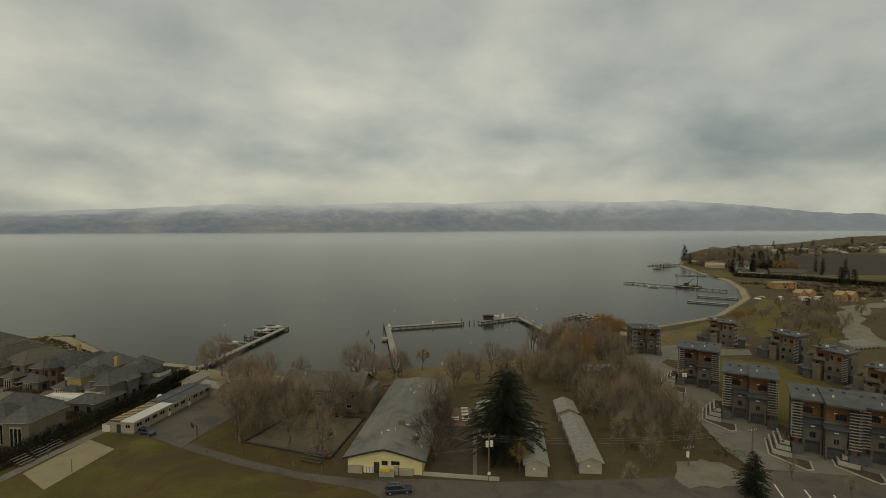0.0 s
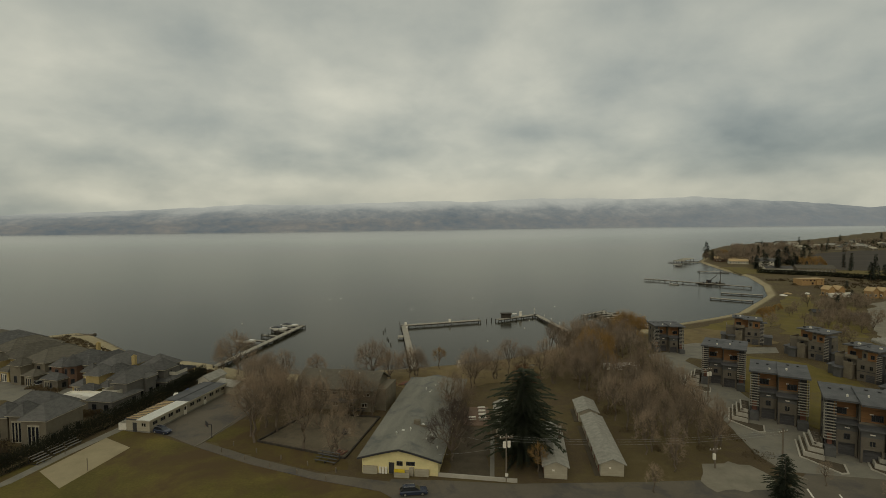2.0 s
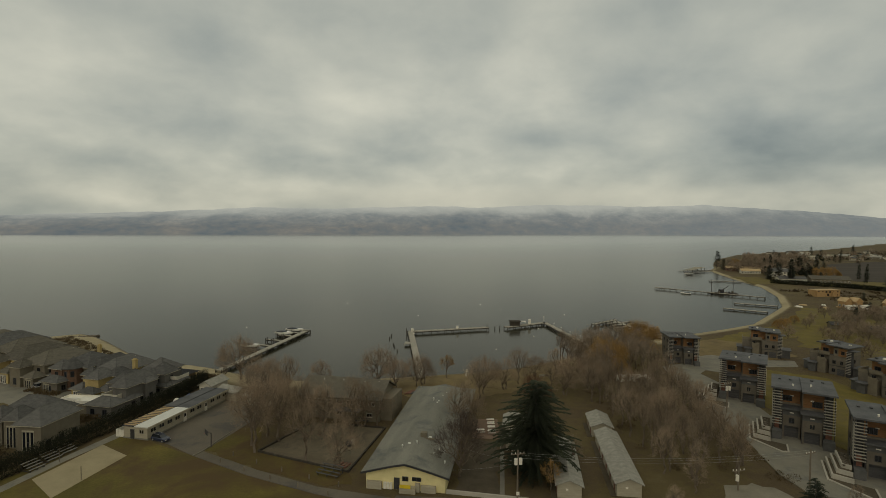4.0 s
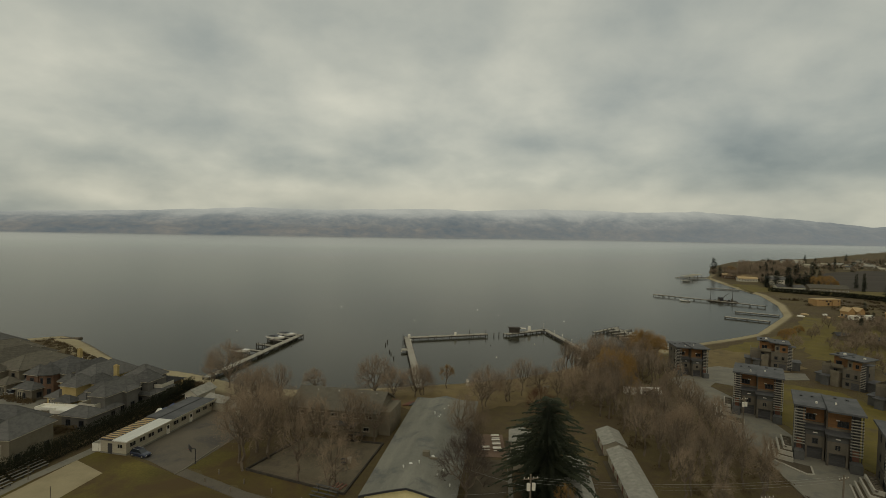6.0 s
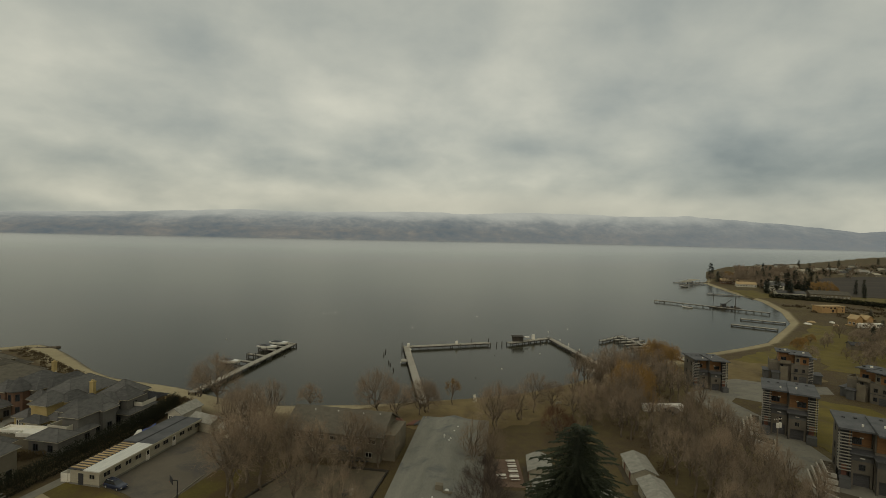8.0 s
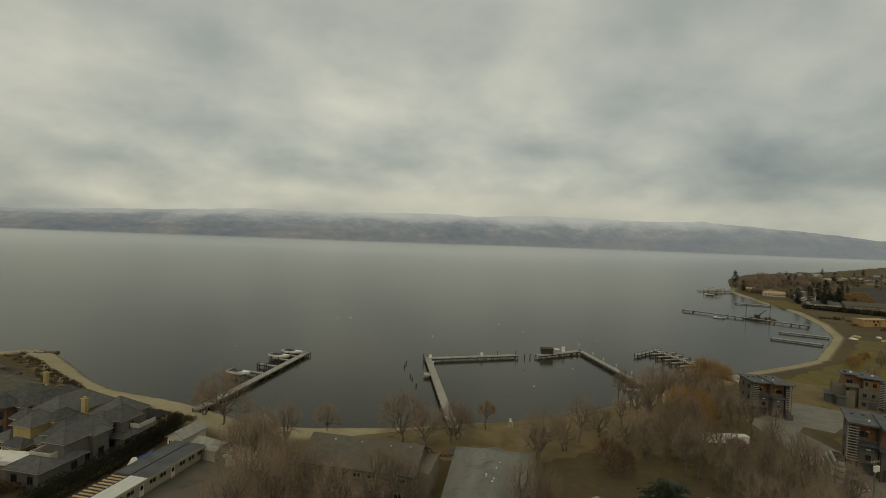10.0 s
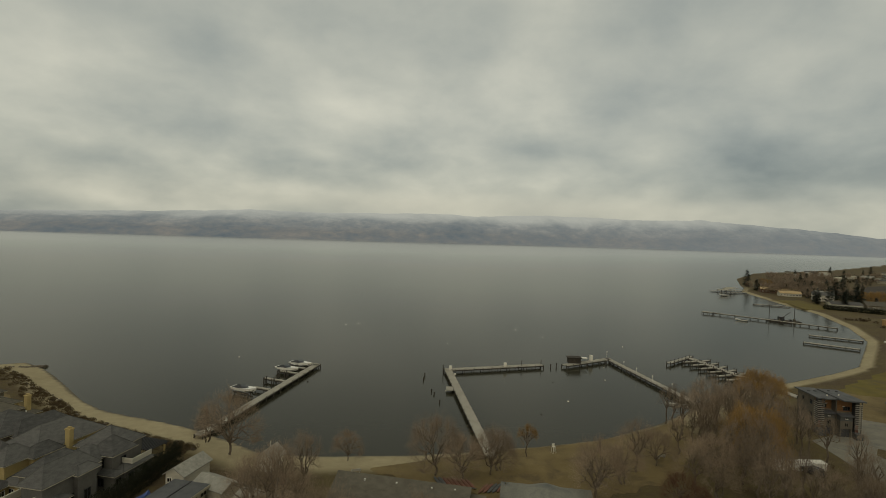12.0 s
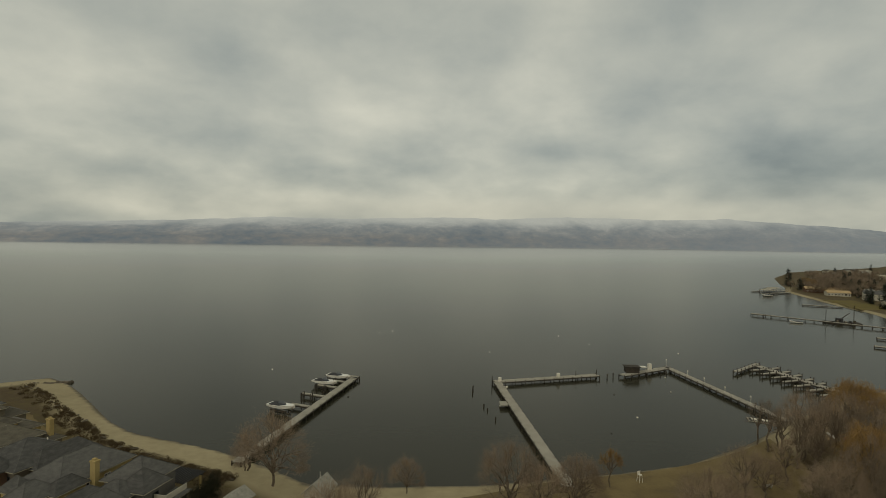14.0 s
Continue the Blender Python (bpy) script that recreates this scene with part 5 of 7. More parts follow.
# ---- docks and boats ----
def dock_run(parent, a, b, w=2.2, z=0.2, every=4.0, rail=False, name="deck"):
    a, b = Vector((*a, 0)), Vector((*b, 0))
    d = (b - a).normalized()
    n = Vector((-d.y, d.x, 0)) * (w / 2)
    bm = bmesh.new()
    prism(bm, [(c.x, c.y) for c in (a - n, b - n, b + n, a + n)], z - 0.22, z)
    part(name, bm, "dock_wood", parent)
    bm = bmesh.new()
    for s in (-1, 1):
        e = n * s * 0.9
        prism(bm, [(c.x, c.y) for c in (a + e - n * 0.12, b + e - n * 0.12, b + e + n * 0.12, a + e + n * 0.12)], z - 0.55, z - 0.23)
    part("beam", bm, "pile_wood", parent)
    k = max(1, int((b - a).length / every))
    for i in range(k + 1):
        c = a.lerp(b, i / k)
        for s in (-1, 1):
            q = c + n * s * 0.92
            part("dock_post", tubes(((q.x, q.y, -3.4), (q.x, q.y, z + (0.1 if not rail else 0.55)), 0.17, 0.15, 7)), "pile_wood", parent)


dock = thing("dock", "long weathered wooden boat dock with finger slips and lifts", "dock", group="lake docks")
dock_run(dock, (-70.4, 171), (-59.5, 236.2), 2.2, 0.25)
dock_run(dock, (-65.5, 239.4), (-58.5, 235.8), 2.0, 0.25)
for k, ln in ((0.57, 5.5), (0.70, 7.0), (0.83, 6.5), (0.92, 5.0)):
    bx, by = -71.2 + 11.7 * k, 166 + 70.2 * k
    dock_run(dock, (bx - 1.1, by + 0.2), (bx - 1.1 - ln, by + 0.2 + ln * 0.38), 1.1, 0.2, 3.0)
for k in (0.64, 0.66, 0.76, 0.78, 0.87, 0.89):
    bx, by = -71.2 + 11.7 * k - 3.6, 166 + 70.2 * k + 1.6
    for px, py in ((bx, by), (bx - 2.6, by + 1)):
        part("lift_post", tubes(((px, py, -3), (px, py, 1.5), 0.16, 0.16, 6)), "pile_wood", dock)

dock = thing("dock", "L-shaped weathered wooden pier on dark piles", "dock", group="lake docks")
dock_run(dock, (-6.7, 165), (-14.1, 234.6), 2.4, 0.25)
dock_run(dock, (-15.2, 235.2), (20.4, 247.0), 2.6, 0.25, 3.2)
part("landing", boxes((-15.2, -13.1, 212, 215.5, -0.3, 0.05)), "dock_wood", dock)
for x, y in ((-13.4, 235.4), (6.3, 242.4)):
    part("bench_box", boxes((x - 0.5, x + 0.5, y - 0.4, y + 0.4, 0.25, 1.5)), "white_paint", dock, "white box on the deck")
part("life_ring_post", tubes(((-12.2, 225, 0.25), (-12.2, 225, 1.6), 0.06), ((-12.5, 225, 1.3), (-11.9, 225, 1.5), 0.3, 0.3, 8)), "white_paint", dock, "white life ring post")
for x, y in ((12.5, 244.3), (20.0, 246.8), (-15.9, 234.4)):
    part("mooring_post", tubes(((x, y, -3), (x, y, 2.0), 0.14, 0.12)), "pile_wood", dock)

dock = thing("dock", "angled wooden fuel pier with a small kiosk and bollards", "dock", group="lake docks")
dock_run(dock, (28.6, 247.4), (49.2, 260.2), 2.6, 0.25, 3.2)
dock_run(dock, (48.9, 260.8), (57.2, 205), 2.2, 0.25, 3.2)
part("kiosk", boxes((31.0, 35.5, 250.2, 253.0, 0.25, 2.2), (30.6, 35.9, 249.8, 253.4, 2.2, 2.4)), "pile_wood", dock, "dark flat-roofed kiosk")
part("pump_box", boxes((40.2, 41.4, 255.0, 256.0, 0.25, 2.4)), "white_paint", dock, "white fuel pump cabinet")
part("canopy", boxes((35.6, 38.6, 252.4, 254.3, 1.6, 1.9)), "white_tarp", dock)
for x, y, hh in ((48.5, 260.4, 2.8), (50.8, 248, 1.8), (52.1, 239, 1.8), (53.6, 229.0, 1.8), (55.2, 218, 2.2)):
    part("lamp_post", tubes(((x, y, 0.2), (x, y, hh), 0.06), ((x, y, hh), (x, y, hh + 0.35), 0.2, 0.12, 8)), "white_paint", dock)

dock = thing("dock", "marina dock with a central walkway and many finger berths", "dock", group="lake docks")
ms, me_ = (89.2, 229.0), (84.6, 266.5)
dock_run(dock, (94, 214), me_, 2.6, 0.2, 4.0)
dock_run(dock, (71.2, 256.6), (86.4, 270.0), 1.6, 0.2, 3.2, True)
for i in range(7):
    k = 0.06 + i * 0.135
    x, y = ms[0] + (me_[0] - ms[0]) * k, ms[1] + (me_[1] - ms[1]) * k
    for s in (-1, 1):
        dock_run(dock, (x + s * 0.9, y), (x + s * (7.0 if s < 0 else 5.6), y + s * 2.4), 1.1, 0.2, 2.8, True, "finger")

for i, (x, y, hh) in enumerate(((-22.3, 225, 0.0), (-19.6, 213, -0.1), (-18.8, 210, -0.2), (-17.2, 202.5, -0.1), (-22.0, 230, 0.1), (23.6, 247, 0.5), (26.0, 248.4, 0.6), (43.6, 253, 0.3), (46.6, 255, 0.1), (38.0, 250.0, 0.2))):
    solid("mooring_post", tubes(((x, y, -3.6), (x, y, hh), 0.2, 0.18, 8)), "pile_wood", "weathered mooring pile standing in the lake", "pile", group="mooring piles")


def speedboat(label, m, canopy="canvas_dark"):
    b = thing("speedboat", label, "boat", m, "boats at the docks")
    bm = bmesh.new()
    rows = []
    for y, w, zb, zt in ((-3.4, 1.15, 0.25, 1.05), (-1.5, 1.3, 0.05, 1.1), (0.8, 1.25, 0.05, 1.2), (2.4, 0.8, 0.3, 1.35), (3.6, 0.06, 0.9, 1.5)):
        rows.append([bm.verts.new((x, y, z)) for x, z in ((-w, zt), (-w * 0.9, zb + 0.45), (0, zb), (w * 0.9, zb + 0.45), (w, zt))])
    for r0, r1 in zip(rows[:-1], rows[1:]):
        for i in range(4):
            bm.faces.new((r0[i], r0[i + 1], r1[i + 1], r1[i]))
        bm.faces.new((r0[4], r0[0], r1[0], r1[4]))
    bm.faces.new(rows[0])
    part("hull", bm, "gelcoat", b, "white gelcoat hull")
    bm = bmesh.new()
    box(bm, -1.02, 1.02, -2.7, 0.1, 1.06, 1.25)
    part("cockpit", bm, canopy, b, "dark open cockpit")
    bm = bmesh.new()
    v = [bm.verts.new(c) for c in ((-1.1, 0.2, 1.2), (1.1, 0.2, 1.2), (0.85, -0.45, 1.78), (-0.85, -0.45, 1.78), (0.0, 1.3, 1.25))]
    bm.faces.new((v[0], v[1], v[2], v[3]))
    bm.faces.new((v[0], v[4], v[1]))
    bm.faces.new((v[0], v[3], v[4]))
    bm.faces.new((v[1], v[4], v[2]))
    bm.faces.new((v[3], v[2], v[4]))
    part("windscreen", bm, "window_glass", b)
    part("stripe", boxes((-1.22, 1.22, -3.42, -3.38, 0.75, 0.9)), canopy, b)
    for x in (-0.7, 0.7):
        part("cradle", boxes((x - 0.08, x + 0.08, -2.6, 2.0, -0.25, 0.08), (x - 0.1, x + 0.1, -2.3, -2.1, -2.4, -0.2), (x - 0.1, x + 0.1, 1.2, 1.4, -2.4, -0.2)), "pile_wood", b)
    return b


for x, y, z, rz, lab in ((-72.6, 204.6, -0.3, -112, "white speedboat with a dark cover raised on a lift"), (-67.2, 228.6, -0.35, -112, "white covered runabout on a boat lift"), (-64.6, 235.6, -0.35, -112, "small white covered boat on a lift"), (252, 548, -0.6, 80, "white cabin boat moored by the point")):
    speedboat(lab, pose(x, y, z, 0, 0, rz) @ Matrix.Diagonal((1.2, 1.2, 1.15, 1)))
# swim raft and its two white pads
raft = thing("swim_raft", "floating wooden frame with two white pads", "raft", pose(52.0, 207.5, -1.0, 0, 0, -20))
part("frame", boxes((-3, 3, -1.6, -1.3, -0.2, 0.2), (-3, 3, 1.3, 1.6, -0.2, 0.2), (-3, -2.7, -1.3, 1.3, -0.2, 0.2), (2.7, 3, -1.3, 1.3, -0.2, 0.2)), "dock_wood", raft)
for x in (-1.2, 1.2):
    part("pad", boxes((x - 0.8, x + 0.8, -0.2, 1.0, 0.05, 0.3)), "white_paint", raft, "white float pad")
rng = random.Random(5)
for i in range(26):
    x, y = rng.uniform(-95, 75), rng.uniform(176, 330)
    if y < 178 + max(0, x) * 0.7 + max(0, -60 - x) * 0.4:
        continue
    bm = bmesh.new()
    bmesh.ops.create_icosphere(bm, subdivisions=2, radius=rng.uniform(0.16, 0.26))
    solid("buoy", bm, "white_paint" if i % 3 else "pile_wood", "small white mooring buoy" if i % 3 else "small dark mooring buoy", "buoy", pose(x, y, -0.95), "mooring buoys")


# ---- trees and hedges ----
def bare_tree(seed, height, width, fork, limbs=7, subs=5, twigs=6, droop=0.0, stems=1, lean=0.0, spray=3):
    """Branch segments of a leafless tree with a domed crown: limbs rise from the fork and arch outwards, dividing four times.
    Gives (limbs, fine twigs) as lists of (start, end, radius, end radius)."""
    r = random.Random(seed)
    wood, fine = [], []
    base = height * 0.019

    def tip(az, th, k):
        s = math.sin(min(th, 1.75)) * width / 2 * k
        c = math.cos(min(th, 1.75))
        return Vector((s * math.cos(az), s * math.sin(az), height * fork + height * (1 - fork) * (0.2 + 0.8 * max(c, -0.12)) * k))

    def at(root, end, f):
        d = end - root
        return root + Vector((d.x * f ** 1.25, d.y * f ** 1.25, d.z * f ** 0.82))

    def bend(store, p, q, ra, rb, n=2):
        last = p
        for i in range(n):
            u = (i + 1) / n
            c = p.lerp(q, u)
            if i < n - 1:
                c += Vector((r.gauss(0, 1), r.gauss(0, 1), r.gauss(0, 0.6))) * (q - p).length * 0.07
            store.append((last, c, ra + (rb - ra) * (u - 1 / n), ra + (rb - ra) * u))
            last = c

    roots = []
    for k in range(stems):
        foot = Vector((r.uniform(-0.5, 0.5), r.uniform(-0.5, 0.5), -0.2)) if stems > 1 else Vector((0, 0, -0.2))
        top = Vector((foot.x * 2.2 + lean, foot.y * 2.2, height * fork))
        bend(wood, foot, top, base, base * 0.8, 3)
        roots.append(top)
    turn = r.uniform(0, 6.28)
    for i in range(limbs):
        root = roots[i % stems]
        az, th = turn + i * 2.4 + r.uniform(-0.3, 0.3), 0.16 + 1.2 * math.sqrt((i + 0.5) / limbs)
        k1 = r.uniform(0.86, 1.06)
        a = at(root, tip(az, th, k1), r.uniform(0.36, 0.46))
        bend(wood, root, a, base * 0.62, base * 0.4, 3)
        for j in range(subs):
            az2, th2 = az + r.uniform(-0.75, 0.75) / max(0.5, math.sin(th)), max(0.0, th + r.uniform(-0.42, 0.42))
            b_ = at(root, tip(az2, th2, k1), r.uniform(0.6, 0.74))
            bend(wood, a, b_, base * 0.34, base * 0.2)
            for m in range(subs):
                az3, th3 = az2 + r.uniform(-0.4, 0.4) / max(0.5, math.sin(th2)), max(0.0, th2 + r.uniform(-0.26, 0.26))
                k3 = k1 * r.uniform(0.9, 1.06)
                c = at(root, tip(az3, th3, k3), r.uniform(0.78, 0.9))
                bend(fine, b_, c, base * 0.17, base * 0.09)
                for n in range(twigs):
                    az4, th4 = az3 + r.uniform(-0.26, 0.26) / max(0.5, math.sin(th3)), max(0.0, th3 + r.uniform(-0.2, 0.2))
                    s = b_.lerp(c, r.uniform(0.35, 1.0))
                    e = at(root, tip(az4, th4, k3 * r.uniform(0.86, 1.08)), 1.0)
                    e.z -= droop * r.uniform(0.5, 1.3)
                    fine.append((s, e, base * 0.085, base * 0.035))
                    for q in range(spray):
                        p = s.lerp(e, r.uniform(0.3, 1.0))
                        d = (e - s).normalized() + Vector((r.gauss(0, 0.6), r.gauss(0, 0.6), r.gauss(0.1, 0.5)))
                        d = d.normalized() * r.uniform(0.35, 1.0) * height * 0.075
                        fine.append((p, p + d - Vector((0, 0, droop * r.uniform(0.2, 0.9))), base * 0.05, 0.006))
    return wood, fine


def sticks(name, segs, sides, material, thin=1.0):
    """Tapered sticks in one mesh: closed tubes for limbs, slim three-sided points for twigs."""
    vs, fs = [], []
    for a, b, ra, rb in segs:
        q = (b - a).to_track_quat("Z", "Y")
        base = len(vs)
        point = sides == 3 and rb < 0.012
        for c, rr in ((a, ra), (b, rb)):
            if point and c is b:
                vs.append(tuple(b))
                break
            for i in range(sides):
                w = 2 * math.pi * i / sides
                vs.append(tuple(c + q @ Vector((rr * thin * math.cos(w), rr * thin * math.sin(w), 0))))
        for i in range(sides):
            j = (i + 1) % sides
            fs.append((base + i, base + j, base + sides) if point else (base + i, base + j, base + sides + j, base + sides + i))
    me = bpy.data.meshes.new(name)
    me.from_pydata(vs, [], fs)
    me.materials.append(MATS[material])
    return me


def tree_kind(label, seed, height, width, fork, twig_mat, m, thin=1.0, group="bare shade trees", **kw):
    t = thing("tree", label, "tree", m, group)
    wood, fine = bare_tree(seed, height, width, fork, **kw)
    tr = new("trunk", sticks("trunk", wood, 6, "bark"))
    cr = new("crown", sticks("crown", fine, 3, twig_mat, thin))
    tr.parent = cr.parent = t
    return t


kinds = {}


def plant(kind, x, y, size=1.0, turn=None):
    """Sets a tree of a kind; the first of a kind is built, the rest are copies that share its meshes."""
    turn = random.uniform(0, 360) if turn is None else turn
    m = pose(x, y, 0, 0, 0, turn) @ Matrix.Diagonal((size, size, size * random.uniform(0.93, 1.07), 1))
    if kind not in kinds:
        kinds[kind] = MAKERS[kind](m)
    else:
        ob = copy_thing(kinds[kind], m)
        ob.matrix_basis = m


def spruce(m, label, seed, height, radius, tiers, group="dark conifers", material="needles", fat=1.0, fine=3.2, boughs=13):
    """A conifer: drooping whorled boughs, each carrying sprays of flat needle twigs."""
    r = random.Random(seed)
    t = thing("conifer", label, "tree", m, group)
    part("trunk", tubes(((0, 0, -0.2), (0, 0, height * 0.97), height * 0.02, 0.03, 8)), "bark", t)
    vs, fs = [], []
    for i in range(tiers):
        u = (i + r.uniform(-0.3, 0.3)) / tiers
        z = height * (0.05 + 0.95 * u)
        reach = radius * (1 - u) ** (0.44 if tiers > 60 else 0.6) * (0.62 + 0.38 * min(1, u * 5)) * r.uniform(0.72, 1.12) + 0.2
        for k in range(max(5, int(boughs * (1 - u * 0.5)))):
            ang = r.uniform(0, 2 * math.pi)
            lobe = 0.8 * noise.noise((2.1 * math.cos(ang), 2.1 * math.sin(ang), u * 5.0 + seed))
            ln = reach * (r.uniform(0.6, 1.08) + lobe)
            d = Vector((math.cos(ang), math.sin(ang), 0))
            side = Vector((-d.y, d.x, 0))
            sag = r.uniform(0.18, 0.42) * ln
            n = max(3, int(ln * fine))
            z1 = z + r.uniform(-0.9, 0.9) * height / tiers
            for j in range(n):
                s = (j + 1) / n
                c = Vector((0, 0, z1)) + d * (ln * s) + Vector((0, 0, -sag * s * s + 0.18 * ln * s))
                for e in (-1, 1, 0):
                    tip = c + side * (e * r.uniform(0.3, 0.65) * fat * (1.15 - 0.6 * s)) + d * r.uniform(0.2, 0.6) + Vector((0, 0, r.uniform(-0.42, 0.0)))
                    w = r.uniform(0.12, 0.24) * fat
                    b = len(vs)
                    vs += [tuple(c + d * w), tuple(c - d * w + Vector((0, 0, -0.08))), tuple(tip)]
                    fs.append((b, b + 1, b + 2))
    me = bpy.data.meshes.new("crown")
    me.from_pydata(vs, [], fs)
    me.materials.append(MATS[material])
    cr = new("crown", me)
    cr.parent = t
    return t


MAKERS = {
    "round": lambda m: tree_kind("bare deciduous tree with a dense rounded brown crown", 3, 12.0, 10.5, 0.29, "twig", m, 0.5, twigs=5, spray=3),
    "wide": lambda m: tree_kind("bare wide-spreading deciduous tree with fine brown twigs", 11, 11.0, 12.0, 0.27, "twig", m, 0.5, limbs=8, twigs=5, spray=3),
    "tall": lambda m: tree_kind("tall bare deciduous tree with upright brown limbs", 23, 13.5, 8.8, 0.32, "twig", m, 0.46, limbs=7, twigs=5, spray=3),
    "full": lambda m: tree_kind("large bare shore tree with a dense fuzzy rounded crown", 19, 10.5, 12.0, 0.15, "twig", m, 0.6, group="shore trees", limbs=9, twigs=8, spray=4),
    "multi": lambda m: tree_kind("bare multi-stemmed deciduous tree on the shore", 31, 11.0, 9.5, 0.1, "twig", m, 0.55, stems=3, limbs=7, twigs=6, spray=3),
    "sapling": lambda m: tree_kind("slender bare woodland tree with a thin grey-brown crown", 37, 12.0, 6.0, 0.36, "twig_grey", m, 0.6, group="woodland trees", limbs=5, subs=4, twigs=5, spray=3),
    "dark": lambda m: tree_kind("dark bare tree with heavy crooked limbs beside the hall", 41, 12.0, 11.5, 0.16, "twig_dark", m, 0.9, limbs=8),
    "willow": lambda m: tree_kind("golden weeping willow with hanging bare twigs", 53, 9.5, 10.5, 0.14, "twig_gold", m, 1.0, group="golden willows", droop=1.3, limbs=8, twigs=8, spray=4),
    "rust": lambda m: tree_kind("small rust-brown bush-like bare tree", 61, 6.5, 7.0, 0.08, "twig_rust", m, 1.1, group="rust bushes", stems=3),
    "young": lambda m: tree_kind("young slender bare tree with orange-brown twigs", 71, 7.5, 4.6, 0.3, "twig_gold", m, 0.9, group="young trees", limbs=6, subs=4, twigs=8),
    "far_tree": lambda m: tree_kind("distant bare deciduous tree with a brown crown", 83, 11.5, 10.5, 0.16, "twig_grey", m, 2.4, group="distant bare trees", limbs=6, subs=4, twigs=4, spray=2),
    "spruce": lambda m: spruce(m, "tall dark green spruce with drooping boughs", 5, 18.0, 8.6, 66, fat=1.3),
    "fir": lambda m: spruce(m, "dark green fir tree at the road edge", 9, 12.5, 5.2, 34),
    "far_conifer": lambda m: spruce(m, "distant dark conifer by the lakeside houses", 15, 18.0, 5.0, 30, fat=3.2, fine=0.9, boughs=11),
    "far_cypress": lambda m: spruce(m, "slim dark columnar conifer", 17, 14.0, 2.0, 26, fat=1.9, fine=1.6, boughs=9),
}

plant("spruce", 16.8, 103.2, 0.96, 20)
plant("fir", 56.5, 86.0, 0.6, 40)

# school grove
for kind, x, y, s in (("tall", -37.8, 111.3, 1.08), ("round", -39.8, 114.6, 1.2), ("tall", -34.6, 116.9, 1.0), ("tall", -26.7, 107.4, 0.95), ("round", -38.2, 119.6, 1.2), ("multi", -19.3, 104.8, 0.95), ("tall", -26.7, 120.7, 0.85), ("tall", -31.0, 121.2, 0.95),
                      ("wide", -42.5, 128.0, 1.25), ("tall", -46.5, 134.0, 1.0), ("round", -44.5, 140.0, 1.05), ("multi", -21.0, 122.0, 0.8), ("tall", -18.2, 126.5, 0.75), ("round", -39.5, 132.5, 1.0), ("tall", -41.0, 145.5, 0.85)):
    plant(kind, x, y, s)
# shore trees
for kind, x, y, s in (("full", -60.3, 162.5, 1.25), ("multi", -67.5, 168.5, 0.6), ("full", -36.0, 161.0, 0.62), ("full", -18.4, 155.6, 1.15), ("full", -13.4, 153.8, 0.9), ("full", -7.6, 156.5, 0.9), ("multi", -5.5, 158.0, 0.7),
                      ("young", 1.0, 166.0, 1.05), ("full", 11.0, 149.6, 1.05), ("wide", 9.5, 146.0, 0.8), ("multi", 17.6, 153.9, 0.75), ("round", 21.8, 159.4, 0.78), ("full", 27.3, 163.0, 0.8), ("tall", 34.5, 169.0, 0.72), ("full", 36.1, 158.5, 0.95), ("round", 41.0, 150.5, 0.8), ("multi", 33.0, 149.0, 0.7), ("tall", 43.5, 173.5, 0.75), ("round", 30.0, 152.0, 0.7),
                      ("full", 53.9, 192.6, 1.15), ("round", 45.5, 180.5, 0.85), ("multi", 60.5, 186.0, 0.8), ("rust", 23.5, 144.2, 1.2), ("rust", 26.2, 143.0, 0.85), ("willow", 72.6, 203.6, 1.3), ("willow", 78.0, 205.5, 1.1), ("willow", 50.0, 166.5, 1.45), ("rust", 63.0, 197.0, 0.7)):
    plant(kind, x, y, s * (1.18 if kind in ("round", "wide", "multi") else 1.0))
# dark tree over the hall roof and its neighbours
for kind, x, y, s in (("dark", 2.9, 101.9, 0.95), ("dark", 3.9, 114.6, 0.72), ("multi", 3.6, 124.5, 1.0), ("multi", 6.2, 125.0, 0.95), ("sapling", 24.5, 105.5, 0.6), ("young", 18.4, 97.0, 0.85), ("round", 39.0, 144.0, 0.9)):
    plant(kind, x, y, s)
# wood between the cabins and the townhouses
rng = random.Random(12)
spots = []
tries = 0
while len(spots) < 92 and tries < 6000:
    tries += 1
    y = rng.uniform(99, 190)
    lo = 40.5
    hi = 58.5 + max(0.0, y - 118) * 0.14
    x = rng.uniform(lo, hi)
    if y < 104 and 46 < x:
        continue
    if any((x - a) ** 2 + (y - b) ** 2 < 9 for a, b in spots):
        continue
    if 48 < x < 63 and 146 < y < 168:
        continue
    spots.append((x, y))
for x, y in spots:
    plant(rng.choice(("sapling", "sapling", "sapling", "sapling", "sapling", "sapling", "tall")), x, y, rng.uniform(0.7, 1.02))
for x, y, s in ((43.2, 96.4, 0.55), (53.8, 102.8, 0.75), (36.5, 89.0, 0.4), (40.7, 103.5, 0.7), (59.3, 121.0, 0.6), (66.5, 90.5, 0.35), (72.5, 84.5, 0.3)):
    plant("tall", x, y, s)
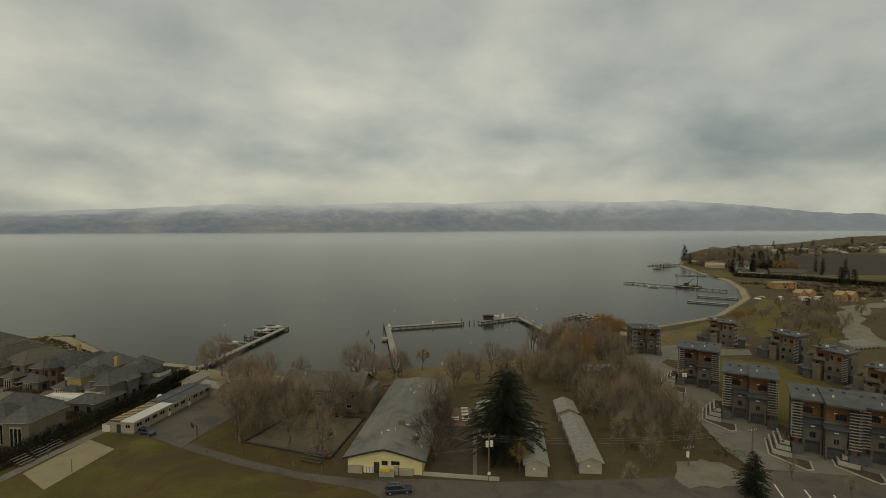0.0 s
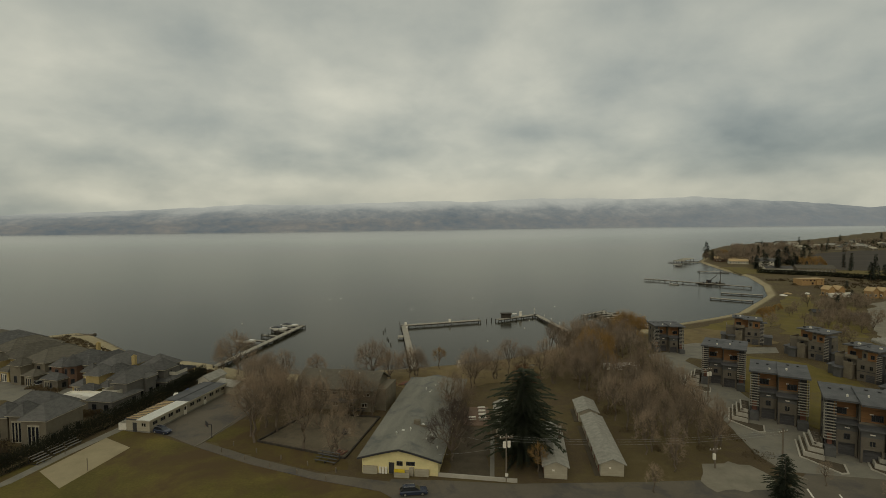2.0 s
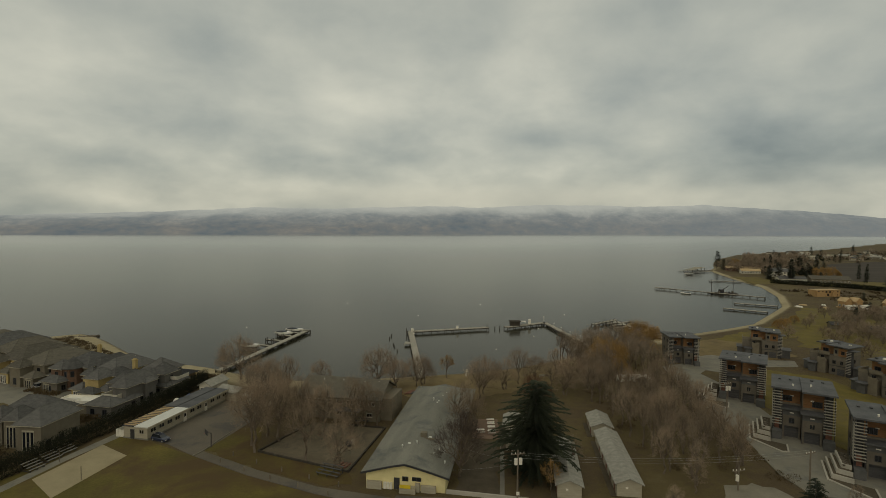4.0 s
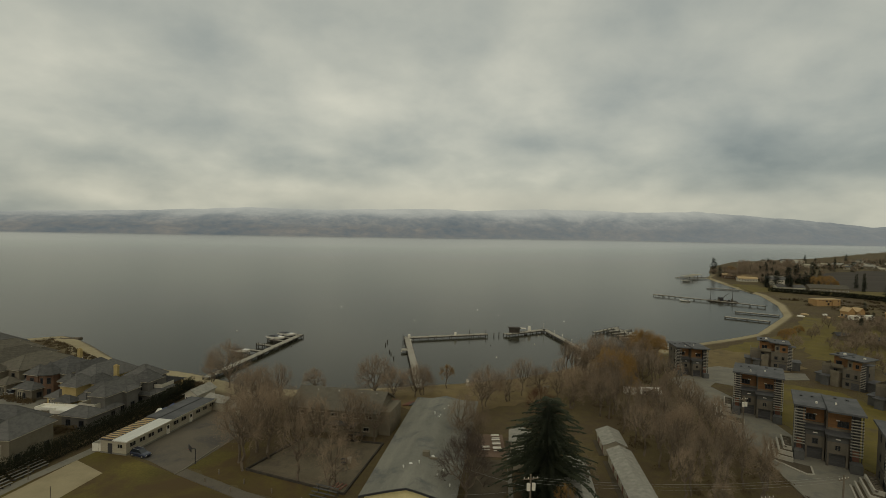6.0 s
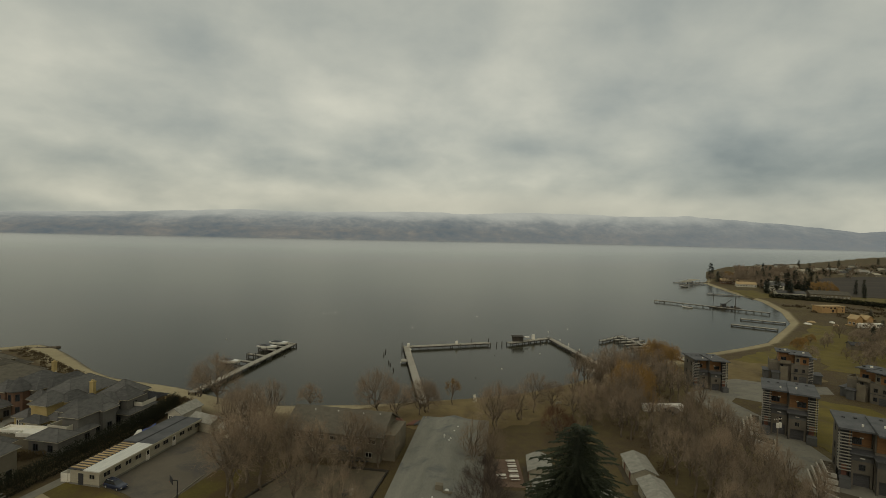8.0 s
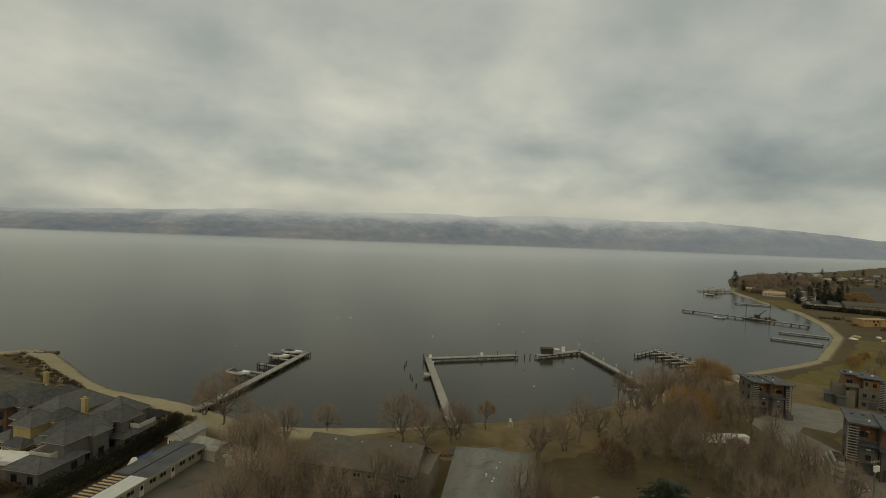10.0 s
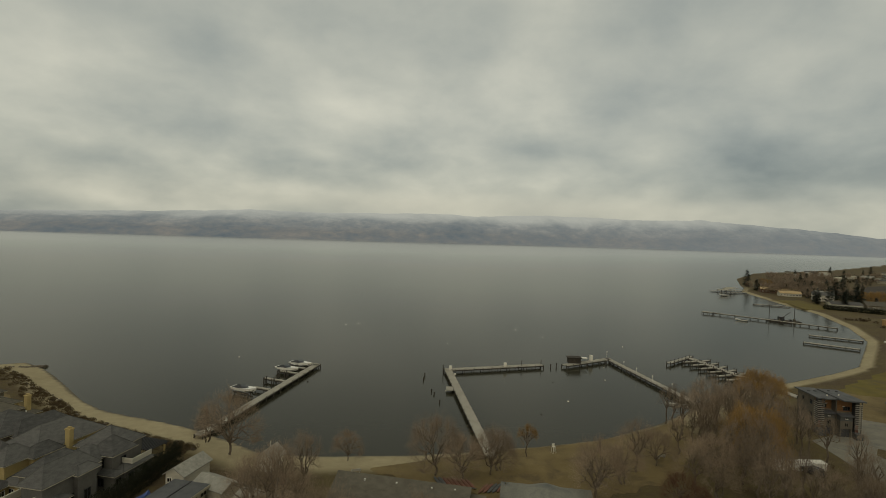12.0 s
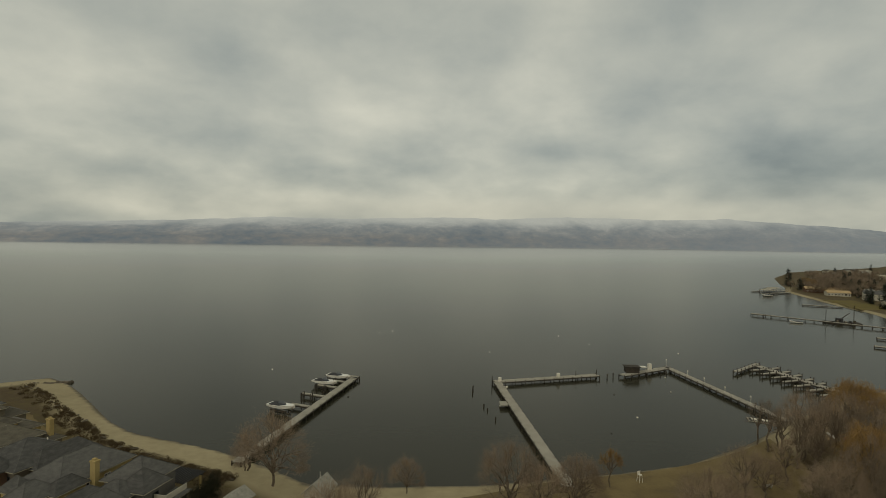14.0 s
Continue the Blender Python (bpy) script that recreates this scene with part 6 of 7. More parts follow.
# campground and point, across the bay
rng = random.Random(21)
for i in range(58):
    u = rng.random()
    x, y = 146 + 80 * u + rng.uniform(-12, 22), 208 + 78 * u + rng.uniform(-20, 22)
    if x < 132 + (y - 230) * 0.9 + 14:
        continue
    plant("far_tree", x, y, rng.uniform(0.42, 0.7))
for x, y, s in ((152.5, 246, 0.6), (158, 252, 0.55), (163.5, 257, 0.5), (170.5, 262, 0.55)):
    plant("willow", x, y, s * 0.9)
for x, y, s in ((340, 660, 1.15), (322, 612, 0.7), (354, 543, 1.0), (374, 560, 1.1), (300, 478, 1.0), (306, 470, 0.8), (420, 600, 0.9), (480, 760, 0.8), (560, 900, 0.7), (700, 1010, 0.8), (850, 1100, 0.9), (1100, 1290, 1.0), (328, 395, 0.75), (345, 402, 0.7), (205, 268, 0.45), (430, 700, 0.8), (640, 900, 0.8)):
    plant("far_conifer", x, y, s)
for x, y, s in ((394, 506, 1.0), (400, 504, 1.0), (410, 488, 1.1), (372, 470, 0.9), (350, 420, 0.8), (353, 421, 0.75), (356, 421, 0.7), (500, 800, 0.9), (540, 860, 0.8), (720, 960, 1.0)):
    plant("far_cypress", x, y, s)
for i in range(24):
    u = rng.random()
    plant("far_conifer", 340 + 900 * u ** 1.4 + rng.uniform(-8, 60), 600 + 640 * u ** 1.25 + rng.uniform(-60, 40), rng.uniform(0.35, 0.7))
for x, y, s in ((306, 500, 0.75), (312, 512, 0.6), (300, 492, 0.55), (318, 486, 0.6), (338, 478, 0.5), (344, 500, 0.7), (352, 515, 0.8), (326, 540, 0.5), (276, 352, 0.3), (238, 300, 0.35), (300, 330, 0.4)):
    plant("far_conifer", x, y, s)
for i in range(60):
    u = rng.random()
    plant("far_tree", 400 + 800 * u ** 1.3 + rng.uniform(-20, 60), 660 + 600 * u ** 1.2 + rng.uniform(-50, 50), rng.uniform(0.7, 1.3))
for i in range(46):
    x, y = 318 + rng.uniform(-6, 70), 560 + rng.uniform(-25, 110)
    if y < 640 + (x - 331) * 1.1:
        plant("far_tree", x, y, rng.uniform(0.7, 1.1))
for i in range(68):
    u = rng.random()
    plant("far_tree", 345 + 230 * u + rng.uniform(-20, 30), 620 + 300 * u + rng.uniform(-70, 25), rng.uniform(0.8, 1.25))
for x, y, s in ((360, 515, 1.3), (372, 522, 1.2), (386, 530, 1.2), (366, 498, 1.1), (352, 640, 1.2), (378, 690, 1.1)):
    plant("willow", x, y, s)


# trees in front of the lodge
before = random.getstate()
for kind, x, y, s, turn in (("wide", -33.8, 125.0, 1.1, 40), ("tall", -25.6, 118.4, 1.0, 130), ("tall", -20.4, 124.4, 0.9, 250), ("wide", -15.2, 126.6, 0.8, 310), ("tall", -42.2, 134.6, 1.0, 75)):
    plant(kind, x, y, s, turn)
random.setstate(before)


def leaf_mass(name, label, category, blobs, material, leaf, count, seed, kind="", group=""):
    """A dense shrub or hedge: thousands of small leaf triangles over rounded clumps, with a dark core."""
    r = random.Random(seed)
    vs, fs = [], []
    for x, y, z, rx, ry, rz in blobs:
        for i in range(count):
            v = Vector((r.gauss(0, 1), r.gauss(0, 1), r.gauss(0, 1))).normalized() * r.uniform(0.72, 1.08)
            c = Vector((x + v.x * rx, y + v.y * ry, max(0.02, z + v.z * rz)))
            b = len(vs)
            for k in range(3):
                vs.append(tuple(c + Vector((r.uniform(-leaf, leaf), r.uniform(-leaf, leaf), r.uniform(-leaf, leaf) * 1.4))))
            fs.append((b, b + 1, b + 2))
    me = bpy.data.meshes.new(name)
    me.from_pydata(vs, [], fs)
    me.materials.append(MATS[material])
    ob = new(name, me)
    return tagged(ob, label, category, group, kind)


HEDGE = [(-81.5, 90), (-78.0, 103), (-73.9, 120), (-70.0, 140), (-68.4, 158.5)]
blobs = []
rng = random.Random(8)
for (ax, ay), (bx, by) in zip(HEDGE[:-1], HEDGE[1:]):
    n = int(math.hypot(bx - ax, by - ay) / 0.8)
    for i in range(n):
        u = i / n
        hgt = 3.6 + rng.uniform(-0.3, 0.5)
        for zc in (0.9, 2.2, hgt - 0.7):
            blobs.append((ax + (bx - ax) * u + rng.uniform(-0.2, 0.2), ay + (by - ay) * u, zc, 1.15 if zc < 2 else 0.95, 0.9, 1.0))
leaf_mass("hedge", "tall dark clipped cedar hedge between the school and the houses", "hedge", blobs, "cedar_hedge", 0.11, 300, 4, "stuff")
TOP = [(-68, 165), (-73.8, 167.3), (-81.3, 170.2), (-91.7, 174.8), (-101.6, 180.2), (-110, 186.8), (-118, 193.6), (-127.4, 201), (-140.4, 212), (-152, 220)]


def along_top(u):
    """A place on the vegetation line above the beach, u from 0 to 1."""
    u *= len(TOP) - 1.001
    i = int(u)
    (ax, ay), (bx, by) = TOP[i], TOP[i + 1]
    return ax + (bx - ax) * (u - i), ay + (by - ay) * (u - i)


blobs = []
for i in range(330):
    x, y = along_top(rng.random())
    k = rng.uniform(0, 1) ** 1.6 * 5.5
    s = rng.uniform(0.35, 0.85)
    blobs.append((x - 0.4 * k, y - 0.9 * k, 0.15, s * rng.uniform(0.9, 1.6), s, s * rng.uniform(0.5, 1.0)))
leaf_mass("shrubs", "brown and olive winter shrubs along the beach gardens", "shrubs", blobs, "scrub", 0.12, 130, 6, "stuff")
blobs = [(-88 + rng.uniform(-10, 7), 105 + rng.uniform(-5, 4), 0.6, rng.uniform(0.9, 1.7), rng.uniform(0.9, 1.7), rng.uniform(0.8, 2.0)) for i in range(40)]
leaf_mass("shrubs", "dark shrubs in front of a large grey house", "shrubs", blobs, "scrub", 0.2, 240, 7, "stuff")
blobs = []
for gx_, gy_ in ((-81.8, 130.2), (-83.0, 128.6), (-93.8, 141.5), (-97.5, 143.5), (-105, 146.5), (-108.5, 148.5), (-112, 150.0), (-118, 154.5), (-121, 156.0), (-127.5, 160.5), (-131, 164.0), (-137, 167.5), (-140, 170.0), (-86.5, 128.0), (-92.5, 130.5), (-100.5, 138.5)):
    for i in range(5):
        k = rng.uniform(0.5, 1.1)
        blobs.append((gx_ + rng.uniform(-1.8, 1.8), gy_ + rng.uniform(-1.2, 1.2), 0.3, k * 1.2, k * 1.1, k * rng.uniform(0.6, 1.3)))
leaf_mass("shrubs", "low garden shrubs beside the cul-de-sac", "shrubs", blobs, "scrub", 0.2, 200, 9, "stuff")
blobs = []
for (ax, ay), (bx, by) in (((283, 459), (322, 424)), ((322, 424), (345, 382)), ((345, 382), (400, 372)), ((400, 372), (470, 385))):
    for i in range(34):
        u = i / 34
        blobs.append((ax + (bx - ax) * u, ay + (by - ay) * u + rng.uniform(-1, 1), 1.6, 2.2, 2.0, 2.0))
leaf_mass("hedge", "dark clipped hedge line beyond the bay", "hedge", blobs, "cedar_hedge", 0.42, 230, 10, "stuff")
blobs = [(40 + rng.uniform(0, 26), rng.uniform(100, 190), 0.2, rng.uniform(0.6, 1.5), rng.uniform(0.6, 1.5), rng.uniform(0.3, 0.9)) for i in range(110)]
leaf_mass("undergrowth", "brown leafless undergrowth on the floor of the wood", "undergrowth", blobs, "scrub", 0.13, 160, 11, "stuff")
blobs = []
for i in range(1100):
    u = rng.random()
    x = 350 + 1100 * u ** 1.5 + rng.uniform(-20, 60)
    y = 640 + (x - 345) * 0.72 + rng.uniform(-130, 60)
    if y > 640 + (x - 331) * 1.1 and x < 560 or y > 960 + (x - 547) * 0.78 or y < 470 + (x - 360) * 0.4 or (x < 820 and y < 780 + (x - 520) * 0.35 and x > 400):
        continue
    k = rng.uniform(1.2, 3.4)
    blobs.append((x, y, k * 0.7, k * rng.uniform(1, 2.2), k, k))
leaf_mass("shrubs", "dark winter shrubs and hedges among distant bungalows", "shrubs", blobs, "cedar_hedge", 1.0, 40, 13, "stuff")
blobs = [(290 + rng.uniform(-38, 60), 345 + rng.uniform(-22, 60), 0.3, rng.uniform(0.8, 2.2), rng.uniform(0.8, 2.2), rng.uniform(0.5, 1.4)) for i in range(150)]
leaf_mass("shrubs", "brown brush round the building site", "shrubs", blobs, "scrub", 0.45, 60, 14, "stuff")
# garden boulders along the top of the beach
rng = random.Random(31)
for i in range(70):
    u = (i + rng.random()) / 70
    x, y = along_top(u)
    x, y = x + rng.uniform(-0.5, 0.5), y + rng.uniform(-1.8, 0.7)
    bm = bmesh.new()
    bmesh.ops.create_icosphere(bm, subdivisions=1, radius=rng.uniform(0.25, 0.65))
    for v in bm.verts:
        v.co *= rng.uniform(0.75, 1.15)
        v.co.z *= 0.7
    solid("boulder", bm, "rock", "brown garden boulder at the top of the beach", "boulder", pose(x, y, -0.15, 0, 0, rng.uniform(0, 360)), "beach boulders")
for i in range(16):
    u = i / 15
    bm = bmesh.new()
    bmesh.ops.create_icosphere(bm, subdivisions=1, radius=rng.uniform(0.5, 0.95))
    for v in bm.verts:
        v.co *= rng.uniform(0.75, 1.15)
    solid("boulder", bm, "rock", "dark boulder of a small rock groyne", "boulder", pose(-157 + 13 * u, 220 + 6 * u + rng.uniform(-0.5, 0.5), -0.9, 0, 0, rng.uniform(0, 360)), "groyne boulders")

# pergola on the beach terrace
pg = thing("pergola", "dark timber pergola over a beach terrace", "pergola", pose(-75.2, 158.6, 0, 0, 0, -16))
for x in (-2.8, 2.8):
    for y in (-1.8, 1.8):
        part("post", boxes((x - 0.14, x + 0.14, y - 0.14, y + 0.14, -0.3, 2.8)), "stucco_yellow", pg)
for y in (-1.8, 1.8):
    part("beam", boxes((-3.3, 3.3, y - 0.1, y + 0.1, 2.8, 3.05)), "charcoal", pg)
for i in range(13):
    x = -3.1 + i * 0.52
    part("rafter", boxes((x - 0.08, x + 0.08, -2.6, 2.6, 3.05, 3.25)), "charcoal", pg)


# ---- across the bay ----
def cottage(label, x, y, rz, w, d, wz, rh, wall, roof, wins=2):
    c = shed(label, pose(x, y, 0, 0, 0, rz), w, d, wz, rh, wall, roof, "house")
    tagged(c, category="house", group="houses across the bay")
    row_windows(c, -w / 2, w / 2, 0, d, 0.9, "sw", max(2.5, w / wins), 1.4, 1.4, "white_paint")
    if wz > 4.5:
        row_windows(c, -w / 2, w / 2, 0, d, 3.7, "sw", max(2.5, w / wins), 1.4, 1.4, "white_paint")
    return c


cottage("wide lakeside house with a tan roof on the point", 350, 584, 68, 13, 36, 3.6, 1.8, "brick_brown", "plywood", 4)
cottage("tan roofed wing of the lakeside house", 330, 556, 72, 9, 18, 3.2, 1.8, "siding_white", "plywood", 4)
cottage("white house with a grey roof among conifers", 335, 520, 60, 11, 16, 5.6, 2.4, "siding_white", "shingle", 3)
cottage("long low house with a grey hipped roof by the hedge", 350, 462, 75, 12, 30, 3.6, 2.6, "stucco_taupe", "shingle_brown", 4)
cottage("low grey-roofed building behind the hedge", 318, 470, 78, 10, 22, 3.2, 1.8, "siding_white", "shingle", 4)
for i, (x, y) in enumerate(((237.0, 314), (242.6, 313.5), (256.0, 305), (261.6, 304))):
    cottage("unfinished house clad in raw yellow plywood", x, y, 10, 4.6, 5.0, 4.4, 1.9, "new_timber", "plywood", 2)
cn = thing("house", "long house under construction in raw sheathing", "house", pose(266, 370, 0, 0, 0, 8) @ Matrix.Diagonal((0.75, 0.75, 0.8, 1)), "houses across the bay")
part("wall", boxes((-13, 12, 0, 9, -0.1, 5.4), (-13, -5, -1.2, 0, -0.1, 4.2), (3, 8, -1.2, 0, -0.1, 4.4)), "new_timber", cn)
part("roof_deck", boxes((-13.4, 12.4, -0.4, 9.4, 5.4, 5.7)), "plywood", cn)
row_windows(cn, -12, 11, 0, 9, 3.4, "s", 3.4, 1.8, 1.3, "charcoal")
row_windows(cn, -12, 11, 0, 9, 0.6, "s", 4.4, 2.0, 1.9, "charcoal")
rng = random.Random(44)
for i in range(110):
    u = rng.random()
    x, y = 380 + 900 * u ** 1.4 + rng.uniform(-40, 160), 640 + 640 * u ** 1.2 + rng.uniform(-120, 30)
    if 372 < x < 900 and 470 + (x - 380) * 0.6 < y < 760 + (x - 520) * 0.2:
        y = 800 + rng.uniform(-40, 180) + (x - 500) * 0.3
    if y > 640 + (x - 331) * 1.1 and x < 560 or y > 960 + (x - 547) * 0.78:
        continue
    cottage("distant bungalow with a pale roof on the far plain" if i % 2 else "distant bungalow with a dark roof on the far plain", x, y, rng.uniform(0, 180), rng.uniform(9, 13), rng.uniform(12, 20), rng.uniform(3, 5.2), rng.uniform(1.5, 2.6),
            rng.choice(("siding_white", "siding_beige", "stucco_taupe")), rng.choice(("shingle", "shingle_brown", "pale_shingle", "siding_beige")), 2)
for x, y, rz in ((233, 307, 10), (242, 308, 12)):
    rv = thing("caravan", "white parked caravan on the campground lane", "caravan", pose(x, y, 0.05, 0, 0, rz), "caravans")
    part("body", boxes((-3, 3, -1.2, 1.2, 0.55, 2.9)), "white_paint", rv)
    for wx in (-0.5, 0.5):
        part("wheel", tubes(((wx, -1.2, 0.35), (wx, -1.0, 0.35), 0.35, 0.35, 10), ((wx, 1.0, 0.35), (wx, 1.2, 0.35), 0.35, 0.35, 10)), "rubber", rv)
    part("window", boxes((-1.6, -0.2, -1.23, -1.2, 1.5, 2.2), (0.6, 1.6, -1.23, -1.2, 1.5, 2.2)), "window_glass", rv)
for i in range(13):
    x, y = 212 + i * 6.0 + rng.uniform(-1, 1), 320 - i * 0.8 + rng.uniform(-6, 9)
    bm = bmesh.new()
    bmesh.ops.create_icosphere(bm, subdivisions=2, radius=1.0)
    for v in bm.verts:
        v.co = Vector((v.co.x * 2.2, v.co.y * 1.2, max(-0.1, v.co.z) * 0.9)) * (1 + 0.25 * noise.noise(v.co * 2 + Vector((i, 0, 0))))
    solid("covered_load", bm, "plywood" if i % 3 else "white_tarp", "pile of raw timber on the building site" if i % 3 else "tarpaulin-covered pile on the building site", "pile", pose(x, y, 0, 0, 0, rng.uniform(0, 180)), "site piles")
for x, y, lab in ((186, 249, "small dark-roofed campground hut"), (196, 238, "low dark-roofed picnic shelter")):
    s = shed(lab, pose(x, y, 0, 0, 0, 75), 4.5, 7.0, 2.3, 1.0, "stucco_taupe", "charcoal")
for i in range(6):
    bt = thing("boat_cover", "pale shrink-wrapped boat stored on the lawn", "boat", pose(163 + i * 2.1, 192 + i * 0.5, 0, 0, 0, -12), "stored boats")
    bm = bmesh.new()
    gable(bm, -0.7, 0.7, -5, 5, 0.9, 0.6, 0.1, 0.9)
    part("cover", bm, "pale_shingle", bt)
cottage("low building with a grey roof beside the lane", 196, 196, -30, 10, 18, 3.0, 2.0, "siding_beige", "shingle", 3)
# far piers and the barge
dock = thing("dock", "long far pier on tall thin piles", "dock", group="lake docks")
dock_run(dock, (170, 411.5), (216, 360), 1.8, 0.5, 4.5)
dock_run(dock, (165.5, 416.5), (170.5, 411), 3.4, 0.5, 3.0)
dock = thing("dock", "low pale floating dock near the bay beach", "dock", group="lake docks")
dock_run(dock, (163.6, 313.5), (180.5, 299.5), 2.6, 0.0, 5)
dock = thing("dock", "low pale dock reaching from the bay beach", "dock", group="lake docks")
dock_run(dock, (182, 335.5), (201, 323), 2.4, 0.0, 5)
dock = thing("dock", "small pale jetty below the lakeside house", "dock", group="lake docks")
dock_run(dock, (239, 480), (262, 470), 2.4, 0.0, 6)
dock = thing("dock", "covered boat berths off the wooded point", "dock", group="lake docks")
dock_run(dock, (258, 567), (294, 584), 3.0, 0.1, 6)
dock_run(dock, (262, 590), (306, 606), 3.0, 0.1, 6)
for x, y in ((262, 566), (274, 580), (284, 592)):
    part("berth_roof", boxes((x - 5, x + 5, y - 4, y + 4, 3.4, 3.8)), "siding_beige", dock)
    for a in (-4.6, 4.6):
        for b_ in (-3.6, 3.6):
            part("post", tubes(((x + a, y + b_, -3), (x + a, y + b_, 3.4), 0.2)), "pile_wood", dock)
bg = thing("work_barge", "flat dark work barge with two tall spud poles and a crane", "barge", pose(203.5, 389, -1.0, 0, 0, -14))
part("hull", boxes((-9, 9, -3.5, 3.5, -0.6, 0.9)), "pile_wood", bg)
part("crane_cab", boxes((-3, 0, -1.5, 1.5, 0.9, 3.2)), "charcoal", bg)
part("boom", tubes(((-1, 0, 2.5), (4, 0.5, 6.5), 0.25, 0.15)), "pile_wood", bg)
for x in (-7.5, 7.0):
    part("spud_pole", tubes(((x, 2.5, -3), (x, 2.5, 10.5), 0.17, 0.17, 8)), "pile_wood", bg)
for i in range(6):
    part("gear", boxes((-6 + i * 2.2, -5 + i * 2.2, -2.6, -1.2, 0.9, 1.6 + 0.4 * (i % 3))), "rock" if i % 2 else "charcoal", bg)
speedboat("small open boat at anchor beside the far pier", pose(175.3, 387, -1.2, 0, 0, 60), "charcoal")


# ---- small things near the school ----
def car(label, m, paint, kind="car"):
    c = thing(kind, label, "car", m, "parked cars")
    bm = bmesh.new()
    rows = []
    for y, w, z0, z1 in ((-2.3, 0.78, 0.38, 0.82), (-2.1, 0.88, 0.28, 0.95), (-0.9, 0.92, 0.25, 1.0), (1.2, 0.92, 0.25, 1.0), (2.15, 0.88, 0.28, 0.92), (2.35, 0.75, 0.38, 0.72)):
        rows.append([bm.verts.new((x, y, z)) for x, z in ((-w, z0), (w, z0), (w, z1 * 0.78), (w * 0.9, z1), (-w * 0.9, z1), (-w, z1 * 0.78))])
    for r0, r1 in zip(rows[:-1], rows[1:]):
        for i in range(6):
            bm.faces.new((r0[i], r0[(i + 1) % 6], r1[(i + 1) % 6], r1[i]))
    bm.faces.new(rows[0][::-1])
    bm.faces.new(rows[-1])
    part("body", bm, paint, c)
    bm = bmesh.new()
    lo = [bm.verts.new(v) for v in ((-0.8, -2.15, 0.95), (0.8, -2.15, 0.95), (0.8, 1.15, 0.98), (-0.8, 1.15, 0.98))]
    hi = [bm.verts.new(v) for v in ((-0.66, -1.75, 1.58), (0.66, -1.75, 1.58), (0.66, 0.25, 1.6), (-0.66, 0.25, 1.6))]
    for i in range(4):
        bm.faces.new((lo[i], lo[(i + 1) % 4], hi[(i + 1) % 4], hi[i]))
    bm.faces.new(hi)
    cab = part("glasshouse", bm, "window_glass", c, "dark tinted windows")
    part("roof", boxes((-0.66, 0.66, -1.78, 0.3, 1.585, 1.64)), paint, c)
    for x in (-0.85, 0.85):
        for y in (-1.45, 1.45):
            w = part("wheel", tubes(((x - 0.11, y, 0.33), (x + 0.11, y, 0.33), 0.33, 0.33, 14)), "rubber", c)
            part("rim", tubes(((x - 0.12, y, 0.33), (x + 0.12, y, 0.33), 0.2, 0.2, 10)), "galvanised", w)
        part("headlight", boxes((x * 0.7 - 0.14, x * 0.7 + 0.14, 2.28, 2.37, 0.58, 0.7)), "white_paint", c)
        part("tail_light", boxes((x * 0.8 - 0.1, x * 0.8 + 0.1, -2.33, -2.22, 0.62, 0.82)), "red_paint", c)
    for x in (-0.6, 0.6):
        part("roof_rail", boxes((x - 0.03, x + 0.03, -1.6, 0.1, 1.66, 1.71)), "galvanised", c)
    return c


car("dark blue station wagon parked on the road by the hall", pose(-3.9, 89.6, 0.07, 0, 0, -84) @ Matrix.Diagonal((0.9, 1.0, 0.88, 1)), "car_blue")
car("dark blue hatchback parked beside the school block", pose(-59.7, 117.0, 0.07, 0, 0, -112) @ Matrix.Diagonal((0.88, 0.9, 0.85, 1)), "car_blue")
for x, y, rz, p_, lab in ((-113, 152, 60, "car_silver", "silver car on the cul-de-sac"), (58.5, 161.0, 20, "car_dark", "dark pickup in the wood clearing")):
    car(lab, pose(x, y, 0.09, 0, 0, rz), p_)

# white tents in the wood
for x in (53.5, 57.5, 61.0):
    ten = thing("storage_tent", "white flat storage tent in the wood", "tent", pose(x, 163.5, 0, 0, 0, 2), "white tents")
    part("roof", boxes((-1.7, 1.7, -1.0, 1.0, 1.5, 1.7)), "white_tarp", ten)
    part("wall", boxes((-1.6, 1.6, -0.9, 0.9, 0, 1.5)), "white_tarp", ten)


def bench(m, label, slats, width, material="galvanised", group="bleachers"):
    b = thing("bleacher", label, "bleacher", m, group)
    for i in range(slats):
        part("seat_plank", boxes((-width / 2, width / 2, i * 0.65, i * 0.65 + 0.3, 0.42 + i * 0.3, 0.48 + i * 0.3)), material, b)
    for x in (-width * 0.42, 0, width * 0.42):
        part("support", boxes((x - 0.04, x + 0.04, 0.05, slats * 0.65, 0.0, 0.08), (x - 0.04, x + 0.04, 0.1, 0.18, 0, 0.42), (x - 0.04, x + 0.04, slats * 0.65 - 0.3, slats * 0.65 - 0.22, 0, 0.42 + (slats - 1) * 0.3)), "charcoal", b)
    return b


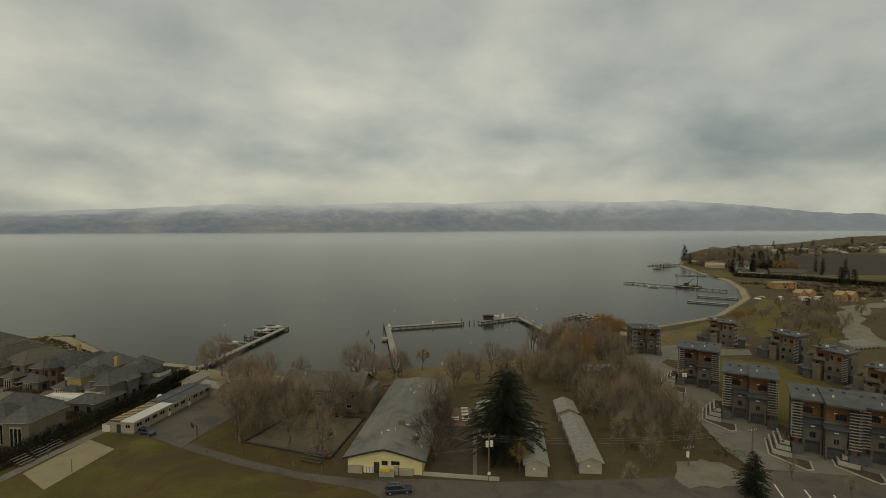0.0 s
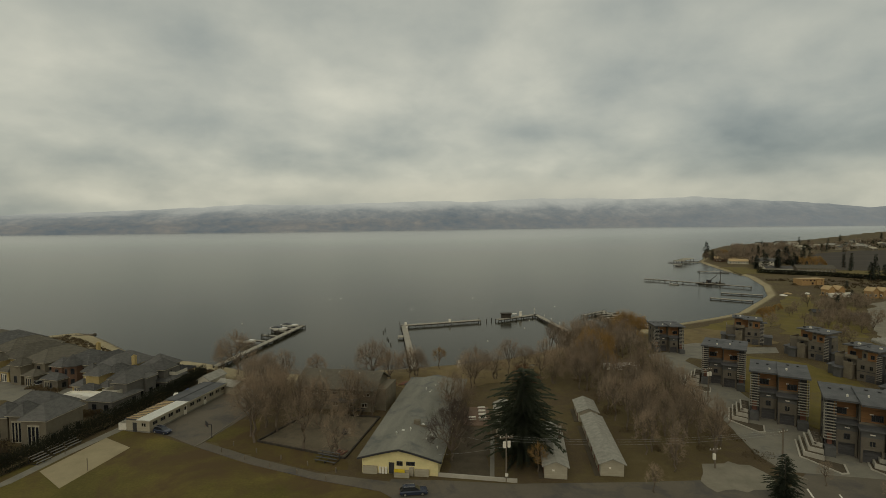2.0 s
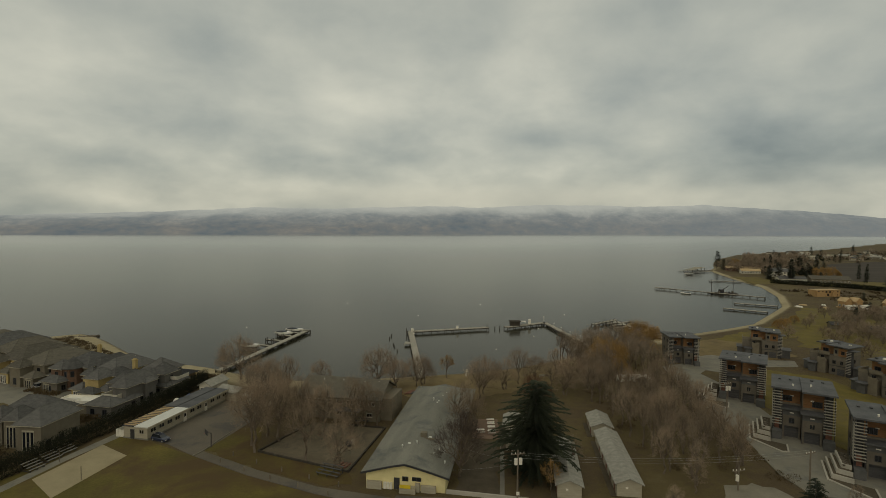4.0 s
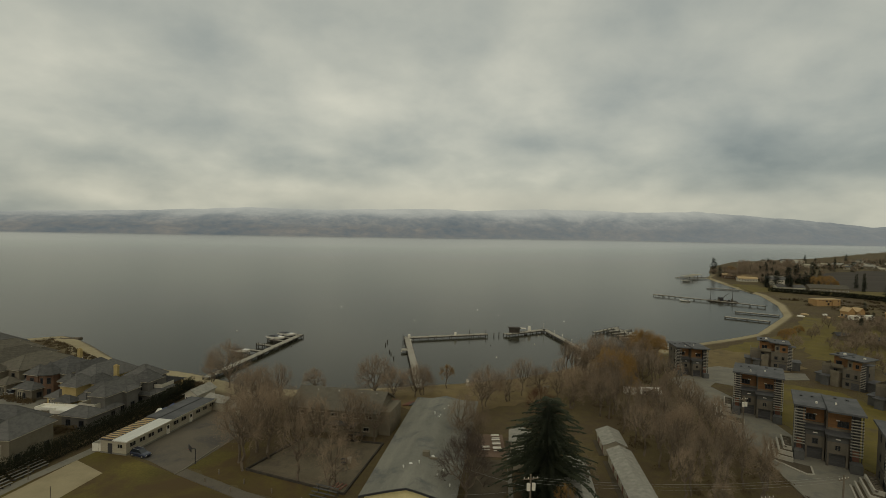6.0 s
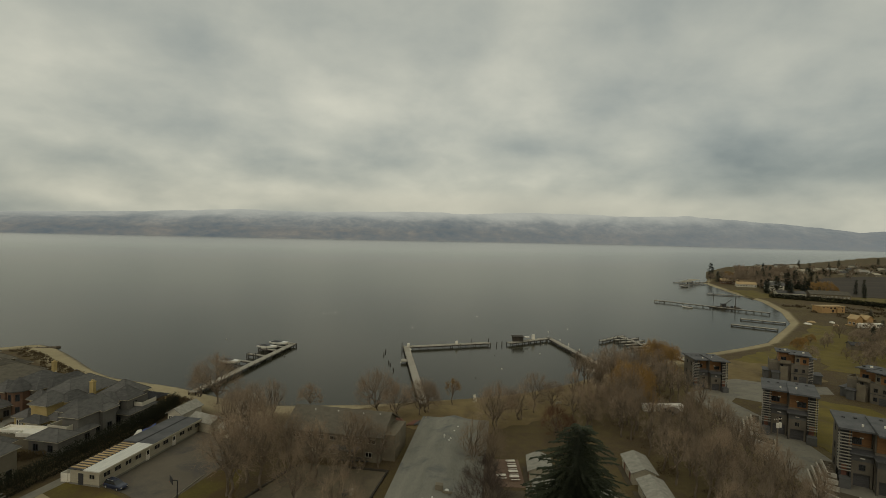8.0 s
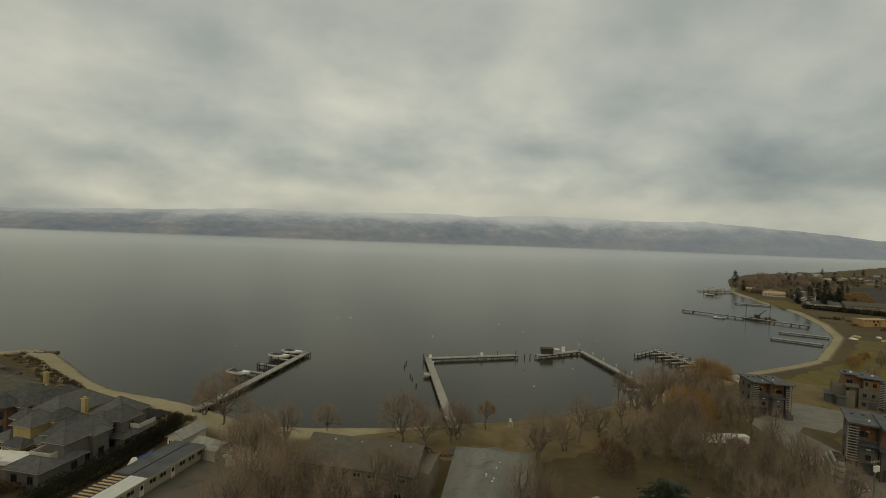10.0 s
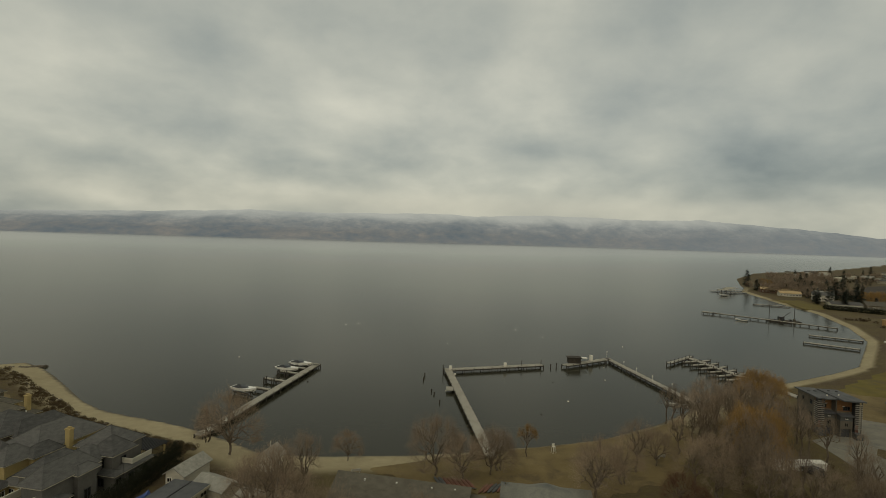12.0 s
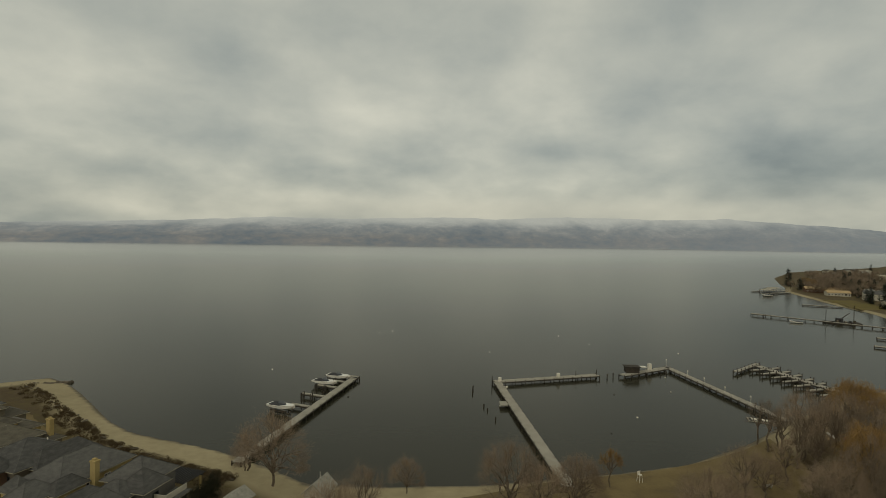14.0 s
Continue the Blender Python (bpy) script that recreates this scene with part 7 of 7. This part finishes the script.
for x, y in ((-75.0, 103.2), (-74.7, 107.2), (-74.2, 110.6)):
    bench(pose(x, y, 0.08, 0, 0, 75), "small aluminium bleacher beside the sand court", 4, 3.0)
bench(pose(-21.3, 101.2, 0.08, 0, 0, -22), "weathered blue-grey bleacher by the play yard", 4, 4.6, "stucco_blue")
bench(pose(-20.5, 128.2, 0.05, 0, 0, -5), "dark stacked bleacher by the lodge", 5, 6.5, "charcoal")
for i in range(13):
    bm = bmesh.new()
    bmesh.ops.create_icosphere(bm, subdivisions=2, radius=1.0)
    for v in bm.verts:
        v.co = Vector((v.co.x * 0.36, v.co.y * 2.2, v.co.z * 0.28))
    tone = ("blue", "blue", "dark red", "red", "dark red", "red", "dark red", "dark red", "red", "dark red", "blue", "blue", "dark red")[i]
    x, y = (-17.8 + i * 0.85, 152.4 - 0.1 * i) if i < 8 else (-9.6 + (i - 8) * 0.85, 150.2 + 0.15 * (i - 8))
    solid("canoe", bm, {"blue": "stucco_blue", "dark red": "red_wood", "red": "brick_red"}[tone], tone + " upturned canoe stored behind the beach", "canoe", pose(x, y, 0.29, 0, 0, 22 if i < 8 else -30), "stored canoes")

# low wall of the play yard
wl = thing("play_yard_wall", "low dark timber wall round the play yard", "wall")
for a, b_ in (((-37.3, 111.7), (-17.7, 103.1)), ((-17.7, 103.1), (-13.2, 124.6)), ((-37.3, 111.7), (-31.0, 126.5)), ((-13.2, 124.6), (-22, 126.2))):
    bm = bmesh.new()
    d = Vector((b_[0] - a[0], b_[1] - a[1])).normalized() * 0.15
    prism(bm, [(a[0] - d.y, a[1] + d.x), (b_[0] - d.y, b_[1] + d.x), (b_[0] + d.y, b_[1] - d.x), (a[0] + d.y, a[1] - d.x)], -0.1, 0.38)
    part("wall_run", bm, "pile_wood", wl)
wl = thing("kerb_wall", "low pale concrete wall along the road", "wall")
part("wall_run", boxes((-1.0, 13.0, 0, 0.35, -0.1, 0.65)), "concrete_edge", wl)
wl.matrix_basis = pose(1.3, 95.4, 0, 0, 0, -11)
sheet("walk", [(9.4, 94.2), (10.2, 94.1), (13.2, 121), (12.4, 121.2)], "concrete", "narrow concrete walk towards the cabins", "path", 0.05)
sheet("garden_bed", [(2.0, 96.0), (9.3, 94.8), (11.9, 118), (5.2, 119)], "soil", "bare brown ground between the hall and the walk", "ground", 0.03)
sheet("patio", [(6, 119.5), (12.2, 119), (12.8, 131), (7, 131)], "patio_brick", "reddish paved patio beside the hall", "patio", 0.05)
for i, (x, y) in enumerate(((8.2, 122.5), (10.6, 122.0), (10.7, 124.2), (10.8, 126.4), (10.9, 128.8))):
    tb = thing("picnic_table", "pale picnic table on the reddish patio", "table", pose(x, y, 0.05, 0, 0, 5), "picnic tables")
    part("tabletop", boxes((-0.85, 0.85, -0.4, 0.4, 0.70, 0.76)), "white_paint", tb)
    for s in (-1, 1):
        part("bench_plank", boxes((-0.85, 0.85, s * 0.7 - 0.13, s * 0.7 + 0.13, 0.42, 0.46)), "white_paint", tb)
        part("leg", boxes((s * 0.6 - 0.05, s * 0.6 + 0.05, -0.75, 0.75, 0.36, 0.42), (s * 0.6 - 0.05, s * 0.6 + 0.05, -0.05, 0.05, 0, 0.7)), "pole_wood", tb)

# play yard pieces
bm = bmesh.new()
bmesh.ops.create_icosphere(bm, subdivisions=2, radius=0.7)
solid("play_ball", bm, "charcoal", "dark play sphere on the dirt of the yard", "play sculpture", pose(-19.7, 114.8, 0.65))
for x, y, lab, mt in ((-18.8, 115.5, "pale litter bin at the play yard wall", "concrete_edge"),):
    solid("litter_bin", tubes(((x, y, 0), (x, y, 1.1), 0.38, 0.42, 10)), mt, lab, "bin")
for i in range(3):
    solid("log", tubes(((-20.2 + i * 0.75, 105.3 - i * 0.3, 0.2), (-19.3 + i * 0.75, 107.0 - i * 0.3, 0.2), 0.2, 0.18, 8)), "red_wood", "reddish timber log lying in the play yard", "log", group="play logs")
# basketball hoop on the yard, volleyball posts, bollards along the path
hp = thing("basketball_hoop", "basketball hoop on a dark post in the schoolyard", "basketball hoop", pose(-47.7, 113.9, 0.05, 0, 0, -50))
part("pole", tubes(((0, 0, 0), (0, 0, 2.9), 0.09), ((0, 0, 2.9), (0, -0.9, 3.2), 0.07)), "charcoal", hp)
part("backboard", boxes((-0.9, 0.9, -0.98, -0.92, 2.75, 3.8)), "charcoal", hp)
part("rim", tubes(((-0.23, -1.2, 3.05), (0.23, -1.2, 3.05), 0.03)), "red_paint", hp)
for x, y in ((-73.5, 106.6), (-64.5, 99.5)):
    solid("net_post", tubes(((x, y, 0), (x, y, 2.5), 0.07)), "pole_wood", "wooden volleyball net post on the sand", "post", group="net posts")
for i in range(10):
    k, far = i // 2, i % 2
    x, y = -42.8 + k * 5.8 + far * 1.2, 106.8 - k * 3.55 + 0.13 * k * k + far * 3.1
    solid("bollard", tubes(((x, y, 0), (x, y, 0.9), 0.13, 0.11, 8)), "pole_wood", "short dark wooden bollard along the path", "bollard", group="path bollards")

# wooden power poles with a transformer and lines
def power_pole(m, label, high, tanks):
    p_ = thing("power_pole", label, "power pole", m, "power poles")
    part("pole", tubes(((0, 0, -0.3), (0, 0, high), 0.17, 0.12, 9)), "pole_wood", p_)
    part("crossarm", boxes((-1.2, 1.2, -0.07, 0.07, high - 0.75, high - 0.6)), "pole_wood", p_)
    for x in (-1.05, -0.4, 0.4, 1.05):
        part("insulator", tubes(((x, 0, high - 0.6), (x, 0, high - 0.38), 0.06, 0.05)), "white_paint", p_)
    for k in range(tanks):
        part("transformer", tubes(((-0.42 + k * 0.84, -0.25, high - 2.3), (-0.42 + k * 0.84, -0.25, high - 1.3), 0.28, 0.28, 12)), "white_paint", p_, "pale grey transformer can")
    return p_


power_pole(pose(12.2, 93.4, 0, 0, 0, 12), "wooden power pole with two pale transformers and a meter", 8.6, 2)
power_pole(pose(70.2, 136.5, 0, 0, 0, 20), "wooden power pole with pale transformers by the driveway", 8.0, 2)
power_pole(pose(64.6, 98.8, 0, 0, 0, 20), "bare wooden power pole beside the driveway", 6.8, 0)
power_pole(pose(51.2, 97.4, 0, 0, 0, 10), "short wooden pole with a white box beside the gravel", 4.2, 1)
solid("meter_box", boxes((12.0, 12.5, 93.1, 93.3, 1.1, 1.6)), "white_paint", "white meter box on the power pole", "meter box")


def wire(label, a, b, sag):
    a, b = Vector(a), Vector(b)
    bm = bmesh.new()
    side = (b - a).cross(Vector((0, 0, 1))).normalized() * 0.011
    rings = []
    for i in range(15):
        p_ = a.lerp(b, i / 14) - Vector((0, 0, sag * 4 * (i / 14) * (1 - i / 14)))
        rings.append([bm.verts.new(p_ + o) for o in (side, Vector((0, 0, 0.011)), -side, Vector((0, 0, -0.011)))])
    for r0, r1 in zip(rings[:-1], rings[1:]):
        for k in range(4):
            bm.faces.new((r0[k], r0[(k + 1) % 4], r1[(k + 1) % 4], r1[k]))
    solid("power_line", bm, "galvanised", label, "cable", group="power lines")


for dz in (0.0, 0.5, 0.9):
    wire("thin grey power line strung between wooden poles", (12.2, 93.4, 7.3 + dz), (64.6, 98.8, 5.8 + dz), 1.3)
wire("thin grey service line to the hall", (12.2, 93.4, 6.4), (0.4, 97.5, 3.2), 0.3)
wire("thin grey service line over the hall roof", (12.2, 93.4, 6.6), (-1.6, 108.0, 4.6), 0.4)

# white chair-like frame and benches on the beach
ch = thing("lifeguard_chair", "small white lifeguard chair on the beach grass", "chair", pose(7.3, 168.6, -0.05, 0, 0, 20) @ Matrix.Diagonal((0.75, 0.75, 0.75, 1)))
for x in (-0.5, 0.5):
    for y in (-0.5, 0.5):
        part("leg", tubes(((x, y, -0.3), (x * 0.7, y * 0.7, 1.5), 0.07)), "white_paint", ch)
part("seat", boxes((-0.45, 0.45, -0.45, 0.45, 1.45, 1.55)), "white_paint", ch)
part("backrest", boxes((-0.45, 0.45, 0.38, 0.45, 1.55, 2.3)), "white_paint", ch)
for x, y in ((30.0, 166.8), (-33.5, 155.5)):
    bn = thing("park_bench", "pale park bench behind the beach", "bench", pose(x, y, 0.02, 0, 0, 15), "park benches")
    part("seat", boxes((-0.9, 0.9, -0.25, 0.25, 0.4, 0.47)), "concrete_edge", bn)
    part("backrest", boxes((-0.9, 0.9, -0.3, -0.24, 0.5, 0.9)), "concrete_edge", bn)
    for s in (-0.7, 0.7):
        part("leg", boxes((s - 0.05, s + 0.05, -0.25, 0.25, -0.05, 0.4)), "concrete_edge", bn)
s = shed("small weathered boathouse with a grey roof by the willow", pose(70.5, 199.0, 0, 0, 0, -40), 5.0, 5.5, 2.4, 1.1, "stucco_taupe", "shingle")
for i, mt in enumerate(("plywood", "white_paint", "red_paint", "concrete_edge")):
    bm = bmesh.new()
    bmesh.ops.create_icosphere(bm, subdivisions=2, radius=1.0)
    for v in bm.verts:
        v.co = Vector((v.co.x * 0.42, v.co.y * 2.2, v.co.z * 0.28))
    solid("kayak", bm, mt, "upturned canoe stored near the boathouse", "canoe", pose(59 + i * 2.0, 193 + (i % 2) * 1.6, 0.3, 0, 0, -25 + i * 14), "stored canoes")
# fence along the lane beside the wood, and the pale lane itself
fn = thing("lane_fence", "pale rail fence along the edge of the wood", "fence")
for i in range(16):
    x, y = 64.95 + i * 0.19, 130 + i * 1.03
    part("post", boxes((x - 0.06, x + 0.06, y - 0.06, y + 0.06, -0.1, 0.9)), "concrete_edge", fn)
bm = bmesh.new()
prism(bm, [(64.85, 129.9), (67.75, 145.6), (67.87, 145.6), (64.97, 129.9)], 0.55, 0.8)
part("rail", bm, "concrete_edge", fn)
sheet("lot_stripe", [(62.6, 89.6), (62.9, 89.6), (61.4, 85.2), (61.1, 85.2)], "white_paint", "white painted parking stripe", "marking", 0.075)
sheet("lot_stripe", [(66.6, 87.6), (66.9, 87.6), (65.4, 83.2), (65.1, 83.2)], "white_paint", "white painted parking stripe", "marking", 0.075)
sheet("lot_stripe", [(70.2, 85.6), (70.5, 85.6), (69.0, 81.2), (68.7, 81.2)], "white_paint", "white painted parking stripe", "marking", 0.075)
for pts in ([(65.0, 92.6), (63.2, 95.8), (62.95, 95.7), (64.8, 92.4)], [(63.2, 95.8), (62.4, 103), (62.15, 103), (62.95, 95.7)], [(62.4, 103), (64.2, 113), (63.95, 113), (62.15, 103)], [(-49.4, 109.5), (-48.6, 111.2), (-48.75, 111.3), (-49.6, 109.55)], [(-48.6, 111.2), (-48.0, 114.5), (-48.16, 114.5), (-48.75, 111.3)], [(-48.0, 114.5), (-46.6, 122.3), (-46.76, 122.3), (-48.16, 114.5)]):
    bm = bmesh.new()
    prism(bm, pts, -0.1, 0.22)
    solid("kerb", bm, "gravel", "pale concrete kerb along the paving edge", "kerb", kind="structure")
